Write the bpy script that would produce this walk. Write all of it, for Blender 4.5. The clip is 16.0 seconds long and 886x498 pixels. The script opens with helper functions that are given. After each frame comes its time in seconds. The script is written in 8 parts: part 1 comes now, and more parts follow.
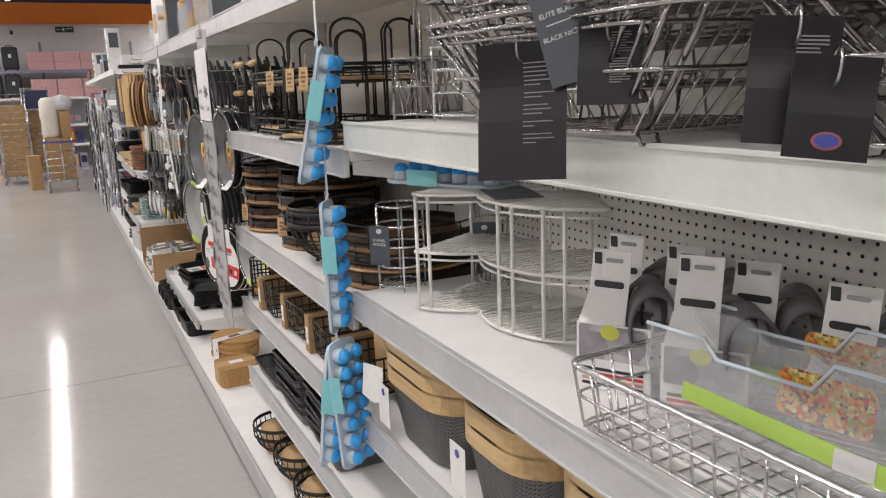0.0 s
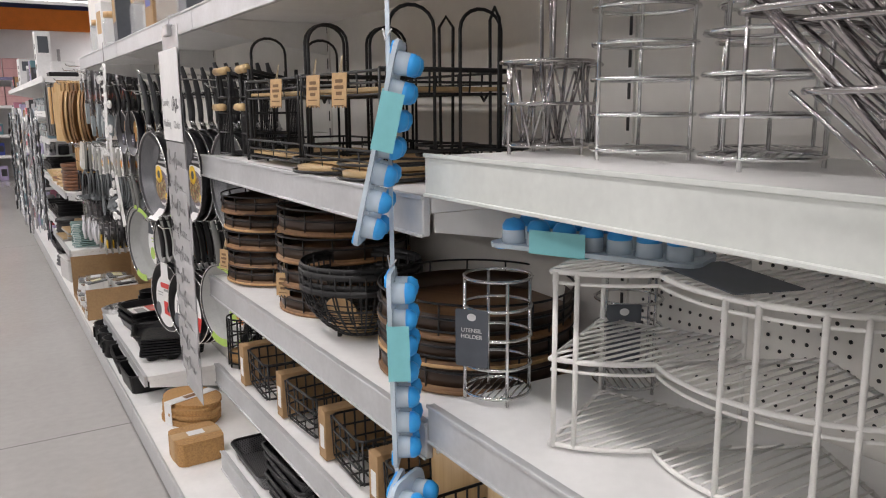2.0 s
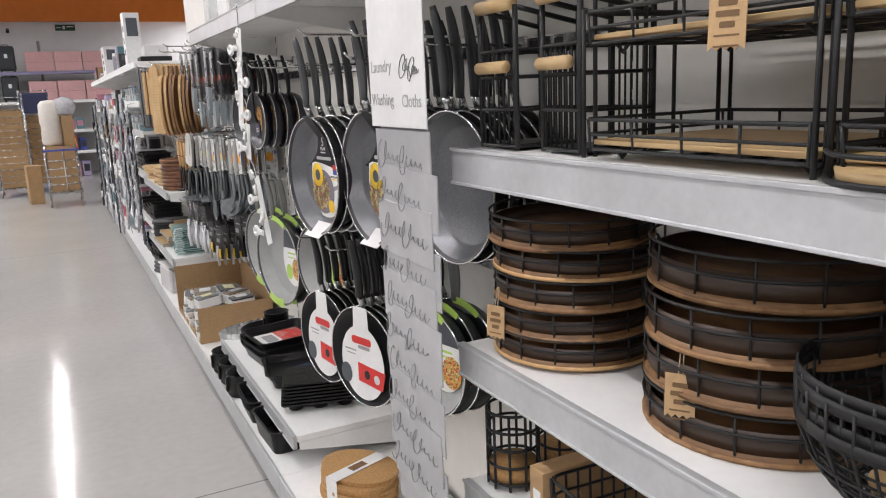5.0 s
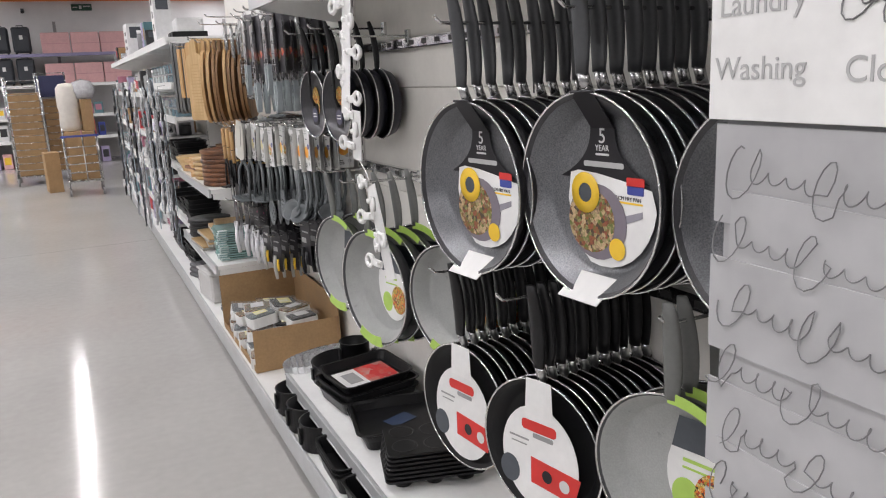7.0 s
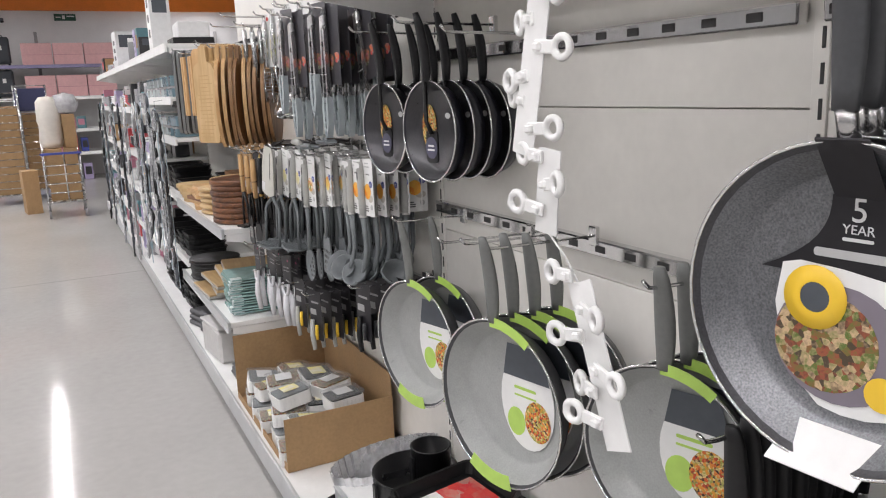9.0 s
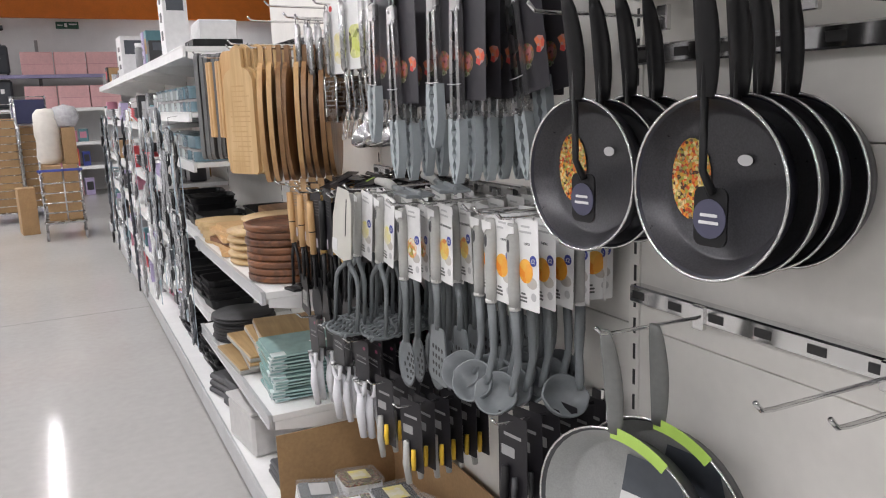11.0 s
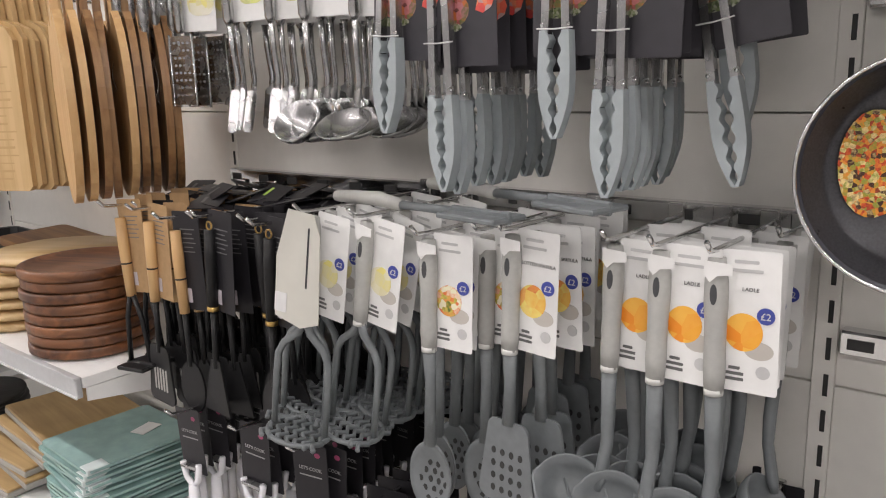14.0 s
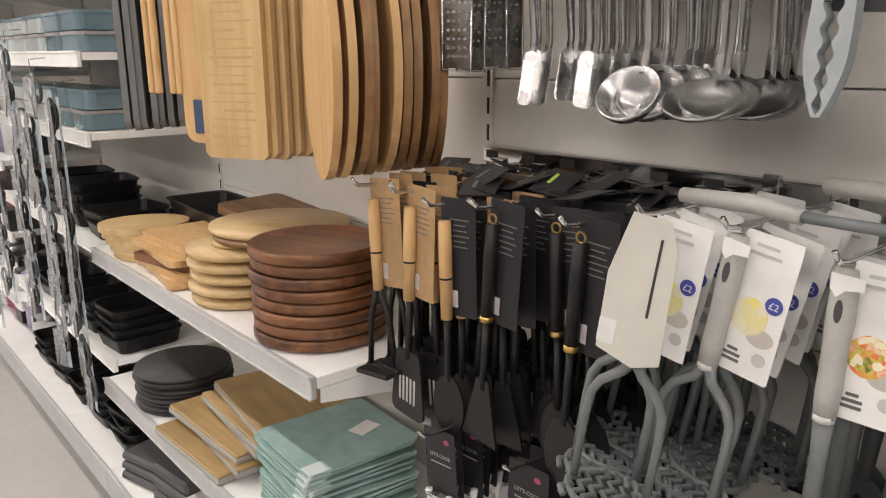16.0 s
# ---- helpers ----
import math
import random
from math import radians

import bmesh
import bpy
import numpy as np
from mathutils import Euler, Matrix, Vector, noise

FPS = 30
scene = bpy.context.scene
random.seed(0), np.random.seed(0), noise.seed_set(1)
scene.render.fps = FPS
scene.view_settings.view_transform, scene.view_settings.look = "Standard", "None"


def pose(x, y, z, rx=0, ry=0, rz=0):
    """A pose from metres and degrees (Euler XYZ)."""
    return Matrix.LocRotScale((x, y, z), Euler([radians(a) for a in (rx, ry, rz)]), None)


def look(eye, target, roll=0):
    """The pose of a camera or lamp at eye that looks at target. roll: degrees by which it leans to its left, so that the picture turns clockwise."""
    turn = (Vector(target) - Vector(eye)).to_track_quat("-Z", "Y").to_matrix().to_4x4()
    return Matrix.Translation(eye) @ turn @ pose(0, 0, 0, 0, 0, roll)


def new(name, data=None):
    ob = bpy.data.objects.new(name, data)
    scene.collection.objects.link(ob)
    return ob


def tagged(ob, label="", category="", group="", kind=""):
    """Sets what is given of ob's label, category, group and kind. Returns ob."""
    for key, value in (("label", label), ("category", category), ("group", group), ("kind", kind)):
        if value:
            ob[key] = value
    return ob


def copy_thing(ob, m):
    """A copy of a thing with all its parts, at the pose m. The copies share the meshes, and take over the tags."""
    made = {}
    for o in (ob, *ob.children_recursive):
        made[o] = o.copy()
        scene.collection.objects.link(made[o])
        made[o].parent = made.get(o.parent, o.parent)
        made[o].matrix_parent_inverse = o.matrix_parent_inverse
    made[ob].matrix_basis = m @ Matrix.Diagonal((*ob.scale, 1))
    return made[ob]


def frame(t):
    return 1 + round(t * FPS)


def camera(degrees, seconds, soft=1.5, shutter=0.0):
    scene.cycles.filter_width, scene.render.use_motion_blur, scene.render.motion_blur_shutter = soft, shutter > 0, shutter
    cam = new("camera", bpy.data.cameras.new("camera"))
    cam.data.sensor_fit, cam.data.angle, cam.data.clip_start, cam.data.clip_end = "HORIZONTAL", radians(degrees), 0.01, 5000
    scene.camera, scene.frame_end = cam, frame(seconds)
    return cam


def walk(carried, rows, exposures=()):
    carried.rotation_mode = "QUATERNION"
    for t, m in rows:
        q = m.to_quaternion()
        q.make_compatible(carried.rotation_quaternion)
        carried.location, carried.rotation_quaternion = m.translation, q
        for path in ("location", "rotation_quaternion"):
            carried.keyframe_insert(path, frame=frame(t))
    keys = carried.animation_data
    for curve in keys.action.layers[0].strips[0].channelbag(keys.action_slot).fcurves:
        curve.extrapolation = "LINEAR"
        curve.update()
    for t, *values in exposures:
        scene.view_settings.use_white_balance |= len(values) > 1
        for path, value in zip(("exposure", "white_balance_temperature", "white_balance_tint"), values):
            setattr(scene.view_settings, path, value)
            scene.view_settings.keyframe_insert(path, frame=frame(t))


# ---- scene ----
cam = camera(60.0, 16.0, soft=1.1)
PATH = [
    (0, (0.065, 0.063, 1.542), (0.931, 1.818, 1.127), -2.1),
    (0.5, (0.04, 0.225, 1.547), (0.922, 1.975, 1.15), -1.9),
    (1, (0.013, 0.356, 1.544), (0.96, 2.075, 1.159), -1.5),
    (1.5, (0.041, 0.507, 1.534), (1.025, 2.208, 1.16), -1.0),
    (2, (0.07, 0.676, 1.543), (1.09, 2.357, 1.175), -0.5),
    (2.5, (0.069, 0.805, 1.541), (1.107, 2.474, 1.173), -0.3),
    (3, (0.013, 0.97, 1.543), (1.057, 2.636, 1.175), -0.2),
    (3.5, (-0.036, 1.109, 1.534), (0.982, 2.789, 1.158), -0.5),
    (4, (-0.016, 1.307, 1.524), (0.955, 3.012, 1.136), -1.2),
    (4.5, (0.01, 1.512, 1.523), (0.919, 3.248, 1.12), -1.9),
    (4.7, (0.014, 1.578, 1.517), (0.903, 3.323, 1.113), -2.2),
    (6.8, (-0.002, 2.387, 1.509), (0.831, 4.15, 1.065), -2.7),
    (7, (-0.018, 2.465, 1.511), (0.814, 4.228, 1.059), -2.8),
    (7.5, (-0.072, 2.675, 1.522), (0.77, 4.432, 1.072), -2.9),
    (8, (-0.072, 2.864, 1.508), (0.79, 4.613, 1.061), -3.0),
    (8.5, (-0.019, 3.092, 1.52), (0.859, 4.836, 1.087), -3.0),
    (8.7, (-0.013, 3.17, 1.515), (0.868, 4.915, 1.093), -2.4),
    (10.8, (0.084, 4.094, 1.537), (0.952, 5.855, 1.156), -2.0),
    (11, (0.057, 4.188, 1.538), (0.933, 5.945, 1.156), -2.0),
    (11.5, (0.026, 4.418, 1.542), (0.928, 6.163, 1.169), -1.5),
    (12, (0.047, 4.638, 1.531), (0.992, 6.362, 1.162), -0.9),
    (12.5, (0.074, 4.823, 1.558), (1.224, 6.429, 1.243), 0.1),
    (13, (0.024, 4.946, 1.562), (1.384, 6.386, 1.288), -0.2),
    (13.5, (-0.039, 5.023, 1.544), (1.436, 6.337, 1.23), -1.3),
    (14, (-0.057, 5.049, 1.516), (1.461, 6.28, 1.09), -1.7),
    (14.5, (-0.088, 5.062, 1.499), (1.409, 6.278, 0.97), -1.3),
    (15, (-0.117, 5.105, 1.493), (1.283, 6.417, 0.93), -0.7),
    (15.5, (-0.088, 5.233, 1.496), (1.211, 6.655, 0.959), -0.3),
    (16, (-0.031, 5.413, 1.512), (1.219, 6.893, 1.016), -0.4),
]
GAIN = [(0, -0.76, 6850, 13), (2.5, -0.74, 6650, 12), (4, -0.6, 6550, 11), (7, -0.7, 6500, 11), (8.5, -0.56, 6500, 11), (11.5, -0.56, 6450, 11), (13.5, -0.62, 6850, 12), (14.5, -0.52, 6750, 12), (16, -0.54, 7250, 12)]
walk(cam, [(t, look(eye, target, roll)) for t, eye, target, roll in PATH], GAIN)

# ---- world and light ----
world = bpy.data.worlds.new("world")
scene.world = world
world.use_nodes = True
world.node_tree.nodes["Background"].inputs[0].default_value = (0.9, 0.95, 1.0, 1)
world.node_tree.nodes["Background"].inputs[1].default_value = 0.25
scene.view_settings.exposure = -0.5

LAMP_Z = 3.35
# Row at -0.41 follows from the floor streak; other rows are added fill.
STRIPS = [(-0.41, 17.5), (-3.3, 24.0), (-6.2, 24.0), (3.2, 12.0)]
for sx, power in STRIPS:
    # Short far pieces of the outer rows, boosted, are added to brighten the end wall.
    for sy, length in ((-0.3, 11.3), (11.3, 11.3), (18.9, 3.6)):
        if sy > 15 and abs(sx) < 1:
            continue
        lamp = bpy.data.lights.new("strip_light", "AREA")
        lamp.shape, lamp.size, lamp.size_y = "RECTANGLE", 0.05, length
        lamp.energy = power * length * (2.2 if sy > 15 else 1.0)
        lamp.color = (1.0, 0.972, 0.985)
        ob = new("strip_light", lamp)
        ob.matrix_basis = pose(sx, sy, LAMP_Z - 0.02)

# ---- materials ----
MATS = {}


def mat(name, color, rough=0.5, metal=0.0, grain=0.06, scale=40.0, bump=0.0, spec=0.5, stain=0.05, trans=0.0, alpha=1.0, stretch=None, coat=0.0):
    """A procedural surface: base colour with fine grain and broad stains, roughness variation and relief."""
    if name in MATS:
        return MATS[name]
    m = bpy.data.materials.new(name)
    m.use_nodes = True
    nt = m.node_tree
    b = nt.nodes["Principled BSDF"]
    tc = nt.nodes.new("ShaderNodeTexCoord")
    mp = nt.nodes.new("ShaderNodeMapping")
    if stretch:
        mp.inputs["Scale"].default_value = stretch
    nt.links.new(tc.outputs["Object"], mp.inputs["Vector"])
    n1 = nt.nodes.new("ShaderNodeTexNoise")
    n1.inputs["Scale"].default_value = scale
    n1.inputs["Detail"].default_value = 5
    n2 = nt.nodes.new("ShaderNodeTexNoise")
    n2.inputs["Scale"].default_value = scale * 0.11 + 1.5
    n2.inputs["Detail"].default_value = 3
    oi = nt.nodes.new("ShaderNodeObjectInfo")
    for n in (n1, n2):
        nt.links.new(mp.outputs[0], n.inputs["Vector"])
    m1 = nt.nodes.new("ShaderNodeMapRange")
    m1.inputs["From Min"].default_value, m1.inputs["From Max"].default_value = 0.25, 0.75
    m1.inputs["To Min"].default_value, m1.inputs["To Max"].default_value = 1 - grain, 1 + grain
    nt.links.new(n1.outputs[0], m1.inputs["Value"])
    m2 = nt.nodes.new("ShaderNodeMapRange")
    m2.inputs["From Min"].default_value, m2.inputs["From Max"].default_value = 0.3, 0.7
    m2.inputs["To Min"].default_value, m2.inputs["To Max"].default_value = 1 - stain, 1 + stain
    nt.links.new(n2.outputs[0], m2.inputs["Value"])
    m3 = nt.nodes.new("ShaderNodeMapRange")
    m3.inputs["To Min"].default_value, m3.inputs["To Max"].default_value = 1 - stain, 1 + stain
    nt.links.new(oi.outputs["Random"], m3.inputs["Value"])
    x1 = nt.nodes.new("ShaderNodeMath")
    x1.operation = "MULTIPLY"
    nt.links.new(m1.outputs[0], x1.inputs[0])
    nt.links.new(m2.outputs[0], x1.inputs[1])
    x2 = nt.nodes.new("ShaderNodeMath")
    x2.operation = "MULTIPLY"
    nt.links.new(x1.outputs[0], x2.inputs[0])
    nt.links.new(m3.outputs[0], x2.inputs[1])
    vm = nt.nodes.new("ShaderNodeVectorMath")
    vm.operation = "SCALE"
    vm.inputs[0].default_value = color
    nt.links.new(x2.outputs[0], vm.inputs["Scale"])
    nt.links.new(vm.outputs[0], b.inputs["Base Color"])
    r = nt.nodes.new("ShaderNodeMapRange")
    r.inputs["To Min"].default_value, r.inputs["To Max"].default_value = max(0.02, rough * 0.8), min(1, rough * 1.2)
    nt.links.new(n2.outputs[0], r.inputs["Value"])
    nt.links.new(r.outputs[0], b.inputs["Roughness"])
    b.inputs["Metallic"].default_value = metal
    b.inputs["Specular IOR Level"].default_value = spec
    b.inputs["Transmission Weight"].default_value = trans
    b.inputs["Alpha"].default_value = alpha
    b.inputs["Coat Weight"].default_value = coat
    if bump:
        bn = nt.nodes.new("ShaderNodeBump")
        bn.inputs["Strength"].default_value = bump
        bn.inputs["Distance"].default_value = 0.002
        nt.links.new(n1.outputs[0], bn.inputs["Height"])
        nt.links.new(bn.outputs[0], b.inputs["Normal"])
    MATS[name] = m
    return m


def wood(name, light, dark, scale=1.0, rough=0.45, axis="z"):
    """Wood with stretched grain along one axis and two tones."""
    if name in MATS:
        return MATS[name]
    m = bpy.data.materials.new(name)
    m.use_nodes = True
    nt = m.node_tree
    b = nt.nodes["Principled BSDF"]
    tc = nt.nodes.new("ShaderNodeTexCoord")
    oi = nt.nodes.new("ShaderNodeObjectInfo")
    ad = nt.nodes.new("ShaderNodeVectorMath")
    ad.operation = "ADD"
    nt.links.new(tc.outputs["Object"], ad.inputs[0])
    nt.links.new(oi.outputs["Random"], ad.inputs[1])
    mp = nt.nodes.new("ShaderNodeMapping")
    k = {"x": (4, 60, 60), "y": (60, 4, 60), "z": (60, 60, 4)}[axis]
    mp.inputs["Scale"].default_value = [a * scale for a in k]
    nt.links.new(ad.outputs[0], mp.inputs["Vector"])
    n = nt.nodes.new("ShaderNodeTexNoise")
    n.inputs["Scale"].default_value = 1.0
    n.inputs["Detail"].default_value = 6
    n.inputs["Distortion"].default_value = 0.6
    nt.links.new(mp.outputs[0], n.inputs["Vector"])
    n2 = nt.nodes.new("ShaderNodeTexNoise")
    n2.inputs["Scale"].default_value = 7 * scale
    nt.links.new(ad.outputs[0], n2.inputs["Vector"])
    mx = nt.nodes.new("ShaderNodeMath")
    mx.operation = "MULTIPLY_ADD"
    mx.inputs[1].default_value, mx.inputs[2].default_value = 0.5, 0.0
    nt.links.new(n2.outputs[0], mx.inputs[0])
    a2 = nt.nodes.new("ShaderNodeMath")
    a2.operation = "MULTIPLY_ADD"
    a2.inputs[1].default_value = 0.75
    nt.links.new(n.outputs[0], a2.inputs[0])
    nt.links.new(mx.outputs[0], a2.inputs[2])
    cr = nt.nodes.new("ShaderNodeValToRGB")
    cr.color_ramp.elements[0].position, cr.color_ramp.elements[1].position = 0.42, 0.78
    cr.color_ramp.elements[0].color, cr.color_ramp.elements[1].color = (*dark, 1), (*light, 1)
    nt.links.new(a2.outputs[0], cr.inputs[0])
    nt.links.new(cr.outputs[0], b.inputs["Base Color"])
    b.inputs["Roughness"].default_value = rough
    bn = nt.nodes.new("ShaderNodeBump")
    bn.inputs["Strength"].default_value = 0.15
    bn.inputs["Distance"].default_value = 0.001
    nt.links.new(n.outputs[0], bn.inputs["Height"])
    nt.links.new(bn.outputs[0], b.inputs["Normal"])
    MATS[name] = m
    return m


def picture(name, colors, scale=60.0, rough=0.4):
    """A printed food picture: patches of several colours."""
    if name in MATS:
        return MATS[name]
    m = bpy.data.materials.new(name)
    m.use_nodes = True
    nt = m.node_tree
    b = nt.nodes["Principled BSDF"]
    tc = nt.nodes.new("ShaderNodeTexCoord")
    v = nt.nodes.new("ShaderNodeTexVoronoi")
    v.inputs["Scale"].default_value = scale
    n = nt.nodes.new("ShaderNodeTexNoise")
    n.inputs["Scale"].default_value = scale * 1.5
    nt.links.new(tc.outputs["Object"], v.inputs["Vector"])
    nt.links.new(tc.outputs["Object"], n.inputs["Vector"])
    sp = nt.nodes.new("ShaderNodeSeparateColor")
    nt.links.new(v.outputs["Color"], sp.inputs[0])
    mx = nt.nodes.new("ShaderNodeMath")
    mx.operation = "MULTIPLY_ADD"
    mx.inputs[1].default_value = 0.35
    nt.links.new(n.outputs[0], mx.inputs[0])
    m7 = nt.nodes.new("ShaderNodeMath")
    m7.operation = "MULTIPLY"
    m7.inputs[1].default_value = 0.8
    nt.links.new(sp.outputs[0], m7.inputs[0])
    nt.links.new(m7.outputs[0], mx.inputs[2])
    cr = nt.nodes.new("ShaderNodeValToRGB")
    el = cr.color_ramp.elements
    for i, c in enumerate(colors):
        p = 0.1 + 0.8 * i / max(1, len(colors) - 1)
        e = el[i] if i < 2 else el.new(p)
        e.position, e.color = p, (*c, 1)
    nt.links.new(mx.outputs[0], cr.inputs[0])
    nt.links.new(cr.outputs[0], b.inputs["Base Color"])
    b.inputs["Roughness"].default_value = rough
    MATS[name] = m
    return m


def clear(name, color, rough=0.1, alpha=0.25):
    """Thin clear plastic film or wall: mostly see-through with gloss."""
    if name in MATS:
        return MATS[name]
    m = mat(name, color, rough, 0, 0.03, 30, 0.1, 0.6, 0.05, 0, alpha)
    return m


WHITE = mat("white_shelf_paint", (0.84, 0.84, 0.83), 0.42, 0, 0.025, 60, 0.03, stain=0.04)
LIP = mat("grey_shelf_edge", (0.52, 0.53, 0.54), 0.38, 0.25, 0.05, 80, 0.03, stain=0.08)
LIPW = mat("pale_shelf_edge", (0.66, 0.69, 0.66), 0.3, 0.1, 0.04, 80, 0.02, stain=0.06)
PANEL = mat("cream_back_panel", (0.80, 0.78, 0.735), 0.5, 0, 0.02, 50, 0.02, stain=0.04)
DARKSLOT = mat("dark_slot", (0.03, 0.03, 0.03), 0.6)
STEEL = mat("brushed_steel", (0.5, 0.5, 0.5), 0.27, 1.0, 0.06, 120, 0.05)
CHROME = mat("chrome_wire", (0.72, 0.72, 0.72), 0.14, 1.0, 0.04, 60)
BLKCHROME = mat("black_nickel_wire", (0.42, 0.40, 0.40), 0.17, 1.0, 0.06, 60)
WHITEWIRE = mat("white_coated_wire", (0.8, 0.79, 0.76), 0.35, 0, 0.03, 60)
BLKWIRE = mat("black_powder_wire", (0.018, 0.018, 0.019), 0.45, 0, 0.2, 90, 0.1, spec=0.32)
BLACK = mat("black_nonstick", (0.009, 0.009, 0.010), 0.38, 0, 0.25, 300, 0.08, spec=0.32)
BLACKPL = mat("black_plastic", (0.011, 0.011, 0.012), 0.42, 0, 0.15, 120, 0.06, spec=0.32)
SPECK = mat("grey_speckled_nonstick", (0.16, 0.165, 0.175), 0.32, 0.45, 0.45, 420, 0.05)
DARKPAN = mat("dark_grey_nonstick", (0.045, 0.045, 0.05), 0.3, 0.3, 0.3, 380, 0.05)
PALEPAN = mat("pale_grey_ceramic", (0.36, 0.37, 0.36), 0.3, 0, 0.1, 300, 0.03)
GREYPL = mat("grey_nylon", (0.155, 0.17, 0.178), 0.42, 0, 0.08, 90, 0.05)
GREYLT = mat("light_grey_soft_grip", (0.4, 0.4, 0.38), 0.5, 0, 0.06, 120, 0.05)
GREYHAN = mat("dark_grey_soft_handle", (0.05, 0.052, 0.056), 0.48, 0, 0.1, 150, 0.05)
SILIC = mat("blue_grey_silicone", (0.34, 0.38, 0.395), 0.5, 0, 0.06, 80, 0.05)
LIME = mat("lime_green_print", (0.42, 0.62, 0.12), 0.4)
CARDW = mat("white_printed_card", (0.78, 0.78, 0.77), 0.45, 0, 0.03, 60)
CARDB = mat("black_printed_card", (0.017, 0.016, 0.019), 0.4, 0, 0.1, 60, spec=0.32)
CARDG = mat("grey_printed_card", (0.07, 0.08, 0.095), 0.45, 0, 0.08, 60)
INKW = mat("white_print", (0.62, 0.62, 0.62), 0.5)
INKK = mat("black_ink", (0.03, 0.03, 0.035), 0.6)
INKB = mat("blue_print", (0.05, 0.07, 0.32), 0.45)
INKR = mat("red_print", (0.62, 0.035, 0.03), 0.45)
INKY = mat("yellow_print", (0.85, 0.55, 0.04), 0.45)
KRAFT = mat("kraft_card", (0.36, 0.225, 0.11), 0.75, 0, 0.1, 90, 0.1, stain=0.08)
KRAFTLT = mat("kraft_tag", (0.5, 0.33, 0.17), 0.75, 0, 0.08, 120, 0.1)
STRING = mat("jute_string", (0.55, 0.45, 0.3), 0.9)
BLUE = mat("blue_silicone", (0.03, 0.36, 0.82), 0.4, 0, 0.08, 60)
ICE = mat("frosted_clear_plastic", (0.72, 0.84, 0.93), 0.22, 0, 0.06, 40, alpha=0.62)
TEAL = mat("teal_printed_card", (0.22, 0.58, 0.62), 0.45)
FILM = clear("clear_film", (0.8, 0.82, 0.84), 0.12, 0.22)
SLEEVE = mat("frosted_sleeve", (0.50, 0.50, 0.51), 0.22, 0, 0.1, 14, 0.4, alpha=0.8)
CLEARBOX = clear("clear_box_plastic", (0.75, 0.78, 0.8), 0.07, 0.17)
GLASS = mat("green_edged_glass", (0.30, 0.46, 0.44), 0.12, 0, 0.12, 30, 0.05, 0.6, stain=0.12, alpha=0.92)
BLUEGLASS = mat("blue_grey_glass_dish", (0.16, 0.24, 0.28), 0.12, 0, 0.1, 30, alpha=0.9)
SLATE = mat("black_slate", (0.03, 0.03, 0.032), 0.6, 0, 0.3, 60, 0.4)
GREYBOX = mat("grey_plastic_box", (0.3, 0.29, 0.29), 0.55, 0, 0.06, 60)
BAMBOO = wood("bamboo", (0.62, 0.43, 0.22), (0.47, 0.3, 0.13))
BAMBOOX = wood("bamboo_flat", (0.62, 0.45, 0.24), (0.46, 0.3, 0.13), axis="y")
BEECH = wood("beech", (0.62, 0.4, 0.19), (0.5, 0.29, 0.12))
ACACIA = wood("acacia_wood", (0.25, 0.1, 0.04), (0.055, 0.02, 0.01), 0.8, 0.4, "y")
MIDWOOD = wood("brown_wood", (0.26, 0.14, 0.06), (0.12, 0.055, 0.022), 0.8, 0.5, "y")
EDGEWOOD = wood("board_edge_wood", (0.36, 0.2, 0.085), (0.18, 0.085, 0.035))
CORK = mat("cork", (0.42, 0.235, 0.09), 0.8, 0, 0.25, 160, 0.3)
FOODA = picture("print_stir_fry", [(0.05, 0.03, 0.01), (0.62, 0.07, 0.02), (0.8, 0.32, 0.04), (0.25, 0.3, 0.04), (0.85, 0.65, 0.3), (0.06, 0.02, 0.01)], 230)
FOODB = picture("print_salad", [(0.08, 0.14, 0.02), (0.65, 0.5, 0.1), (0.75, 0.15, 0.05), (0.8, 0.75, 0.55)], 150)
FOODC = picture("print_meat", [(0.05, 0.03, 0.02), (0.3, 0.08, 0.04), (0.1, 0.16, 0.03), (0.6, 0.42, 0.25), (0.07, 0.05, 0.03)], 150)
FOODO = picture("print_orange_soup", [(0.85, 0.35, 0.03), (0.9, 0.5, 0.08), (0.85, 0.28, 0.02)], 40)
FOODS = picture("print_grilled_fish", [(0.75, 0.1, 0.04), (0.85, 0.5, 0.1), (0.85, 0.7, 0.2), (0.8, 0.35, 0.1)], 60)
FOODY = picture("print_yellow", [(0.8, 0.7, 0.15), (0.7, 0.65, 0.4), (0.75, 0.72, 0.6)], 60)
BERRY = picture("print_berries", [(0.62, 0.05, 0.06), (0.75, 0.2, 0.08), (0.45, 0.3, 0.3)], 90)
ORANGE = mat("orange_fascia", (0.8, 0.22, 0.03), 0.5)
NAVY = mat("navy_band", (0.02, 0.025, 0.08), 0.5)
WALLW = mat("white_wall_paint", (0.75, 0.74, 0.74), 0.6, 0, 0.02, 30, stain=0.03)
PINK = mat("pink_carton", (0.72, 0.42, 0.42), 0.6)
SUIT = mat("charcoal_luggage", (0.035, 0.04, 0.05), 0.5, 0, 0.1, 60)
PURPLE = mat("lilac_shelf_edge", (0.28, 0.26, 0.42), 0.5)
FOIL = mat("aluminium_foil", (0.75, 0.75, 0.76), 0.28, 1.0, 0.15, 60, 0.5)
EXITG = mat("dark_green_sign", (0.02, 0.08, 0.05), 0.5)


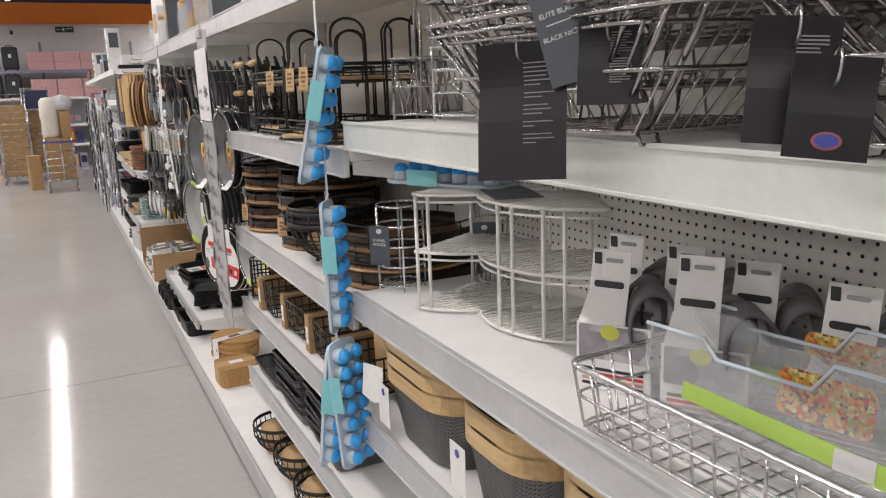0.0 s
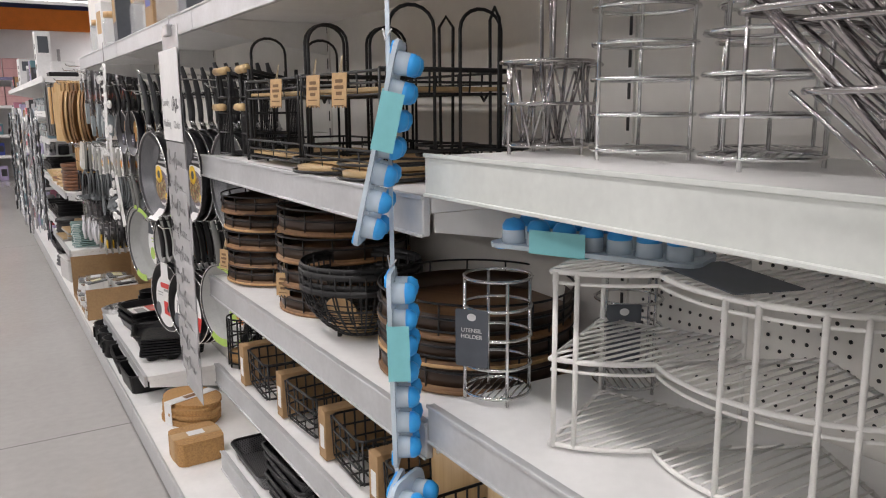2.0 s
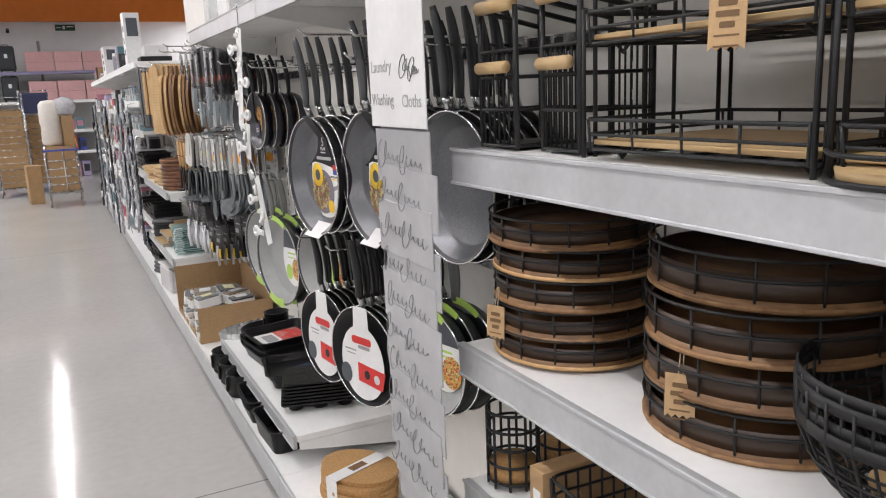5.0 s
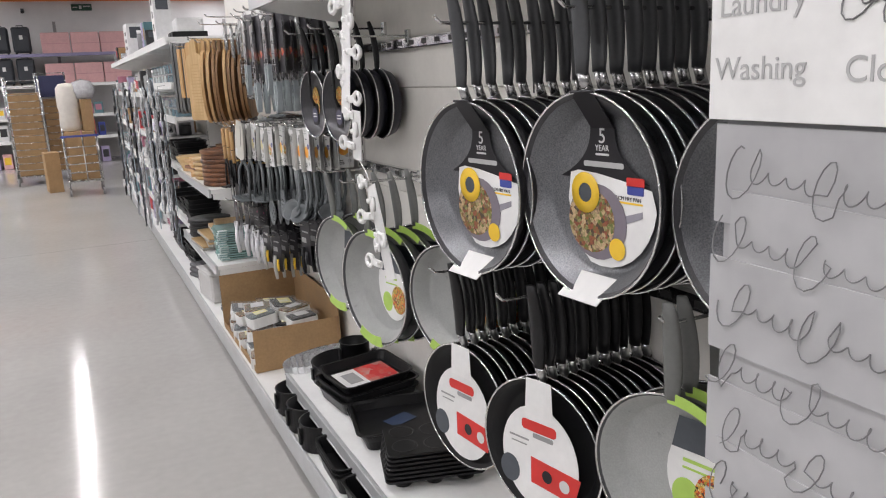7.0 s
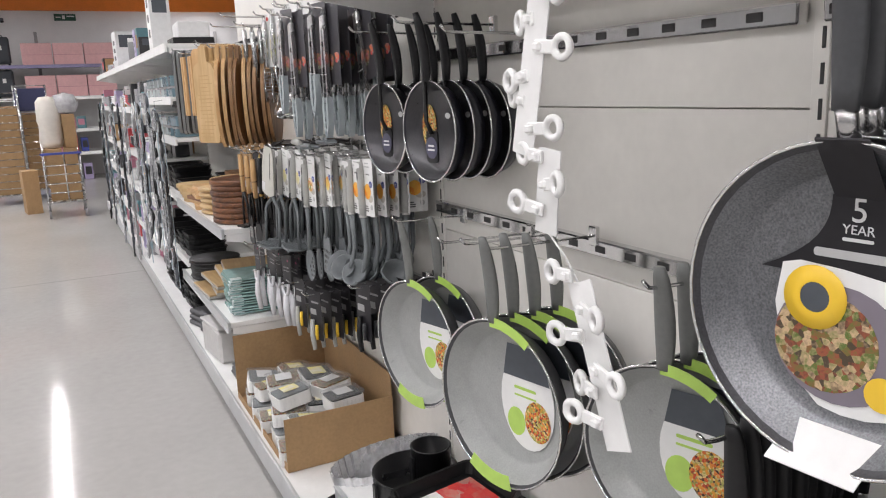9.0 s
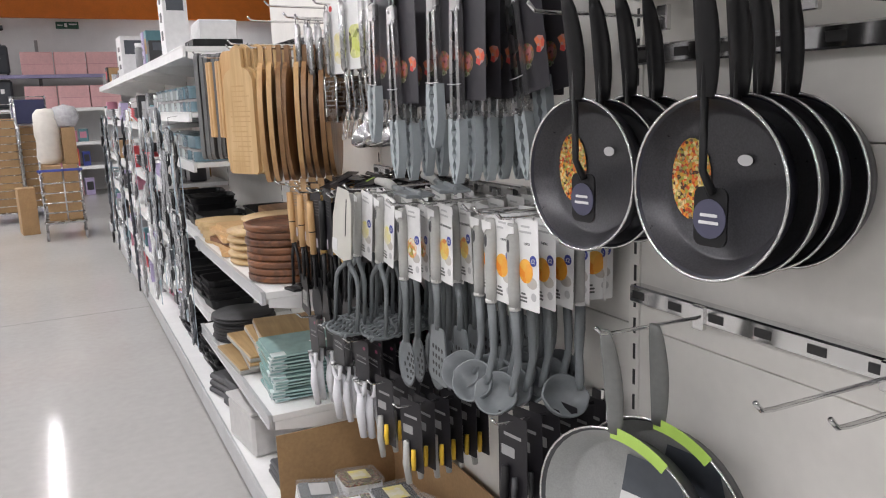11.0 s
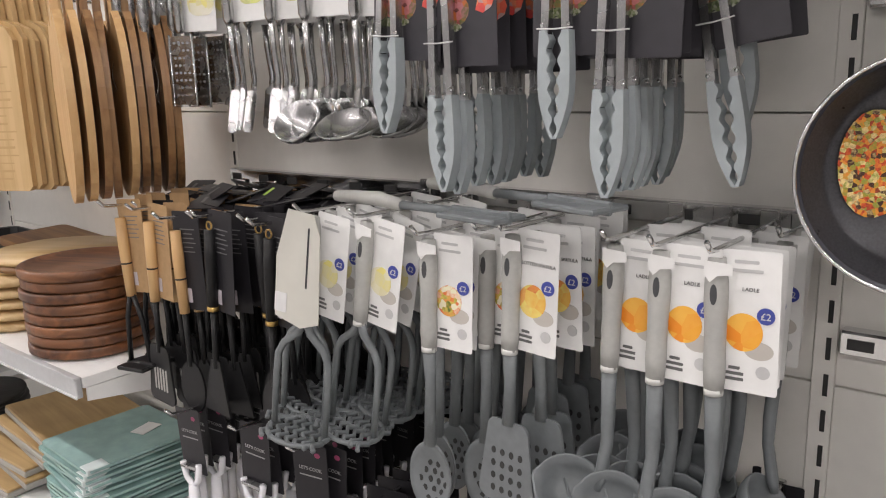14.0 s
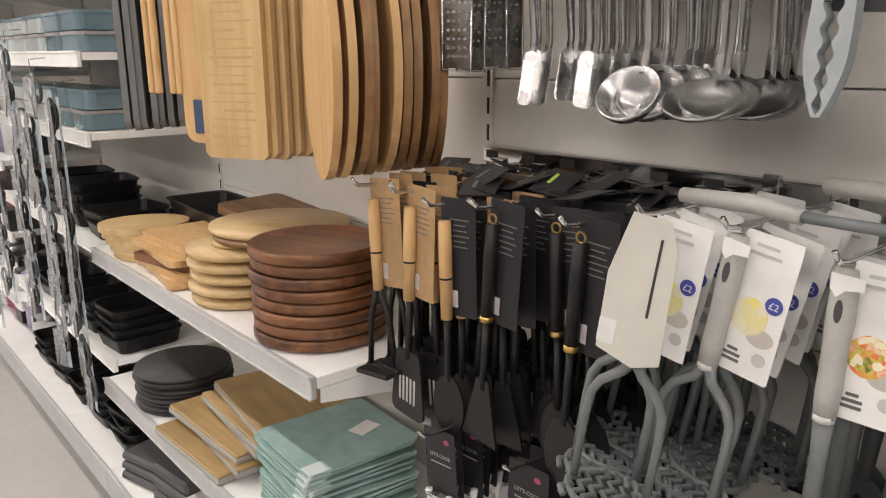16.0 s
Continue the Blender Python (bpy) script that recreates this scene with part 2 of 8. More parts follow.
def floor_material():
    """Polished screed: pale grey with fine aggregate, broad mottling, faint scuffs and a soft sheen."""
    m = bpy.data.materials.new("polished_concrete")
    m.use_nodes = True
    nt = m.node_tree
    b = nt.nodes["Principled BSDF"]
    b.inputs["Specular IOR Level"].default_value = 0.29
    tc = nt.nodes.new("ShaderNodeTexCoord")
    n1 = nt.nodes.new("ShaderNodeTexNoise")
    n1.inputs["Scale"].default_value, n1.inputs["Detail"].default_value = 260, 6
    n2 = nt.nodes.new("ShaderNodeTexNoise")
    n2.inputs["Scale"].default_value, n2.inputs["Detail"].default_value = 1.3, 5
    n3 = nt.nodes.new("ShaderNodeTexNoise")
    n3.inputs["Scale"].default_value, n3.inputs["Detail"].default_value = 22, 6
    for n in (n1, n2, n3):
        nt.links.new(tc.outputs["Object"], n.inputs["Vector"])
    cr = nt.nodes.new("ShaderNodeValToRGB")
    cr.color_ramp.elements[0].position, cr.color_ramp.elements[1].position = 0.3, 0.72
    cr.color_ramp.elements[0].color, cr.color_ramp.elements[1].color = (0.40, 0.388, 0.372, 1), (0.53, 0.52, 0.50, 1)
    s1 = nt.nodes.new("ShaderNodeMath")
    s1.operation = "MULTIPLY_ADD"
    s1.inputs[1].default_value = 0.45
    nt.links.new(n1.outputs[0], s1.inputs[0])
    s2 = nt.nodes.new("ShaderNodeMath")
    s2.operation = "MULTIPLY_ADD"
    s2.inputs[1].default_value, s2.inputs[2].default_value = 0.3, 0.0
    nt.links.new(n2.outputs[0], s2.inputs[0])
    s3 = nt.nodes.new("ShaderNodeMath")
    s3.operation = "MULTIPLY_ADD"
    s3.inputs[1].default_value = 0.28
    nt.links.new(n3.outputs[0], s3.inputs[0])
    nt.links.new(s2.outputs[0], s3.inputs[2])
    nt.links.new(s3.outputs[0], s1.inputs[2])
    nt.links.new(s1.outputs[0], cr.inputs[0])
    nt.links.new(cr.outputs[0], b.inputs["Base Color"])
    mr = nt.nodes.new("ShaderNodeMapRange")
    mr.inputs["To Min"].default_value, mr.inputs["To Max"].default_value = 0.075, 0.15
    nt.links.new(n3.outputs[0], mr.inputs["Value"])
    nt.links.new(mr.outputs[0], b.inputs["Roughness"])
    bn = nt.nodes.new("ShaderNodeBump")
    bn.inputs["Strength"].default_value, bn.inputs["Distance"].default_value = 0.05, 0.002
    nt.links.new(n3.outputs[0], bn.inputs["Height"])
    nt.links.new(bn.outputs[0], b.inputs["Normal"])
    return m


def glow(name, color, strength):
    m = bpy.data.materials.new(name)
    m.use_nodes = True
    b = m.node_tree.nodes["Principled BSDF"]
    b.inputs["Emission Color"].default_value = (*color, 1)
    b.inputs["Emission Strength"].default_value = strength
    return m


# ---- mesh tools ----
class Mesh:
    """Collects vertices and faces of one part."""

    def __init__(self):
        self.v, self.f, self.s = [], [], []

    def add(self, verts, faces, smooth=False):
        o = len(self.v)
        self.v += [tuple(p) for p in verts]
        self.f += [tuple(i + o for i in f) for f in faces]
        self.s += [smooth] * len(faces)
        return self

    def box(self, x0, x1, y0, y1, z0, z1, b=0.0015, m=None):
        """A box with chamfered edges."""
        c, h = Vector(((x0 + x1) / 2, (y0 + y1) / 2, (z0 + z1) / 2)), Vector((abs(x1 - x0) / 2, abs(y1 - y0) / 2, abs(z1 - z0) / 2))
        b = min(b, min(h) * 0.6)
        verts, ix = [], {}
        for sx in (-1, 1):
            for sy in (-1, 1):
                for sz in (-1, 1):
                    sg = (sx, sy, sz)
                    for a in range(3):
                        p = Vector([c[k] + sg[k] * (h[k] - (0 if k == a else b)) for k in range(3)])
                        ix[sg, a] = len(verts)
                        verts.append(m @ p if m else p)
        F = []
        for a in range(3):
            u, w = (a + 1) % 3, (a + 2) % 3
            for s in (-1, 1):
                q = []
                for su, sw in ((-1, -1), (1, -1), (1, 1), (-1, 1)):
                    g = [0, 0, 0]
                    g[a], g[u], g[w] = s, su, sw
                    q.append(ix[tuple(g), a])
                F.append(q if s > 0 else q[::-1])
            for su in (-1, 1):
                for sw in (-1, 1):
                    g0, g1 = [0, 0, 0], [0, 0, 0]
                    g0[a], g0[u], g0[w] = -1, su, sw
                    g1[a], g1[u], g1[w] = 1, su, sw
                    F.append([ix[tuple(g0), u], ix[tuple(g1), u], ix[tuple(g1), w], ix[tuple(g0), w]])
        for sx in (-1, 1):
            for sy in (-1, 1):
                for sz in (-1, 1):
                    F.append([ix[(sx, sy, sz), a] for a in range(3)])
        return self.add(verts, F)

    def tube(self, pts, r, n=6, closed=False, wide=1.0, ref=None):
        """A swept round rod through pts; r a number or one for each point; wide stretches it along ref."""
        P = [Vector(p) for p in pts]
        R = r if isinstance(r, (list, tuple)) else [r] * len(P)
        verts, F = [], []
        k = len(P)
        side = None
        for i, p in enumerate(P):
            a, c = (P[i - 1], P[(i + 1) % k]) if closed else (P[max(0, i - 1)], P[min(k - 1, i + 1)])
            t = (c - a)
            t = t.normalized() if t.length > 1e-9 else Vector((0, 0, 1))
            if ref is not None:
                s = Vector(ref) - t * t.dot(Vector(ref))
            elif side is None:
                s = t.orthogonal()
            else:
                s = side - t * t.dot(side)
            if s.length < 1e-6:
                s = t.orthogonal()
            side = s.normalized()
            up = t.cross(side)
            for j in range(n):
                g = 2 * math.pi * j / n
                verts.append(p + side * (math.cos(g) * R[i] * wide) + up * (math.sin(g) * R[i]))
        for i in range(k if closed else k - 1):
            for j in range(n):
                a, b2 = i * n + j, i * n + (j + 1) % n
                c, d = ((i + 1) % k) * n + (j + 1) % n, ((i + 1) % k) * n + j
                F.append((a, b2, c, d))
        if not closed:
            F += [tuple(range(n))[::-1], tuple(range((k - 1) * n, k * n))]
        return self.add(verts, F, True)

    def ring(self, c, r, w, axis="z", n=28, seg=5, r2=None):
        """A round or oval wire hoop."""
        r2 = r2 or r
        pts = []
        for i in range(n):
            g = 2 * math.pi * i / n
            u, v = r * math.cos(g), r2 * math.sin(g)
            pts.append({"z": (c[0] + u, c[1] + v, c[2]), "x": (c[0], c[1] + u, c[2] + v), "y": (c[0] + u, c[1], c[2] + v)}[axis])
        return self.tube(pts, w, seg, True)

    def lathe(self, prof, n=32, c=(0, 0, 0), axis="z", squash=1.0, cap=True):
        """Turns a profile of (radius, height) about an axis through c."""
        verts, F = [], []
        for r, h in prof:
            for j in range(n):
                g = 2 * math.pi * j / n
                u, v = r * math.cos(g), r * math.sin(g) * squash
                verts.append({"z": (c[0] + u, c[1] + v, c[2] + h), "x": (c[0] + h, c[1] + u, c[2] + v), "y": (c[0] + v, c[1] + h, c[2] + u)}[axis])
        for i in range(len(prof) - 1):
            for j in range(n):
                F.append((i * n + j, i * n + (j + 1) % n, (i + 1) * n + (j + 1) % n, (i + 1) * n + j))
        for i in (0, len(prof) - 1) if cap else ():
            if prof[i][0] > 1e-5:
                q = tuple(range(i * n, i * n + n))
                F.append(q[::-1] if i == 0 else q)
        return self.add(verts, F, True)

    def slab(self, outline, t, x=0.0):
        """A flat plate: an outline of (y, z) with thickness t, from x to x + t."""
        n = len(outline)
        verts = [(x, y, z) for y, z in outline] + [(x + t, y, z) for y, z in outline]
        F = [tuple(range(n)), tuple(range(n, 2 * n))[::-1]] + [(i, i + n, (i + 1) % n + n, (i + 1) % n) for i in range(n)]
        return self.add(verts, F)

    def plate(self, outline, t, z=0.0):
        """A flat plate lying down: an outline of (x, y) with thickness t."""
        n = len(outline)
        verts = [(a, b, z) for a, b in outline] + [(a, b, z + t) for a, b in outline]
        F = [tuple(range(n))[::-1], tuple(range(n, 2 * n))] + [(i, (i + 1) % n, (i + 1) % n + n, i + n) for i in range(n)]
        return self.add(verts, F)

    def mesh(self, name):
        me = bpy.data.meshes.new(name)
        me.from_pydata(self.v, [], self.f)
        me.polygons.foreach_set("use_smooth", self.s)
        bm = bmesh.new()
        bm.from_mesh(me)
        bmesh.ops.recalc_face_normals(bm, faces=bm.faces)
        bm.to_mesh(me)
        bm.free()
        me.update()
        return me


def rounded(w, h, r, n=4, cy=0.0, cz=0.0):
    """Outline of a rounded rectangle w by h."""
    out = []
    for qy, qz, a0 in ((1, 1, 0), (-1, 1, 90), (-1, -1, 180), (1, -1, 270)):
        for i in range(n + 1):
            g = radians(a0 + 90 * i / n)
            out.append((cy + qy * (w / 2 - r) + r * math.cos(g), cz + qz * (h / 2 - r) + r * math.sin(g)))
    return out


def oval(w, h, n=24, cy=0.0, cz=0.0):
    return [(cy + w / 2 * math.cos(2 * math.pi * i / n), cz + h / 2 * math.sin(2 * math.pi * i / n)) for i in range(n)]


def part(name, b, material, parent, label=""):
    me = b.mesh(name)
    me.materials.append(material)
    ob = new(name, me)
    ob.parent = parent
    if label:
        tagged(ob, label)
    return ob


def thing(name, label, category, m, group="", kind=""):
    ob = new(name)
    ob.empty_display_size = 0.02
    ob.matrix_basis = m
    return tagged(ob, label, category, group, kind)


def solid(name, b, material, label, category, m=None, group="", kind=""):
    me = b.mesh(name)
    me.materials.append(material)
    ob = new(name, me)
    if m:
        ob.matrix_basis = m
    return tagged(ob, label, category, group, kind)


def words(text, size, material, parent, m, name="lettering"):
    """Letters as a thin mesh under a thing; reads along +x of m, facing +z of m."""
    cu = bpy.data.curves.new("lettering", "FONT")
    cu.body, cu.size, cu.extrude = text, size, 0.0003
    cu.align_x = "CENTER"
    tmp = bpy.data.objects.new("lettering", cu)
    me = bpy.data.meshes.new_from_object(tmp)
    bpy.data.objects.remove(tmp)
    me.materials.append(material)
    ob = new(name, me)
    ob.parent = parent
    ob.matrix_basis = m
    return ob


FACE = Matrix(((0, 0, -1, 0), (-1, 0, 0, 0), (0, 1, 0, 0), (0, 0, 0, 1)))  # letters that face -x and read towards -y


def facing(x, y, z):
    return Matrix.Translation((x, y, z)) @ FACE


# ---- plan ----
PITCH = 1.22
JOINT = [0.38 + PITCH * i for i in range(-1, 12)]  # joints between the bays along the aisle
FRONT, BACK, DECK = 0.60, 0.985, 0.54
END_Y = 21.2
HIGH = 2.6

floor = solid("floor", Mesh().box(-9, 9, -7, END_Y, -0.15, 0, 0.0005), floor_material(), "pale grey polished concrete floor with faint mottling", "floor", kind="structure")
joints = Mesh()
for yy in (-1.4, 4.57, 10.56, 16.5):
    joints.box(-9, 0.66, yy - 0.003, yy + 0.003, -0.01, 0.0006, 0.0001)
part("floor_joint", joints, mat("joint_filler", (0.16, 0.155, 0.15), 0.8), floor, "dark sawn joint in the concrete")
# Grey for the unseen ceiling and walls, chosen to cut bounce light.
HALLGREY = mat("unseen_hall_grey", (0.34, 0.34, 0.345), 0.7, 0, 0.03, 20, stain=0.05)
ceiling = solid("ceiling", Mesh().box(-9, 9, -7, END_Y + 0.2, 4.6, 4.8), HALLGREY, "unseen store ceiling, greyed to cut bounce light", "ceiling", kind="structure")
solid("wall_north", Mesh().box(-9, 9, END_Y, END_Y + 0.2, 0, 4.6), WALLW, "plain white store end wall", "wall", kind="structure")
solid("wall_south", Mesh().box(-9, 9, -7.2, -7, 0, 4.6), HALLGREY, "unseen plain store wall, greyed to cut bounce light", "wall", kind="structure")
solid("wall_west", Mesh().box(-9.2, -9, -7.2, END_Y + 0.2, 0, 4.6), HALLGREY, "unseen plain store side wall, greyed to cut bounce light", "wall", kind="structure")
solid("wall_east", Mesh().box(9, 9.2, -7.2, END_Y + 0.2, 0, 4.6), HALLGREY, "unseen plain store side wall, greyed to cut bounce light", "wall", kind="structure")
fas = thing("fascia", "orange fascia band with a navy upper edge on the end wall", "sign band", pose(0, END_Y - 0.12, 3.32), kind="structure")
part("orange_band", Mesh().box(-8.9, 8.9, 0, 0.1, 0, 0.48, 0.004), ORANGE, fas)
part("navy_band", Mesh().box(-8.9, 8.9, -0.004, 0.1, 0.48, 0.58, 0.004), NAVY, fas)
LEDW = glow("lit_diffuser", (1, 0.98, 0.95), 3.0)
# Fixtures for every row; the three outer rows are unseen additions.
for sx, power in STRIPS:
    for k in range(7):
        lt = thing("strip_lamp", "unseen long white ceiling strip lamp, lit; outer rows added as fill", "ceiling lamp", pose(sx, -3.2 + 3.1 * k, LAMP_Z + 0.02), "ceiling strip lamps")
        part("housing", Mesh().box(-0.06, 0.06, -1.5, 1.5, 0.03, 0.1, 0.005), WALLW, lt)
        part("diffuser", Mesh().box(-0.045, 0.045, -1.48, 1.48, 0, 0.03, 0.01), LEDW, lt, "lit opal diffuser")
        part("hanger", Mesh().tube([(0, -1, 0.1), (0, -1, 1.23)], 0.004, 5).tube([(0, 1, 0.1), (0, 1, 1.23)], 0.004, 5), STEEL, lt)
endlamp = thing("strip_lamp", "lit strip lamp running along the end wall above the orange band", "ceiling lamp", pose(0, END_Y - 0.1, 3.98))
part("housing", Mesh().box(-8.5, 8.5, -0.05, 0.1, 0.03, 0.1, 0.005), WALLW, endlamp)
part("diffuser", Mesh().box(-8.5, 8.5, -0.04, 0.04, 0, 0.03, 0.01), LEDW, endlamp)

# ---- shelving run ----
run = thing("shelving_run", "long white metal shelving run along the aisle", "shelving", pose(0, 0, 0), kind="structure")
for i in range(len(JOINT) - 1):
    y0, y1 = JOINT[i], JOINT[i + 1]
    top = HIGH if i <= 6 else 1.8
    zs = (0.3, 1.115, 1.465, top) if i in (3, 4, 5, 6) else (0.3, top)
    for a, c in zip(zs, zs[1:]):
        part("back_panel", Mesh().box(BACK, BACK + 0.02, y0 + 0.014, y1 - 0.014, a + 0.0012, c - 0.0012, 0.001), PANEL, run)
    part("backing", Mesh().box(BACK + 0.021, BACK + 0.04, y0, y1, 0.0, top - 0.002, 0.001), PANEL, run)
    part("upright", Mesh().box(BACK - 0.004, BACK + 0.0205, y0 - 0.0135, y0 + 0.0135, 0, top, 0.001), PANEL, run)
    slots = Mesh()
    k = 0.4
    while k < top - 0.05:
        slots.box(BACK - 0.0052, BACK - 0.0035, y0 - 0.007, y0 - 0.001, k, k + 0.03, 0.0002)
        k += 0.05
    tagged(part("upright_slots", slots, DARKSLOT, run, "dark slots in the upright"), kind="stuff")
    # base deck with kick plate
    part("base_deck", Mesh().box(DECK + 0.012, BACK - 0.006, y0 + 0.001, y1 - 0.001, 0.255, 0.275, 0.001), WHITE, run)
    part("base_edge", Mesh().box(DECK, DECK + 0.011, y0 + 0.001, y1 - 0.001, 0.19, 0.279, 0.002), LIP, run, "grey front edge of the base deck")
    part("kick_plate", Mesh().box(DECK + 0.1, DECK + 0.115, y0 + 0.001, y1 - 0.001, 0.0, 0.254, 0.001), LIP, run)


def shelf(y0, y1, z, front=FRONT, lip=0.055, edge=LIP, back=BACK, bracket=True):
    """A metal shelf: tray, front edge strip with a price channel, side returns and brackets."""
    sh = thing("shelf", "white metal shelf with a grey front edge strip", "shelf", pose(0, 0, z), "gondola shelves")
    part("tray", Mesh().box(front + 0.014, back - 0.007, y0 + 0.003, y1 - 0.003, -0.022, 0, 0.0012), WHITE, sh)
    e = Mesh().box(front, front + 0.0125, y0 + 0.003, y1 - 0.003, -lip, 0.003, 0.002)
    e.box(front - 0.003, front + 0.001, y0 + 0.003, y1 - 0.003, -0.002, 0.004, 0.001)
    e.box(front - 0.003, front + 0.001, y0 + 0.003, y1 - 0.003, -lip - 0.001, -lip + 0.004, 0.001)
    part("edge_strip", e, edge, sh, "grey front edge strip")
    if bracket:
        for yy, d in ((y0 + 0.004, 1), (y1 - 0.004, -1)):
            b = Mesh()
            b.add([(front + 0.02, yy, -0.023), (back - 0.006, yy, -0.023), (back - 0.006, yy, -0.11), (front + 0.02, yy, -0.05),
                   (front + 0.02, yy + d * 0.003, -0.023), (back - 0.006, yy + d * 0.003, -0.023), (back - 0.006, yy + d * 0.003, -0.11), (front + 0.02, yy + d * 0.003, -0.05)],
                  [(0, 1, 2, 3), (7, 6, 5, 4), (0, 4, 5, 1), (1, 5, 6, 2), (2, 6, 7, 3), (3, 7, 4, 0)])
            part("bracket", b, WHITE, sh)
    return sh


J = {n: 0.38 + PITCH * n for n in range(-1, 12)}  # J[1] is 1.60, J[2] 2.82, J[3] 4.04, J[4] 5.26, J[5] 6.48, J[6] 7.70
# bays 0 and 1
for z, ed in ((1.80, LIP), (1.475, LIPW), (1.11, LIP), (0.83, LIP), (0.55, LIP)):
    shelf(J[0], J[1], z, edge=ed)
    shelf(J[-1], J[0], z, edge=ed)
for z in (1.80, 1.415, 1.078, 0.818, 0.55):
    shelf(J[1], J[2], z)
for n in (2, 3):
    shelf(J[n], J[n + 1], 1.80)
shelf(J[3], J[4], 0.40, lip=0.045)
shelf(J[5], J[6], 0.975, front=0.575, lip=0.04)
shelf(J[5], J[6], 0.575, front=0.565, lip=0.045)
for n in range(6, 11):
    shelf(J[n], J[n + 1], 1.80, lip=0.045, edge=WHITE)
    for z in ((1.52, 1.30, 0.98, 0.62) if n == 6 else (1.45, 1.1, 0.8, 0.5)):
        shelf(J[n], J[n + 1], z, lip=0.04, edge=WHITE, bracket=False)

# pegboard holes of the first bays
holes = Mesh()
for n, (ya, yb) in enumerate(((0.42, 1.57),)):
    zz = 1.13
    while zz < 1.44:
        yy = ya
        while yy < yb:
            holes.lathe([(0.0029, -0.0004), (0.0029, 0)], 8, (BACK - 0.0006, yy, zz), "x")
            yy += 0.0195
        zz += 0.0195
tagged(part("peg_holes", holes, DARKSLOT, run, "rows of small dark peg holes"), kind="stuff")


def hook_rail(y0, y1, z):
    """A chrome slotted rail that carries hooks."""
    r = thing("hook_rail", "chrome slotted rail with dark cut-outs fixed to the back panel", "rail", pose(BACK - 0.012, 0, z), "hook rails")
    part("bar", Mesh().box(-0.02, 0.006, y0 + 0.02, y1 - 0.02, -0.016, 0.016, 0.003), CHROME, r)
    yy = y0 + 0.08
    while yy < y1 - 0.06:
        part("cut_out", Mesh().box(-0.0215, -0.019, yy, yy + 0.03, -0.007, 0.007, 0.0008), DARKSLOT, r, "dark cut-out")
        yy += 0.09
    return r


for n, zs in ((2, (1.60, 1.08)), (3, (1.60, 1.185)), (4, (1.80, 1.33, 0.93)), (5, (1.78,))):
    for z in zs:
        hook_rail(J[n], J[n + 1], z)


def hook(y, z, reach, material=CHROME):
    """A double prong hook that reaches from the rail into the aisle, with a turned-up tip."""
    h = thing("display_hook", "chrome wire display hook with a turned-up tip", "hook", pose(BACK - 0.03, y, z), "display hooks")
    part("prong", Mesh().tube([(0, 0, 0), (-reach + 0.03, 0, 0.004), (-reach + 0.012, 0, 0.006), (-reach, 0, 0.018)], 0.0032, 6), material, h)
    part("clip", Mesh().box(-0.008, 0.004, -0.012, 0.012, -0.02, 0.02, 0.002), material, h)
    return h


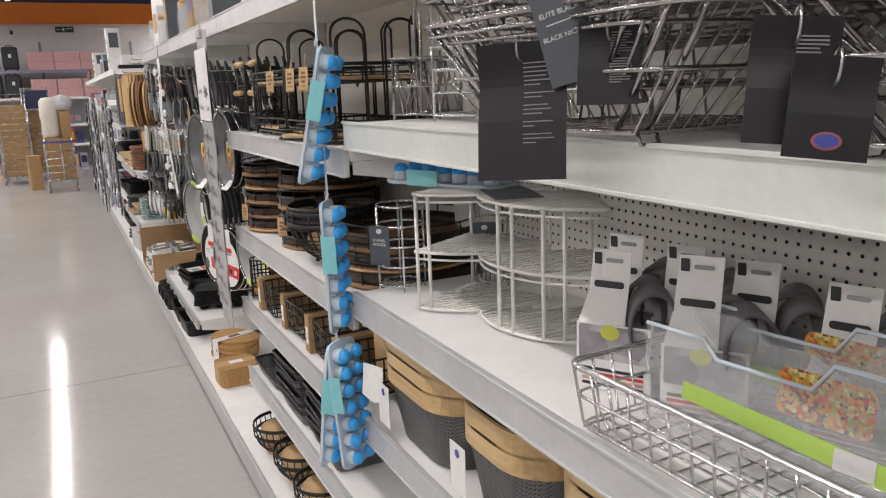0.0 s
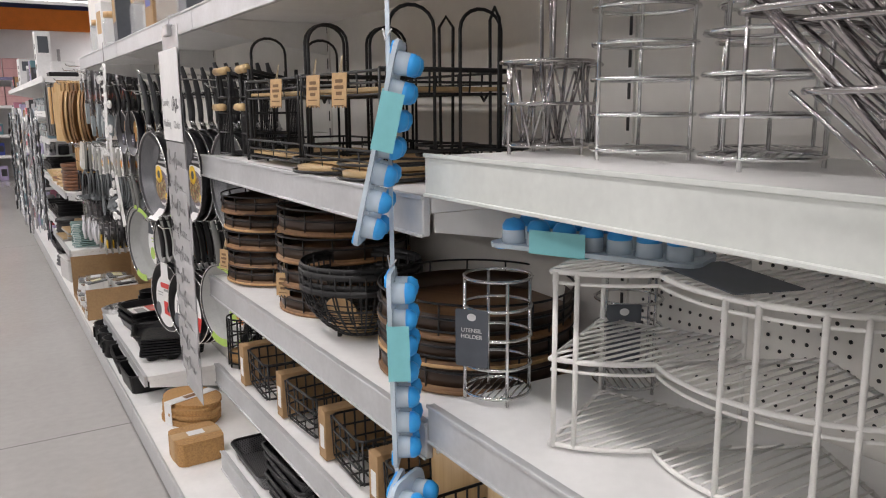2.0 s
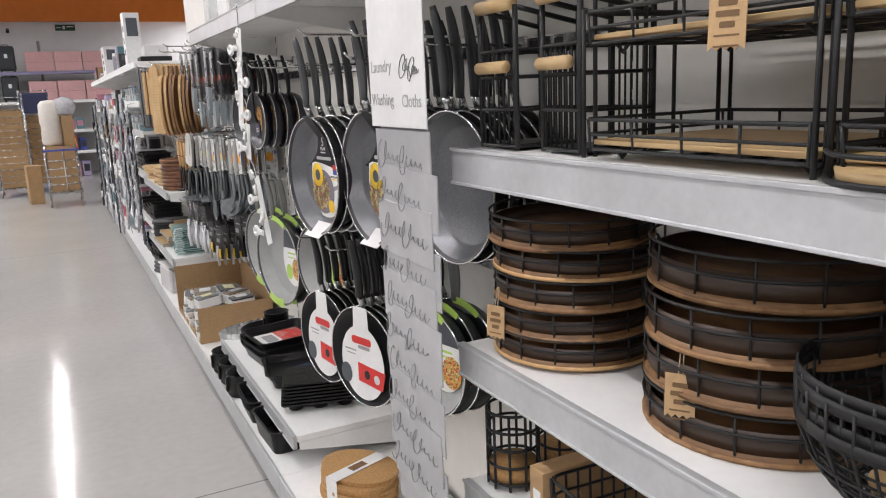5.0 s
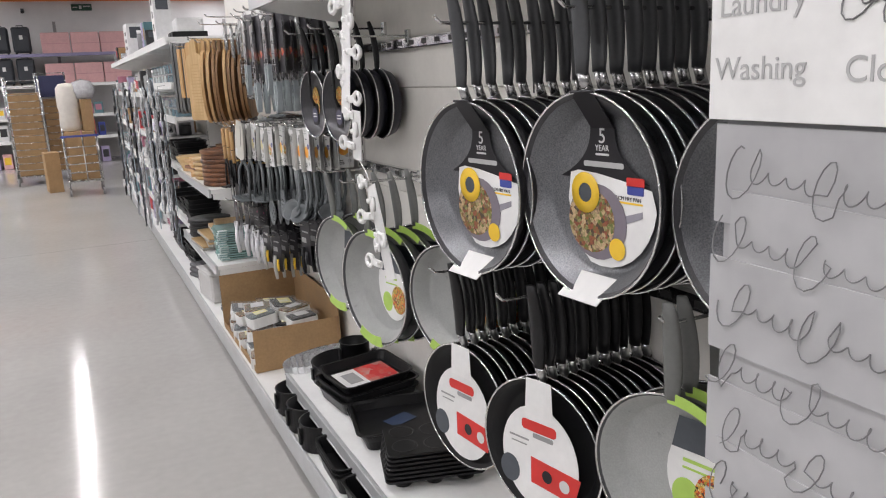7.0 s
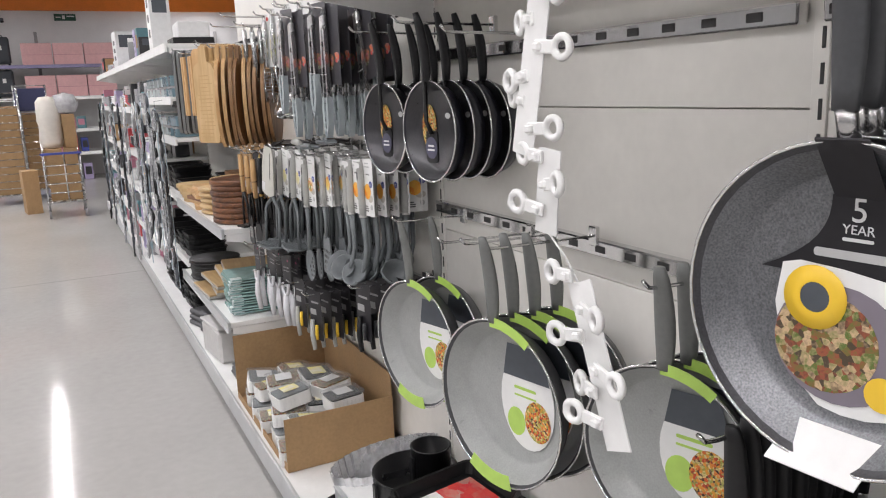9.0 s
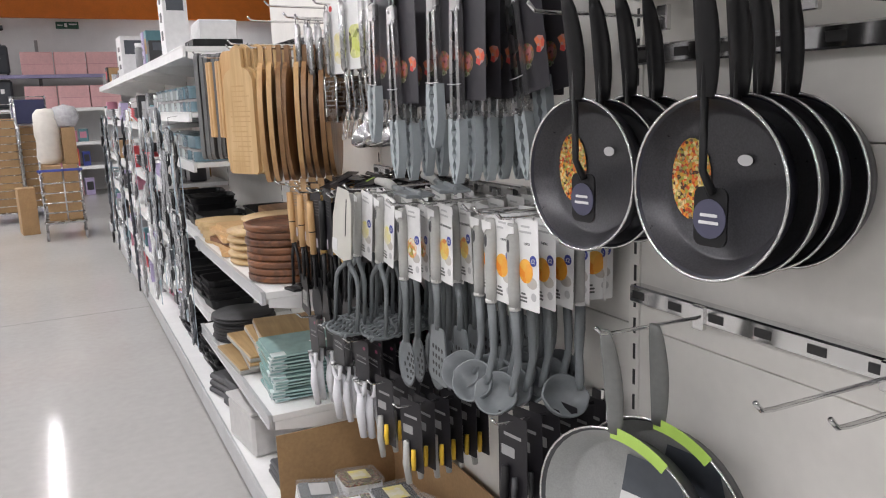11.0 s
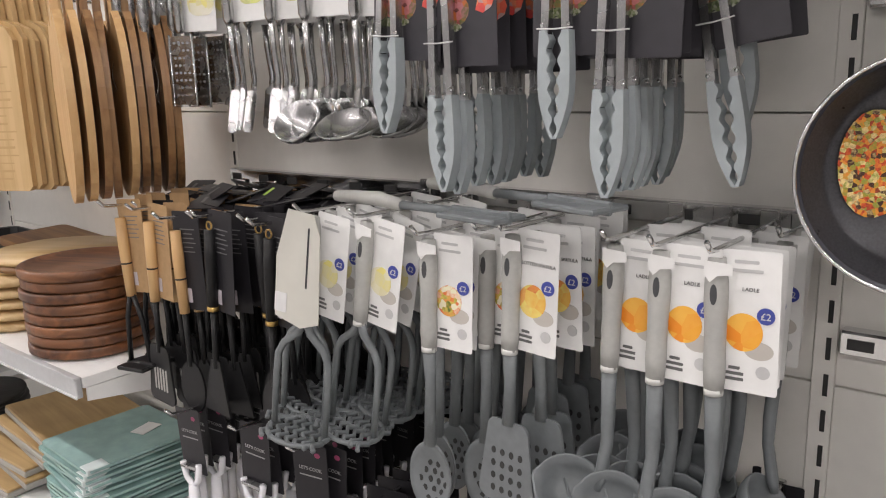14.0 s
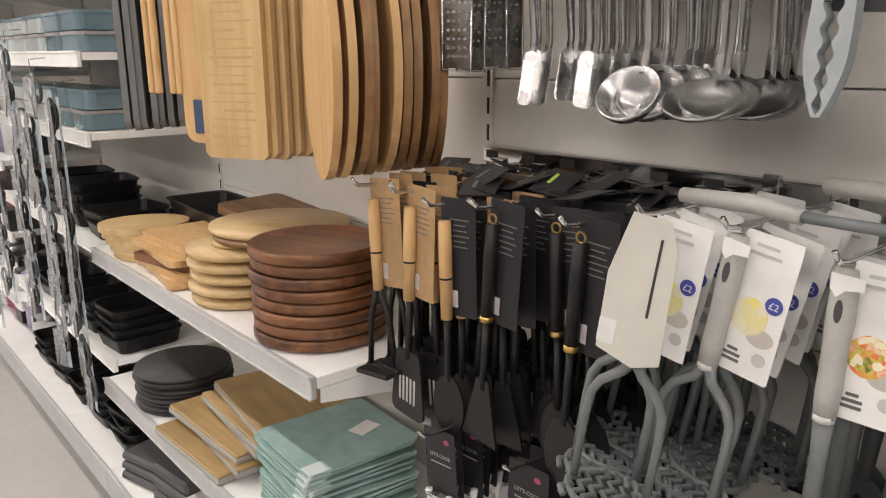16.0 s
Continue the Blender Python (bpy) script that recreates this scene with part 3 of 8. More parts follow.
# ---- pans ----
def pan(r, depth, body, inner, rim, handle, hlen, lean=-0.02, bend=0.03, style="", label="", group="", steel=True):
    """A frying pan hanging by its handle; its open face looks to -x, its centre is the origin."""
    p = thing("frying_pan", label, "frying pan", pose(0, 0, 0), group)
    rb = r * 0.78
    part("body", Mesh().lathe([(0.001, depth), (rb, depth), (rb + 0.012, depth - 0.006), (r, 0.002), (r, 0), (r - 0.004, 0.0), (rb + 0.006, depth - 0.010), (rb, depth - 0.0045), (0.001, depth - 0.0045)], 40, axis="x"), body, p)
    part("cooking_surface", Mesh().lathe([(r - 0.006, 0.0035), (rb + 0.004, depth - 0.0115), (rb - 0.002, depth - 0.006), (0.001, depth - 0.006)], 40, axis="x", cap=False), inner, p)
    part("rim", Mesh().ring((0.0, 0, 0), r - 0.001, 0.0022, "x", 44), rim, p, "bright bare rim")
    if steel:
        part("ferrule", Mesh().tube([(0.012, 0, r - 0.004), (0.006, 0, r + 0.012), (0.0, 0, r + 0.03)], [0.009, 0.0085, 0.0085], 10, wide=1.25, ref=(0, 1, 0)), STEEL, p, "steel ferrule")
    z0 = r + (0.026 if steel else -0.004)
    pts, rr = [], []
    for i in range(9):
        a = i / 8
        pts.append((-0.001 + lean * a + bend * a * (1 - a), 0, z0 + hlen * a))
        rr.append(0.0068 + 0.0022 * math.sin(math.pi * min(1, a * 1.1)) - (0.002 if i == 8 else 0))
    part("handle", Mesh().tube(pts, rr, 10, wide=1.95, ref=(0, 1, 0)), handle, p)
    d = depth - 0.0075
    if style == "yellow":
        bell = [(0.22 * rb + 0.58 * rb * (i / 8) ** 2.6, (0.84 - 0.66 * i / 8) * rb) for i in range(9)]
        part("sleeve", Mesh().slab([(-y2, z2) for y2, z2 in bell] + bell[::-1], 0.0008, d - 0.0028), CARDB, p, "black printed upper part of the sleeve")
        part("strap", Mesh().add([(d - 0.003, -0.2 * rb, 0.82 * rb), (d - 0.003, 0.2 * rb, 0.82 * rb), (-0.004, 0.026, r), (-0.004, -0.026, r), (d - 0.002, -0.2 * rb, 0.825 * rb), (d - 0.002, 0.2 * rb, 0.825 * rb), (-0.003, 0.026, r + 0.002), (-0.003, -0.026, r + 0.002)], [(0, 1, 2, 3), (7, 6, 5, 4), (0, 4, 5, 1), (1, 5, 6, 2), (2, 6, 7, 3), (3, 7, 4, 0)]), CARDB, p, "black strap of the sleeve")
        half = [(0.62 * rb, 0.1 * rb), (0.6 * rb, 0.24 * rb), (0.45 * rb, 0.28 * rb), (0.1 * rb, 0.26 * rb), (-0.35 * rb, 0.2 * rb), (-0.84 * rb, 0.12 * rb)]
        half += [(-0.93 * rb * math.cos(radians(g)), -0.93 * rb * math.sin(radians(g))) for g in range(8, 105, 12)] + [(0.46 * rb, -0.7 * rb), (0.6 * rb, -0.35 * rb), (0.65 * rb, -0.1 * rb)]
        part("sleeve_face", Mesh().slab(half, 0.0008, d - 0.0034), CARDW, p, "white printed face of the sleeve")
        part("brand_bar", Mesh().slab(rounded(0.72 * rb, 0.009, 0.003, 2, -0.02 * rb, 0.375 * rb), 0.0004, d - 0.0038), mat("soft_white_print", (0.45, 0.45, 0.45), 0.5), p)
        part("guarantee_bar", Mesh().slab(rounded(0.24 * rb, 0.0035, 0.001, 1, 0, 0.50 * rb), 0.0004, d - 0.0036), INKW, p)
        part("handle_picture", Mesh().slab([(-0.02, -0.30 * rb), (-0.02, -0.42 * rb), (-0.7 * rb, -0.22 * rb), (-0.7 * rb, -0.14 * rb)], 0.0004, d - 0.0042), mat("lilac_grey_print", (0.28, 0.27, 0.31), 0.5), p)
        part("rule", Mesh().slab(rounded(0.5 * rb, 0.003, 0.0008, 1, -0.45 * rb, -0.06 * rb), 0.0004, d - 0.0042), INKY, p)
        part("food_picture", Mesh().slab(oval(rb * 0.86, rb * 0.82, 24, 0.2 * rb, -0.36 * rb), 0.0006, d - 0.0052), FOODC, p, "printed food picture")
        part("plate_picture", Mesh().slab(oval(rb * 1.08, rb * 0.98, 24, 0.1 * rb, -0.36 * rb), 0.0005, d - 0.0046), mat("mauve_print", (0.2, 0.175, 0.21), 0.5), p)
        part("sticker", Mesh().lathe([(0.016, -0.0006), (0.034, -0.0006), (0.034, 0), (0.016, 0)], 24, (d - 0.0058, 0.3 * rb, 0.0), "x", 1.0, False), INKY, p, "yellow ring sticker")
        part("ring_centre", Mesh().slab(oval(0.032, 0.032, 20, 0.3 * rb, 0.0), 0.0004, d - 0.0058), CARDG, p)
        part("seal", Mesh().slab(oval(0.036, 0.036, 20, -0.28 * rb, -0.66 * rb), 0.0005, d - 0.0058), INKY, p, "yellow round seal")
        part("price_mark", Mesh().slab(rounded(0.035, 0.014, 0.002, 2, -0.58 * rb, 0.10 * rb), 0.0005, d - 0.0044), INKB, p, "small blue price mark")
        part("red_mark", Mesh().slab(rounded(0.038, 0.014, 0.002, 2, -0.58 * rb, 0.20 * rb), 0.0005, d - 0.0044), INKR, p)
        words("5", 0.034, INKW, p, facing(d - 0.0036, 0, 0.50 * r), "numeral")
        words("YEAR", 0.0135, INKW, p, facing(d - 0.0036, 0, 0.425 * r))
        words("32 CM FRY PAN", 0.0088, INKK, p, facing(d - 0.0042, -0.44 * rb, -0.03 * rb))
        part("fold", Mesh().add([(d - 0.012, 0.05, -r * 0.8), (d - 0.012, -0.045, -r * 0.8), (-0.012, -0.04, -r * 1.02), (-0.012, 0.055, -r * 1.02), (d - 0.011, 0.05, -r * 0.81), (d - 0.011, -0.045, -r * 0.81), (-0.011, -0.04, -r * 1.03), (-0.011, 0.055, -r * 1.03)],
                                [(0, 1, 2, 3), (7, 6, 5, 4), (0, 4, 5, 1), (1, 5, 6, 2), (2, 6, 7, 3), (3, 7, 4, 0)]), CARDW, p, "white folded end of the sleeve")
    if style == "red":
        part("sleeve", Mesh().slab([(-0.034, r * 0.5), (0.034, r * 0.5), (0.03, r * 1.0), (-0.03, r * 1.0)], 0.0008, -0.003), CARDW, p, "white card strap over the rim")
        half = oval(1.3 * r, 1.5 * r, 36, 0.0, -0.12 * r)
        part("sleeve_face", Mesh().slab(half, 0.0008, -0.0025), CARDW, p, "white printed face of the sleeve")
        part("logo_bar", Mesh().slab(rounded(0.085, 0.022, 0.008, 3, 0.0, 0.33 * r), 0.0005, -0.0035), INKR, p, "red mark")
        part("red_panel", Mesh().slab([(-0.1, -0.18 * r), (0.02, -0.12 * r), (0.02, -0.5 * r), (-0.085, -0.56 * r)], 0.0005, -0.0035), INKR, p, "red printed panel")
        part("badge", Mesh().slab(oval(0.024, 0.026, 18, -0.02, -0.33 * r), 0.0004, -0.0042), CARDB, p)
        part("badge_pale", Mesh().slab(oval(0.024, 0.026, 18, -0.062, -0.36 * r), 0.0004, -0.0042), INKW, p)
        part("pan_picture", Mesh().slab(oval(0.05, 0.06, 20, 0.075, -0.42 * r), 0.0005, -0.0033), CARDG, p)
        part("small_print", Mesh().slab(rounded(0.05, 0.004, 0.001, 2, 0.05, 0.1 * r), 0.0004, -0.0033).slab(rounded(0.04, 0.003, 0.001, 2, 0.05, 0.02 * r), 0.0004, -0.0033).slab(rounded(0.05, 0.01, 0.003, 2, -0.01, 0.2 * r), 0.0004, -0.0033), mat("grey_print", (0.3, 0.3, 0.3), 0.5), p)
        part("fold", Mesh().box(-0.01, -0.009, -0.01, 0.05, -r * 1.05, -r * 0.8, 0.0003, Matrix.Rotation(radians(-18), 4, "Y")), CARDW, p)
    if style == "lime":
        part("sleeve_face", Mesh().slab(oval(rb * 1.1, rb * 1.5, 28, -0.28 * rb, 0.0), 0.0008, d - 0.001), CARDW, p, "white oval printed sleeve")
        part("sleeve_top", Mesh().slab([(-0.75 * rb, 0.35 * rb), (0.2 * rb, 0.35 * rb), (0.1 * rb, 0.85 * rb), (-0.6 * rb, 0.85 * rb)], 0.0006, d - 0.002), CARDG, p, "grey printed band")
        part("green_spot", Mesh().slab(oval(0.05, 0.06, 20, -0.05 * rb, -0.35 * rb), 0.0005, d - 0.002), LIME, p)
        part("food_picture", Mesh().slab(oval(0.07, 0.085, 20, -0.5 * rb, -0.25 * rb), 0.0005, d - 0.0026), FOODA, p, "printed food picture")
        part("small_print", Mesh().slab(rounded(0.06, 0.006, 0.002, 2, -0.25 * rb, 0.2 * rb), 0.0004, d - 0.002).slab(rounded(0.06, 0.004, 0.001, 2, -0.25 * rb, 0.08 * rb), 0.0004, d - 0.002), LIME, p)
        arc = [((r + 0.004) * math.sin(radians(g)), (r + 0.004) * math.cos(radians(g))) for g in range(150, 193, 7)] + [((r * 0.84) * math.sin(radians(g)), (r * 0.84) * math.cos(radians(g))) for g in range(192, 149, -7)]
        part("lime_edge", Mesh().slab(arc, 0.0008, -0.004), LIME, p, "lime green card edge")
        arc = [((r + 0.008) * math.sin(radians(g)), (r + 0.008) * math.cos(radians(g))) for g in range(-34, 3, 6)] + [((r * 0.93) * math.sin(radians(g)), (r * 0.93) * math.cos(radians(g))) for g in range(2, -35, -6)]
        part("lime_top", Mesh().slab(arc, 0.0008, -0.006), LIME, p, "lime green card edge")
    if style == "stirfry":
        part("food_picture", Mesh().slab(oval(r * 0.55, r * 0.92, 22, 0.42 * r, 0.06 * r), 0.0006, d - 0.001), FOODA, p, "printed stir fry picture")
        part("spatula", Mesh().tube([(-0.004, 0, r * 1.5), (-0.004, 0, 0.2 * r), (0.004, -0.01, -0.05 * r)], [0.005, 0.005, 0.006], 8).slab(rounded(0.05, 0.075, 0.012, 4, -0.005, -0.3 * r), 0.003, 0.006), BLACKPL, p, "black nylon spatula tied to the pan")
        part("round_label", Mesh().slab(oval(0.05, 0.05, 22, -0.005, -0.32 * r), 0.0006, 0.004), mat("slate_blue_label", (0.06, 0.06, 0.1), 0.5), p)
        part("print", Mesh().slab(rounded(0.026, 0.004, 0.001, 2, -0.005, -0.28 * r), 0.0004, 0.003).slab(rounded(0.03, 0.004, 0.001, 2, -0.005, -0.36 * r), 0.0004, 0.003).slab(oval(0.022, 0.014, 14, -0.28 * r, 0.3 * r), 0.0004, d - 0.001), INKW, p)
    return p


def hang(proto, at, count, step, turn=0.0, first=None, jitter=1.0, lean=0.0):
    """Hangs count copies on one hook, one behind the other into the bay."""
    random.seed(int(abs(at[0] * 7919 + at[1] * 104729 + at[2] * 1299)))
    for i in range(count):
        ob = first if (first and i == 0) else proto
        m = pose(at[0] + i * step, at[1] + (random.uniform(-0.006, 0.006) * jitter if i else 0), at[2] + (random.uniform(-0.004, 0.004) * jitter if i else 0), lean + random.uniform(-2, 2) * jitter, 0, turn + random.uniform(-3, 3) * jitter)
        copy_thing(ob, m)


def retire(*protos):
    for p in protos:
        for o in (*p.children_recursive, p):
            bpy.data.objects.remove(o)


BRIGHT = mat("bare_aluminium_rim", (0.78, 0.78, 0.78), 0.25, 1.0, 0.03)
pa = pan(0.165, 0.05, DARKPAN, SPECK, BRIGHT, GREYHAN, 0.185, style="yellow", label="grey speckled frying pan with printed sleeve on a hook", group="large grey frying pans")
pb = pan(0.165, 0.05, DARKPAN, SPECK, BRIGHT, GREYHAN, 0.185, label="grey non-stick frying pan hanging behind others", group="large grey frying pans")
hang(pb, (0.645, 3.755, 1.29), 9, 0.033, 6, pa, 0.5)
hang(pb, (0.70, 3.455, 1.305), 8, 0.033, 6, pa, 0.5)
hang(pb, (0.76, 3.14, 1.305), 6, 0.034, 5, None, 0.5)
for y, z, rch in ((3.755, 1.59, 0.36), (3.455, 1.59, 0.3), (3.14, 1.6, 0.25), (3.30, 1.63, 0.34), (3.62, 1.66, 0.36)):
    hook(y, z, rch)
retire(pa, pb)
ta = pan(0.145, 0.038, BLACK, BLACK, BRIGHT, BLACKPL, 0.165, style="red", label="black frying pan with white and red printed sleeve", group="black frying pans with red sleeves")
tb = pan(0.145, 0.038, BLACK, BLACK, BRIGHT, BLACKPL, 0.165, label="black frying pan with slim black handle in a hanging row", group="black frying pans with red sleeves")
hang(tb, (0.69, 3.90, 0.775), 10, 0.027, 12, ta, 0.5)
hang(tb, (0.71, 3.615, 0.79), 11, 0.025, 16, ta, 0.5)
for y, z, rch in ((3.90, 1.09, 0.33), (3.615, 1.10, 0.33)):
    hook(y, z, rch)
retire(ta, tb)
GREYMID = mat("mid_grey_soft_handle", (0.15, 0.155, 0.148), 0.5, 0, 0.08, 120, 0.05)
ga = pan(0.172, 0.055, GREYHAN, PALEPAN, BRIGHT, GREYMID, 0.17, style="lime", label="pale grey ceramic frying pan with lime green printed sleeve", group="pale grey frying pans", steel=False)
gs = pan(0.145, 0.05, GREYHAN, PALEPAN, BRIGHT, GREYMID, 0.16, style="lime", label="small pale grey ceramic frying pan with lime green sleeve", group="pale grey frying pans", steel=False)
hang(ga, (0.79, 5.07, 0.85), 2, 0.075, 10)
hang(ga, (0.715, 4.515, 0.9), 4, 0.05, 14)
hang(gs, (0.76, 4.10, 0.955), 3, 0.05, 14)
hang(gs, (0.76, 3.315, 0.86), 3, 0.045, 14)
for y, z, rch in ((5.07, 1.18, 0.21), (4.515, 1.21, 0.26), (4.10, 1.22, 0.24), (3.315, 1.12, 0.22), (4.75, 1.18, 0.24)):
    hook(y, z, rch)
retire(ga, gs)
sa = pan(0.116, 0.042, mat("navy_black_pan_back", (0.012, 0.013, 0.022), 0.35, 0, 0.1, 200, 0.03), DARKPAN, BRIGHT, BLACKPL, 0.15, style="stirfry", label="small dark frying pan with food picture and tied spatula", group="small dark frying pans", steel=False)
hang(sa, (0.765, 5.14, 1.418), 4, 0.05, 5)
hang(sa, (0.77, 4.888, 1.418), 4, 0.05, 4)
for y, z, rch in ((5.165, 1.655, 0.26), (4.893, 1.655, 0.26), (4.7, 1.62, 0.24), (4.665, 1.19, 0.23)):
    hook(y, z, rch)
retire(sa)


# ---- utensils ----
def price_card(p, x, y, z, w, h, kind, title="", tilt=0.0):
    """A white header card with a picture, a blue price spot and small print."""
    faint, dark = mat("faint_grey_print", (0.5, 0.5, 0.5), 0.5), mat("dark_grey_print", (0.12, 0.12, 0.12), 0.5)
    c = part("header_card", Mesh().slab(rounded(w, h, 0.003, 2, y, z), 0.0008, x), CARDW, p, "white printed header card")
    part("picture", Mesh().slab(oval(w * 0.66, h * 0.27, 22, y + w * 0.1, z - h * 0.07), 0.0005, x - 0.0006), kind, c, "printed food picture")
    part("table_picture", Mesh().slab(oval(w * 0.5, h * 0.13, 18, y - w * 0.17, z - h * 0.19), 0.0004, x - 0.0004), mat("pale_stone_print", (0.5, 0.47, 0.43), 0.5), c)
    part("price_spot", Mesh().slab(oval(0.019, 0.019, 18, y - w * 0.27, z + h * 0.06), 0.0005, x - 0.0013), INKB, c, "blue price spot")
    words("\u00a32", 0.011, INKW, c, facing(x - 0.0016, y - w * 0.27, z + h * 0.06 - 0.004))
    part("seal", Mesh().slab(oval(0.015, 0.015, 16, y - w * 0.25, z - h * 0.34), 0.0004, x - 0.0006), faint, c, "round grey seal")
    b = Mesh()
    for k, (f, q) in enumerate(((0.46, 0.42), (0.62, 0.36))):
        b.slab(rounded(w * f * 0.9, 0.0036, 0.001, 2, y + w * 0.08, z + h * q), 0.0004, x - 0.0006)
    part("print", b, faint, c)
    if title:
        words(title, 0.0062, dark, c, facing(x - 0.0008, y, z + h * 0.22))
    b = Mesh()
    for k in range(3):
        b.slab(rounded(w * (0.2 + 0.13 * (k % 2 + k // 2)), 0.0036, 0.001, 2, y + w * 0.24, z - h * (0.33 + 0.04 * k)), 0.0004, x - 0.0006)
    part("script_mark", b, dark, c)
    return c


def grip(p, z0, z1, material, r=0.0105):
    pts = [(0, 0, z0 + (z1 - z0) * i / 6) for i in range(7)]
    part("grip", Mesh().tube(pts, [r * 0.8, r * 1.05, r * 1.1, r, r * 0.98, r * 1.02, r * 0.9], 10, wide=1.2, ref=(0, 1, 0)), material, p)
    part("collar", Mesh().tube([(0, 0, z1 + 0.003), (0, 0, z1 - 0.004)], r * 1.05, 10), mat("pale_collar", (0.55, 0.55, 0.53), 0.4), p)


def utensil(kind, label, group, gripm=GREYLT, headm=GREYPL, card=None, glen=0.145, total=0.38):
    """A kitchen tool hanging from its grip at the origin, its face to -x."""
    u = thing(kind, label, kind.replace("_", " "), pose(0, 0, 0), group)
    grip(u, 0.01, -glen, gripm)
    zt = -glen
    if kind == "ladle":
        part("stem", Mesh().tube([(0, 0, zt), (0.004, 0, zt - 0.07), (0.004, 0.0, -total + 0.11), (-0.006, 0.002, -total + 0.066), (-0.012, 0.004, -total + 0.05)], [0.008, 0.0075, 0.0065, 0.007, 0.004], 8, wide=1.3, ref=(0, 1, 0)), headm, u)
        prof = []
        for i in range(9):
            g = radians(90 * i / 8)
            prof.append((0.042 * math.sin(g) + 0.0005, -0.036 * math.cos(g)))
        prof += [(0.0395, 0.0), (0.0325, -0.0235), (0.017, -0.0312), (0.0005, -0.0335)]
        b = Mesh().lathe(prof, 30, squash=1.12)
        b.v = [(x, y * (1.07 if z > -0.012 and abs(x) < 0.012 else 1.0), z) for x, y, z in b.v]
        m = Matrix.Translation((-0.025, 0.036, -total + 0.05)) @ Matrix.Rotation(radians(-50), 4, "Y") @ Matrix.Rotation(radians(14), 4, "X")
        b.v = [tuple(m @ Vector(q)) for q in b.v]
        part("bowl", b, headm, u, "rounded grey bowl")
    elif kind in ("slotted_spoon", "slotted_turner", "spoon"):
        w, h = (0.072, 0.112) if kind != "slotted_turner" else (0.092, 0.125)
        part("stem", Mesh().tube([(0, 0, zt), (0.003, 0, zt - 0.05), (0.002, 0, -total + h - 0.005)], [0.008, 0.0065, 0.0075], 8, wide=1.35, ref=(0, 1, 0)), headm, u)
        b = Mesh()
        if kind == "slotted_turner":
            b.slab([(y * (0.72 + 0.28 * min(1, max(0, (0.04 - z) / 0.05))), z - total + h / 2) for y, z in rounded(w, h, 0.016, 5)], 0.0035, 0.0)
        else:
            n, ring = 30, 6
            vs, F = [], []
            for side in (0, 1):
                for k in range(ring + 1):
                    a = k / ring
                    for j in range(n):
                        g = 2 * math.pi * j / n
                        vs.append((0.014 * (1 - a * a) + 0.003 * side, w / 2 * a * math.cos(g), -total + h / 2 + h / 2 * a * math.sin(g)))
            for side in (0, 1):
                o = side * (ring + 1) * n
                for k in range(ring):
                    for j in range(n):
                        F.append((o + k * n + j, o + k * n + (j + 1) % n, o + (k + 1) * n + (j + 1) % n, o + (k + 1) * n + j))
            o = (ring + 1) * n
            for j in range(n):
                F.append((ring * n + j, ring * n + (j + 1) % n, o + ring * n + (j + 1) % n, o + ring * n + j))
            b.add(vs, F, True)
        hd = part("head", b, headm, u)
        if kind != "spoon":
            d = Mesh()
            rows = 4 if kind == "slotted_turner" else 5
            for a in range(rows):
                for c in range(4 if kind == "slotted_turner" else (2, 3, 4, 3, 2)[a]):
                    cnt = 4 if kind == "slotted_turner" else (2, 3, 4, 3, 2)[a]
                    yy = (c - (cnt - 1) / 2) * 0.0145
                    zz = -total + h * 0.16 + a * (0.019 if kind == "slotted_turner" else 0.014)
                    xx = -0.0006 if kind == "slotted_turner" else 0.014 * (1 - (yy / (w / 2)) ** 2 - ((zz + total - h / 2) / (h / 2)) ** 2) - 0.0008
                    d.slab(oval(0.0075, 0.0105, 10, yy, zz), 0.0012, xx)
            tagged(part("perforation", d, DARKSLOT, hd, "dark drain holes"), kind="stuff")
    elif kind == "potato_masher":
        w = Mesh()
        for s in (-1, 1):
            w.tube([(0, s * 0.003, zt), (0.0, s * 0.010, zt - 0.018), (0.0, s * 0.034, zt - 0.040), (0.0, s * 0.043, zt - 0.058), (0.0, s * 0.045, zt - 0.09), (0.0, s * 0.045, -total + 0.01)], [0.0075, 0.0065, 0.0058, 0.0058, 0.0055, 0.005], 8)
        part("fork", w, headm, u)
        g = Mesh()
        for k in range(7):
            yy = -0.045 + 0.015 * k
            g.tube([(-0.04 + 0.0115 * i, yy + (0.005 if i % 2 else -0.005), -total + 0.006) for i in range(8)], 0.0042, 6)
        g.ring((0, 0, -total + 0.006), 0.043, 0.004, "z", 24, 6, 0.05)
        tagged(part("mashing_grid", g, headm, u, "grey waffle mashing grid"), kind="stuff")
    if card:
        price_card(u, 0.006, -0.035, -0.062, 0.062, 0.162, card, {"ladle": "LADLE", "slotted_turner": "SLOTTED SPATULA"}.get(kind, ""))
        part("hanger_tab", Mesh().slab([(-0.02, 0.006), (0.011, 0.008), (0.010, -0.008), (0.004, -0.016), (-0.004, -0.008), (-0.02, -0.006)], 0.0008, -0.0125), CARDW, u, "white card tab")
        part("hang_hole", Mesh().slab(oval(0.008, 0.024, 12, 0, -0.03), 0.0008, -0.0112), GREYHAN, u, "dark hanging hole")
    return u


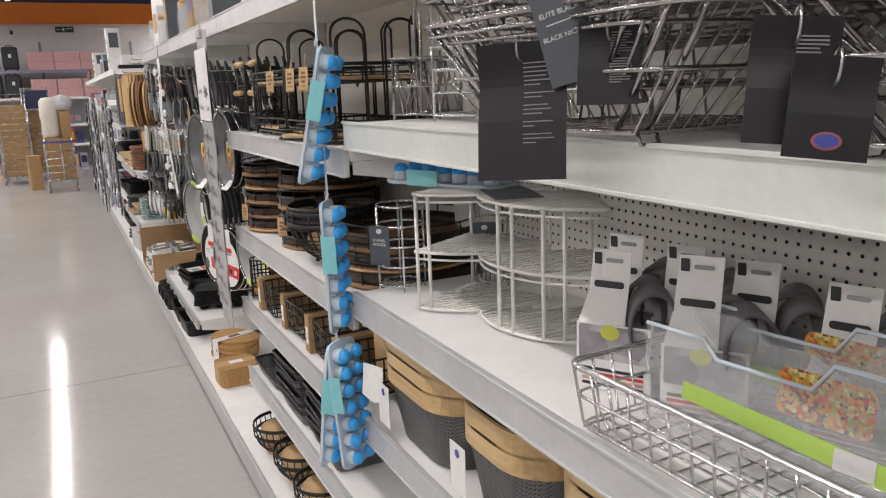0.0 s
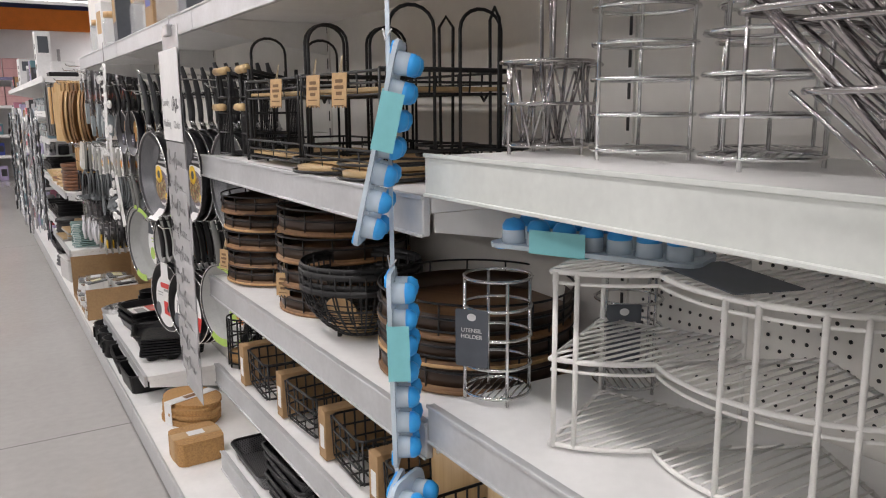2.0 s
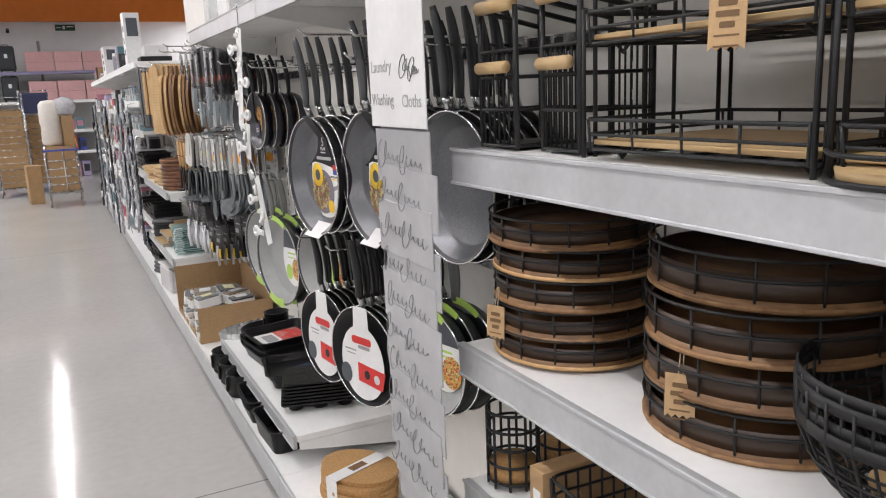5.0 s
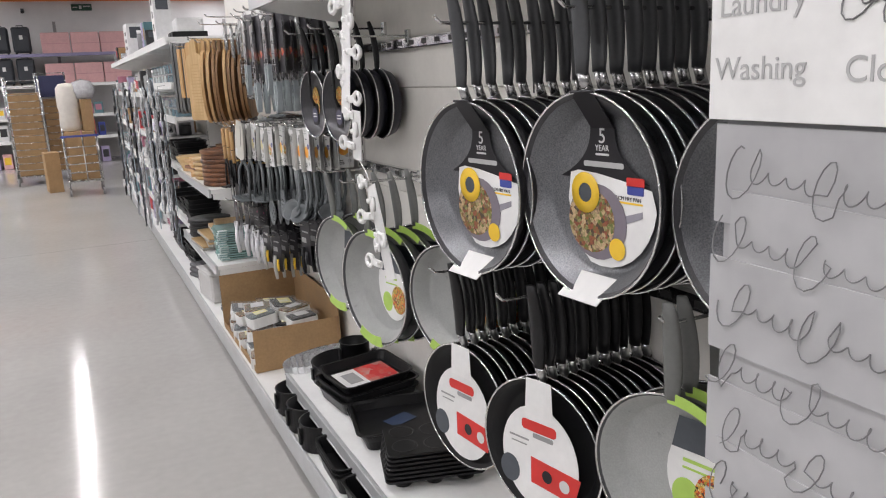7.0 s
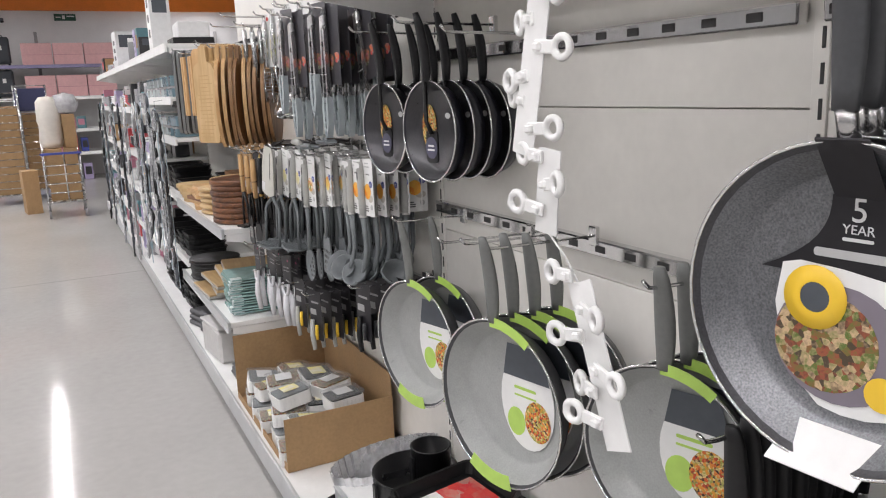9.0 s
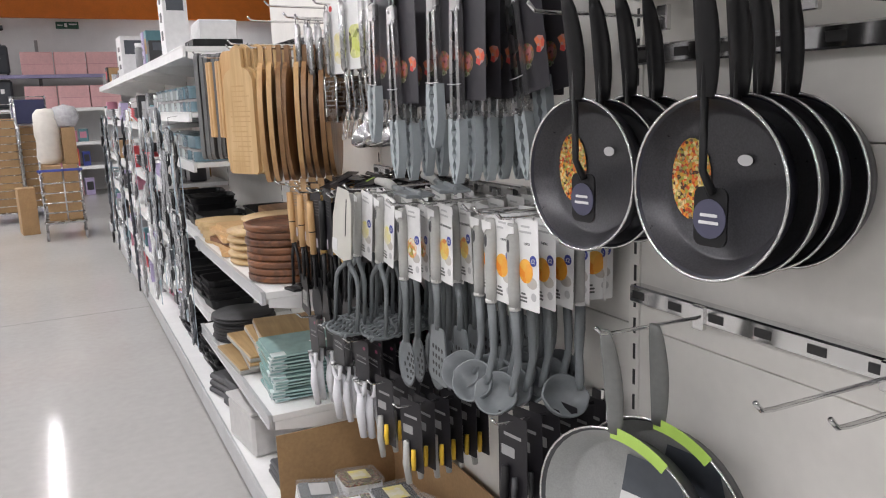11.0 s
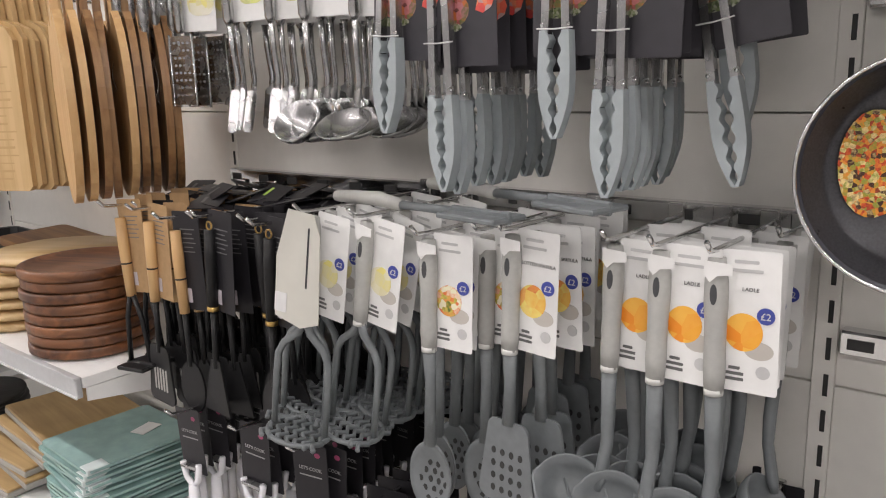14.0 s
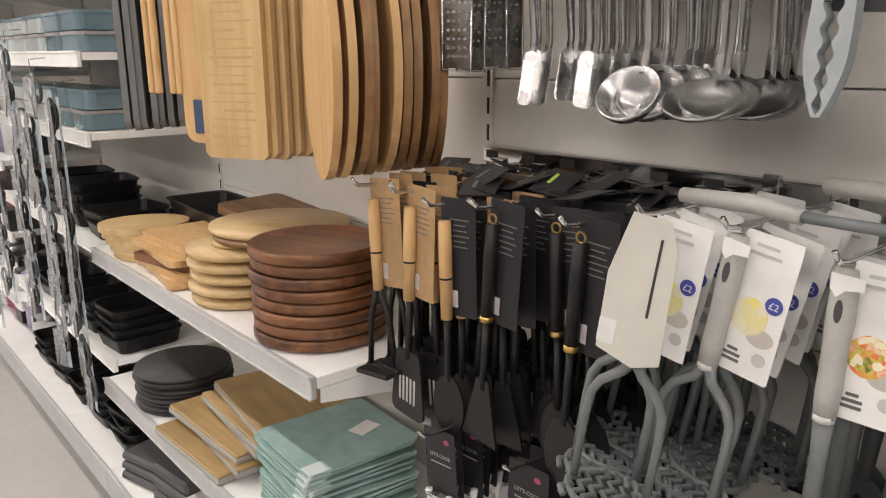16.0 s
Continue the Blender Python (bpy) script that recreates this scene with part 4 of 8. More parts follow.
UT = []
for kind, lab, card, tot in (("slotted_spoon", "grey nylon slotted spoon on a white picture card", FOODB, 0.40), ("slotted_turner", "grey nylon slotted turner on a white picture card", FOODS, 0.372),
                             ("ladle", "grey nylon ladle on a white picture card", FOODO, 0.36), ("potato_masher", "grey nylon potato masher with pale grip on a card", FOODY, 0.33)):
    UT.append(utensil(kind, lab, "grey kitchen tools on hooks", card=card, total=tot))
spoon, turner, ladle, masher = UT
for ob, x, y, z, n, step in ((masher, 0.69, 5.90, 1.318, 6, 0.042), (masher, 0.71, 5.81, 1.315, 6, 0.042), (spoon, 0.715, 5.70, 1.30, 7, 0.033), (spoon, 0.76, 5.635, 1.305, 5, 0.036), (turner, 0.735, 5.578, 1.315, 6, 0.04), (ladle, 0.765, 5.452, 1.31, 5, 0.042), (ladle, 0.755, 5.39, 1.312, 4, 0.045), (ladle, 0.765, 5.33, 1.31, 5, 0.04), (ladle, 0.885, 5.292, 1.31, 1, 0.045)):
    hook(y, z + 0.015, BACK - x + 0.005)
    hang(ob, (x, y, z), n, step, 75 if n == 1 else 0, None, 1.9, 9 if ob is masher else 3 if ob is spoon else 0)
blank = utensil("potato_masher", "grey nylon potato masher with a blank cream card turned forward", "grey kitchen tools on hooks", total=0.33)
bc = part("header_card", Mesh().slab([(0.03, 0.022), (-0.012, 0.02), (-0.024, -0.01), (-0.03, -0.14), (0.0, -0.152), (0.044, -0.14), (0.046, -0.05)], 0.0012, -0.0135), mat("cream_card_back", (0.54, 0.53, 0.48), 0.5, 0, 0.04, 30), blank, "blank cream card")
part("bar_code", Mesh().slab(rounded(0.02, 0.03, 0.001, 1, 0.035, -0.118), 0.0004, -0.0141), INKW, bc)
part("slit", Mesh().slab(rounded(0.003, 0.09, 0.001, 1, -0.006, -0.045), 0.0004, -0.0141), INKK, bc)
copy_thing(blank, pose(0.657, 5.868, 1.322, 8, 0, 16))
retire(*UT, blank)


def black_tool(kind, wooden, label, brand_card=True):
    """A black nylon tool with a wooden or gold-banded black grip, on a dark card."""
    u = thing(kind, label, kind.replace("_", " "), pose(0, 0, 0), "black kitchen tools on hooks")
    if wooden:
        part("grip", Mesh().tube([(0, 0, 0.0), (0, 0, -0.05), (0, 0, -0.15)], [0.0095, 0.0105, 0.0092], 10), BEECH, u, "pale wooden grip")
        part("band", Mesh().tube([(0, 0, -0.085), (0, 0, -0.088)], 0.0102, 10), BLACKPL, u)
    else:
        part("grip", Mesh().tube([(0, 0, 0.0), (0, 0, -0.05), (0, 0, -0.135)], [0.009, 0.0105, 0.0095], 10), BLACKPL, u)
        gold = mat("gold_metal", (0.55, 0.36, 0.13), 0.3, 1.0)
        part("gold_band", Mesh().tube([(0, 0, -0.135), (0, 0, -0.143)], 0.0105, 10), gold, u, "gold band")
        part("gold_loop", Mesh().ring((0, 0, 0.007), 0.007, 0.0016, "x", 14), gold, u)
    zt = -0.145
    if kind == "masher":
        w = Mesh()
        for s in (-1, 1):
            w.tube([(0, s * 0.003, zt), (0, s * 0.02, zt - 0.05), (0, s * 0.03, zt - 0.14)], 0.005, 7)
        w.tube([(0, -0.036, zt - 0.142), (0, 0.036, zt - 0.142)], 0.006, 7).box(-0.03, 0.03, -0.036, 0.036, zt - 0.148, zt - 0.14)
        part("head", w, BLACKPL, u)
    else:
        part("stem", Mesh().tube([(0, 0, zt), (0, 0, -0.25)], 0.0055, 8), BLACKPL, u)
        out = {"turner": [(y * (0.75 + 0.25 * min(1, max(0, (0.02 - z) / 0.05))), z - 0.295) for y, z in rounded(0.085, 0.115, 0.014, 4)], "spoon": oval(0.06, 0.1, 22, 0, -0.29), "scraper": [(-0.012, -0.235), (0.012, -0.235), (0.036, -0.335), (-0.036, -0.335)]}[kind]
        hd = part("head", Mesh().slab(out, 0.004, -0.002), BLACKPL, u)
        if kind == "turner":
            for k in range(5):
                part("slit", Mesh().slab(rounded(0.0045, 0.045, 0.002, 2, (k - 2) * 0.0095, -0.305), 0.0008, -0.0028), GREYLT, hd, "open slit")
    if brand_card:
        c = part("header_card", Mesh().slab(rounded(0.064, 0.178, 0.003, 2, -0.02, -0.055), 0.0008, 0.007), KRAFT if wooden and kind != "spoon" else CARDB, u, "printed header card")
        b = Mesh()
        for k in range(6):
            b.slab(rounded(0.036 - 0.007 * (k * 2 % 3), 0.0018, 0.0006, 2, -0.022, 0.002 - 0.008 * k), 0.0004, 0.0064)
        tagged(part("print", b, mat("faint_card_print", (0.13, 0.13, 0.13), 0.5), c), kind="stuff")
        part("bar_code", Mesh().slab(rounded(0.024, 0.026, 0.001, 2, -0.005, -0.118), 0.0004, 0.0064), mat("pale_lilac_print", (0.5, 0.46, 0.5), 0.5), c)
    return u


bt = [black_tool("masher", True, "black masher with wooden grip on a kraft card"), black_tool("turner", True, "black slotted turner with wooden grip on a kraft card"), black_tool("spoon", True, "black spoon with wooden grip on a dark card"),
      black_tool("scraper", False, "black scraper with gold-banded grip on a dark card"), black_tool("spoon", False, "black spoon with gold-banded grip on a dark card")]
for k, (q, x, y, z, n) in enumerate(((0, 0.665, 6.41, 1.285, 5), (1, 0.67, 6.32, 1.285, 6), (2, 0.675, 6.245, 1.275, 6), (3, 0.68, 6.15, 1.285, 6), (4, 0.685, 6.0, 1.285, 6), (4, 0.72, 6.07, 1.28, 5), (1, 0.72, 6.2, 1.275, 5), (2, 0.71, 6.37, 1.28, 5))):
    hook(y, z + 0.02, BACK - x + 0.01)
    hang(bt[q], (x, y, z), n + 3, 0.028, 4, None, 2.4)
retire(*bt)
random.seed(61)
for k in range(26):
    t = thing("header_card", "black printed header card lying over the hooks behind hanging tools", "packaging card", pose(random.uniform(0.74, 0.93), 5.93 + 0.02 * k + random.uniform(-0.02, 0.02), 1.312 + random.uniform(0.0, 0.016), random.uniform(-10, 10), random.uniform(-28, 22), random.uniform(-40, 40)), "black cards over the hooks")
    part("card", Mesh().plate(rounded(0.075, 0.055, 0.004, 2), 0.0016, 0), CARDB, t)
    part("print", Mesh().plate(rounded(0.03, 0.006, 0.001, 1, 0.008, 0.01), 0.0004, 0.0017), (mat("faint_card_print", (0.13, 0.13, 0.13), 0.5), LIME)[k == 11], t)


def tongs(label, total=0.345):
    """Locking steel tongs with scalloped silicone heads, hung before a black picture card."""
    t = thing("tongs", label, "tongs", pose(0, 0, 0), "silicone tongs on hooks")
    hl = 0.118
    za = -total + hl
    part("ring", Mesh().ring((0, 0, 0.004), 0.008, 0.002, "x", 14), STEEL, t)
    part("hinge", Mesh().box(-0.007, 0.007, -0.0145, 0.0145, -0.042, -0.002, 0.0045).lathe([(0.0004, -0.0012), (0.0035, -0.0008), (0.0035, 0.001)], 12, (-0.0072, 0, -0.016), "x"), STEEL, t, "steel hinge end")
    for s in (-1, 1):
        arm = part("arm", Mesh().slab([(s * 0.003, -0.036), (s * 0.0135, -0.036), (s * 0.0172, za - 0.02), (s * 0.0085, za - 0.02)], 0.012, -0.006), STEEL, t, "brushed steel arm")
        part("rivet", Mesh().lathe([(0.0004, -0.0012), (0.0024, -0.0008), (0.0024, 0.001)], 10, (-0.0056, s * 0.0155, za + 0.006), "x"), CHROME, arm)
        inner, outer = [], []
        for i in range(56):
            q = i / 55
            z = za - hl * q
            inner.append((s * (0.0072 - 0.0055 * q ** 1.6 + 0.0021 * math.cos(q * 2 * math.pi * 5.5)), z))
            outer.append((s * (0.0172 + 0.0018 * math.sin(math.pi * min(1, q * 1.2)) - 0.0135 * (max(0, q - 0.5) / 0.5) ** 2), z))
        part("silicone_head", Mesh().slab(inner + outer[::-1], 0.018, -0.009), SILIC, t, "blue-grey scalloped silicone head")
    part("tie", Mesh().tube([(-0.0072, -0.021, -0.165), (-0.0075, 0, -0.166), (-0.0072, 0.021, -0.165)], 0.0009, 6), INKW, t, "clear plastic tie")
    c = part("backing_card", Mesh().slab(rounded(0.105, 0.225, 0.002, 2, -0.018, -0.082), 0.0008, 0.013), mat("charcoal_printed_card", (0.042, 0.04, 0.047), 0.4, 0, 0.1, 60), t, "charcoal backing card")
    part("fish_picture", Mesh().slab([(-0.038, -0.108), (-0.05, -0.104), (-0.064, -0.108), (-0.068, -0.118), (-0.064, -0.128), (-0.052, -0.134), (-0.042, -0.130), (-0.045, -0.12)], 0.0005, 0.0122), BERRY, c, "printed orange fish steak")
    part("tomato_picture", Mesh().slab(oval(0.022, 0.03, 18, 0.022, -0.098), 0.0005, 0.0122), mat("tomato_print", (0.5, 0.03, 0.03), 0.45), c, "printed red tomato")
    part("shrimp_picture", Mesh().slab(oval(0.05, 0.04, 18, -0.008, -0.128), 0.0005, 0.0124), BERRY2, c, "printed seafood")
    part("leaf_picture", Mesh().slab(oval(0.045, 0.012, 14, 0.0, -0.148), 0.0005, 0.0121), GREENS, c, "printed green leaves")
    return t


BERRY2 = picture("print_seafood", [(0.06, 0.03, 0.03), (0.4, 0.1, 0.08), (0.5, 0.2, 0.22), (0.12, 0.14, 0.04), (0.55, 0.16, 0.05)], 130)
GREENS = picture("print_leaves", [(0.02, 0.02, 0.02), (0.12, 0.17, 0.05), (0.35, 0.36, 0.28)], 300)
tl = tongs("long steel tongs with blue-grey silicone heads on a black card")
ts = tongs("short steel tongs with blue-grey silicone heads on a black card", 0.285)
for q, x, y, z, n, rx in ((ts, 0.675, 5.708, 1.738, 1, 2), (tl, 0.69, 5.652, 1.725, 8, 0), (ts, 0.705, 5.494, 1.738, 1, 1), (tl, 0.72, 5.438, 1.73, 6, 0), (tl, 0.80, 5.378, 1.735, 1, -11), (ts, 0.84, 5.372, 1.735, 1, -7)):
    hook(y, z + 0.012, BACK - x + 0.01)
    random.seed(int(y * 1000))
    for k in range(n):
        copy_thing(q, pose(x + 0.033 * k, y + random.uniform(-0.005, 0.005), z + random.uniform(-0.006, 0.004), rx + random.uniform(-1.5, 1.5), 0, 4 + random.uniform(-4, 4)))
retire(tl, ts)


def steel_tool(kind, card):
    """A stainless tool with a fat tubular handle in front of a white picture card."""
    t = thing(kind, {"skimmer": "stainless steel skimmer on a white picture card", "steel_ladle": "stainless steel ladle on a white picture card", "grater": "stainless steel flat grater on a white picture card", "fish_slice": "stainless steel slice on a white picture card", "whisk": "small stainless steel whisk hanging on a hook"}[kind], kind.replace("_", " "), pose(0, 0, 0), "stainless steel tools on hooks")
    part("handle", Mesh().tube([(0, 0, 0), (0, 0, -0.008), (0, 0, -0.17), (0, 0, -0.178)], [0.006, 0.0095, 0.0095, 0.006], 12), STEEL, t, "tubular steel handle")
    part("loop", Mesh().ring((0, 0, 0.008), 0.008, 0.0014, "x", 14), STEEL, t)
    if card:
        c = part("header_card", Mesh().slab(rounded(0.095, 0.2, 0.003, 2, -0.03, -0.075), 0.0008, 0.011), CARDW, t, "white picture card")
        part("picture", Mesh().slab(rounded(0.06, 0.085, 0.02, 5, -0.045, -0.105), 0.0005, 0.0103), card, c, "printed food picture")
        part("seal", Mesh().slab(oval(0.016, 0.016, 14, -0.005, 0.005), 0.0005, 0.0103), INKR if kind == "grater" else mat("faint_grey_print", (0.42, 0.42, 0.42), 0.5), c)
    if kind == "grater":
        part("blade", Mesh().slab(rounded(0.05, 0.125, 0.005, 3, 0, -0.245), 0.004, 0.0), STEEL, t)
        d = Mesh()
        for a in range(4):
            for k in range(8):
                d.slab(oval(0.006, 0.0045, 8, (a - 1.5) * 0.0105, -0.195 - 0.0135 * k), 0.001, -0.0007)
        tagged(part("teeth", d, GREYBOX, t, "rows of small teeth"), kind="stuff")
        part("wire_frame", Mesh().tube([(0, 0.027, -0.18), (0, 0.028, -0.31), (0, -0.028, -0.31), (0, -0.027, -0.18)], 0.0024, 6), STEEL, t)
        return t
    if kind == "whisk":
        for k in range(6):
            g = radians(30 * k)
            part("wire", Mesh().tube([(0.02 * math.sin(math.pi * min(1, i / 8)) * math.cos(g), 0.02 * math.sin(math.pi * i / 8) * math.sin(g), -0.175 - 0.1 * i / 8) for i in range(9)], 0.0011, 5), CHROME, t)
        return t
    part("stem", Mesh().tube([(0, 0, -0.17), (0.002, 0, -0.22), (0.008, 0, -0.27), (0.0, 0, -0.31)], [0.004, 0.0038, 0.0038, 0.0045], 8, wide=1.5, ref=(0, 1, 0)), STEEL, t)
    if kind == "fish_slice":
        m = Matrix.Translation((0.003, 0, -0.275)) @ Matrix.Rotation(radians(14), 4, "Y")
        b = Mesh().slab([(y, z - 0.05) for y, z in rounded(0.022, 0.075, 0.008, 3)], 0.0015)
        b.v = [tuple(m @ Vector(q)) for q in b.v]
        part("blade", b, STEEL, t)
    else:
        r, d = (0.044, 0.016) if kind == "skimmer" else (0.040, 0.034)
        prof = [(r * math.sin(radians(90 * i / 7)) + 0.0004, -d * math.cos(radians(90 * i / 7))) for i in range(8)] + [(r - 0.002, 0.0), (r * 0.7, -d * 0.6), (0.0004, -d + 0.002)]
        b = Mesh().lathe(prof, 28)
        m = Matrix.Translation((-0.03, 0.006, -0.33)) @ Matrix.Rotation(radians(-28 if kind == "skimmer" else -50), 4, "Y")
        b.v = [tuple(m @ Vector(q)) for q in b.v]
        part("bowl", b, STEEL, t)
    return t


AVOC = picture("print_avocado", [(0.05, 0.07, 0.02), (0.55, 0.6, 0.12), (0.7, 0.72, 0.3), (0.06, 0.05, 0.03)], 38)
GRASS = picture("print_green_stalks", [(0.25, 0.5, 0.1), (0.55, 0.72, 0.35), (0.74, 0.75, 0.7)], 45)
st = {k: steel_tool(k, c) for k, c in (("skimmer", GRASS), ("steel_ladle", GRASS), ("grater", FOODY), ("fish_slice", AVOC), ("whisk", None))}
for k, x, y, z, n, step in (("whisk", 0.74, 6.47, 1.77, 5, 0.03), ("whisk", 0.76, 6.42, 1.76, 5, 0.03), ("grater", 0.79, 6.345, 1.795, 4, 0.036), ("fish_slice", 0.775, 6.18, 1.80, 9, 0.023), ("fish_slice", 0.80, 6.10, 1.80, 8, 0.023), ("steel_ladle", 0.775, 5.985, 1.795, 7, 0.027), ("skimmer", 0.79, 5.885, 1.79, 7, 0.027)):
    hook(y, z + 0.015, BACK - x + 0.01)
    hang(st[k], (x, y, z), n, step, 12)
retire(*st.values())


def peeler():
    t = thing("peeler", "white and grey vegetable peeler on a black card", "peeler", pose(0, 0, 0), "vegetable peelers on hooks")
    c = part("header_card", Mesh().slab(rounded(0.07, 0.125, 0.003, 2, 0, 0.04), 0.0008, 0.004), CARDB, t, "black printed card")
    words("LET'S COOK", 0.0085, mat("dim_white_print", (0.3, 0.3, 0.3), 0.5), c, facing(0.0034, 0, 0.056))
    part("print", Mesh().slab(rounded(0.046, 0.0022, 0.0006, 2, 0.0, 0.046), 0.0004, 0.0034), mat("dim_white_print", (0.3, 0.3, 0.3), 0.5), c)
    part("brand_spot", Mesh().slab(oval(0.012, 0.009, 12, -0.016, 0.085), 0.0004, 0.0034), mat("wine_print", (0.3, 0.05, 0.12), 0.5), c)
    pale = mat("pale_lilac_plastic", (0.68, 0.68, 0.71), 0.4)
    part("yoke", Mesh().tube([(-0.004, -0.024, 0.0), (-0.004, -0.018, -0.03), (-0.004, 0, -0.045), (-0.004, 0.018, -0.03), (-0.004, 0.024, 0.0)], 0.006, 8), pale, t)
    part("blade", Mesh().box(-0.012, 0.001, -0.022, 0.022, -0.008, -0.002, 0.0008), STEEL, t, "steel blade")
    part("handle", Mesh().tube([(-0.004, 0, -0.04), (-0.008, 0, -0.09), (-0.002, 0, -0.155)], [0.0085, 0.0115, 0.009], 8, wide=1.3, ref=(0, 1, 0)), pale, t)
    return t


pe = peeler()
for x, y, z, n in ((0.655, 6.235, 0.845, 6), (0.67, 6.07, 0.855, 8), (0.69, 5.95, 0.845, 8)):
    hook(y, z + 0.1, BACK - x + 0.012)
    hang(pe, (x, y, z), n + 4, 0.023, 6, None, 2.4)
retire(pe)


def gadget(col, col2):
    t = thing("kitchen_gadget", "small kitchen gadget with pale grips on a black card", "kitchen gadget", pose(0, 0, 0), "carded gadgets on low hooks")
    c = part("header_card", Mesh().slab(rounded(0.075, 0.17, 0.003, 2, 0, 0.0), 0.0008, 0.004), CARDB, t, "black printed card")
    part("tool", Mesh().tube([(-0.003, 0.012, -0.015), (-0.006, 0.013, -0.07), (-0.003, 0.01, -0.12)], [0.007, 0.009, 0.007], 8), col, t)
    part("tool_b", Mesh().tube([(-0.003, -0.012, -0.03), (-0.006, -0.014, -0.055), (-0.003, -0.01, -0.08)], [0.005, 0.006, 0.005], 8), col2, t)
    part("print", Mesh().slab(rounded(0.045, 0.006, 0.001, 2, 0, 0.045), 0.0004, 0.0034).slab(rounded(0.035, 0.02, 0.002, 2, 0.012, 0.012), 0.0004, 0.0034), mat("dim_white_print", (0.3, 0.3, 0.3), 0.5), c)
    return t


gd = gadget(GREYLT, INKY)
gd2 = gadget(BLACKPL, GREYHAN)
for x, y, z, n, q in ((0.70, 5.83, 0.80, 6, gd), (0.715, 5.71, 0.78, 6, gd), (0.735, 5.30, 0.89, 8, gd2)):
    hook(y, z + 0.07, BACK - x + 0.01)
    hang(q, (x, y, z), n, 0.036, 12)
retire(gd, gd2)

# grey tools laid across the tops of the cards
for k, (x, y, z, ry) in enumerate(((0.72, 5.75, 1.352, 4), (0.76, 5.62, 1.372, -4))):
    t = thing("kitchen_tool", "grey nylon tool with pale grip lying across the hanging cards", "kitchen tool", pose(x, y, z, 0, 0, ry - 12))
    part("grip", Mesh().tube([(0, 0.15, 0), (0, 0.05, 0.004), (0, 0.0, 0)], [0.009, 0.011, 0.009], 8), GREYLT, t)
    part("stem", Mesh().tube([(0, 0, 0), (0, -0.1, 0.002)], 0.006, 8), GREYPL, t)
    part("head", Mesh().box(-0.03, 0.03, -0.2, -0.1, -0.003, 0.004, 0.002).box(-0.004, 0.004, -0.2, -0.1, -0.006, 0.01, 0.002), GREYPL, t)


# ---- hanging strips ----
def ice_tray():
    """A frosted ice tray with blue flexible cups; its flat face looks to -x, it hangs from its top."""
    t = thing("ice_tray", "frosted ice cube tray with blue flexible cups and teal label", "ice tray", pose(0, 0, 0), "blue ice trays")
    part("body", Mesh().slab(rounded(0.092, 0.29, 0.02, 4, 0, -0.145), 0.006, 0.0), ICE, t, "frosted clear plastic body")
    for c in (-1, 1):
        for k in range(7):
            part("cup_wall", Mesh().lathe([(0.0165, 0.0), (0.0155, 0.018), (0.014, 0.02)], 12, (0.006, c * 0.021, -0.03 - 0.0385 * k), "x"), ICE, t)
    for c in (-1, 1):
        for k in range(7):
            part("cup", Mesh().lathe([(0.0158, 0.0), (0.0155, 0.006), (0.011, 0.013), (0.0005, 0.016)], 12, (0.024, c * 0.021, -0.03 - 0.0385 * k), "x"), BLUE, t)
    for z in (-0.012, -0.28):
        part("end_cap", Mesh().slab(rounded(0.06, 0.018, 0.008, 4, 0, z), 0.004, -0.0045), BLUE, t)
    lb = part("label", Mesh().slab(rounded(0.098, 0.085, 0.003, 2, 0, -0.11), 0.0008, -0.0015).box(-0.0012, 0.03, -0.0495, -0.0485, -0.15, -0.07, 0.0002), TEAL, t, "teal printed label wrap")
    part("label_print", Mesh().slab(rounded(0.05, 0.018, 0.002, 2, 0.01, -0.135), 0.0004, -0.0022).slab(rounded(0.03, 0.01, 0.003, 2, 0.0, -0.09), 0.0004, -0.0022), INKW, lb)
    return t


it = ice_tray()
copy_thing(it, pose(0.585, 1.637, 1.632, 0, 13, -36))
copy_thing(it, pose(0.562, 1.635, 1.312, 0, -1, -34))
copy_thing(it, pose(0.556, 1.62, 1.0, 0, 7, -42))
copy_thing(it, pose(0.562, 1.60, 1.01, 0, -5, -58))
copy_thing(it, pose(0.70, 1.55, 1.352, 0, -90, -67))
retire(it)
cord = thing("clip_strip", "clear plastic hanging strip that carries ice trays", "hanging strip", pose(0.572, 1.645, 0))
part("strip", Mesh().box(-0.0006, 0.0006, -0.006, 0.006, 0.74, 1.79, 0.0002), ICE, cord)
part("wire_hook", Mesh().tube([(0, 0, 1.78), (0.0, 0, 1.80), (0.045, 0, 1.806)], 0.0015, 5), STEEL, cord)
for z in (1.64, 1.32, 1.015):
    part("tie", Mesh().tube([(0, -0.012, z + 0.006), (-0.004, 0, z - 0.008), (0.0, 0.014, z + 0.008)], 0.0012, 5), INKW, cord)


def scribble(p, x, y0, y1, z, h, seed):
    """A line of handwriting that cannot be read: one running ink stroke."""
    random.seed(seed)
    pts = []
    n = 120
    for i in range(n):
        a = i / (n - 1)
        th = 2 * math.pi * 9.5 * a
        big = 1.6 if a < 0.11 or 0.5 < a < 0.6 else 0.42 + 0.16 * math.sin(seed + 11 * a)
        pts.append((x, y0 + (y1 - y0) * a + 0.008 * math.cos(th + seed) * big * (1 if y1 > y0 else -1) - 0.006 * big * math.sin(th + seed), z + h * 0.4 * big * math.sin(th + seed) - 0.012 * a))
    # The ink colour is greyed to carry the veil and sheen of frosted pockets.
    part("handwriting", Mesh().tube(pts, 0.0008, 4), mat("greyed_ink", (0.2, 0.2, 0.205), 0.6), p, "line of cursive black handwriting")


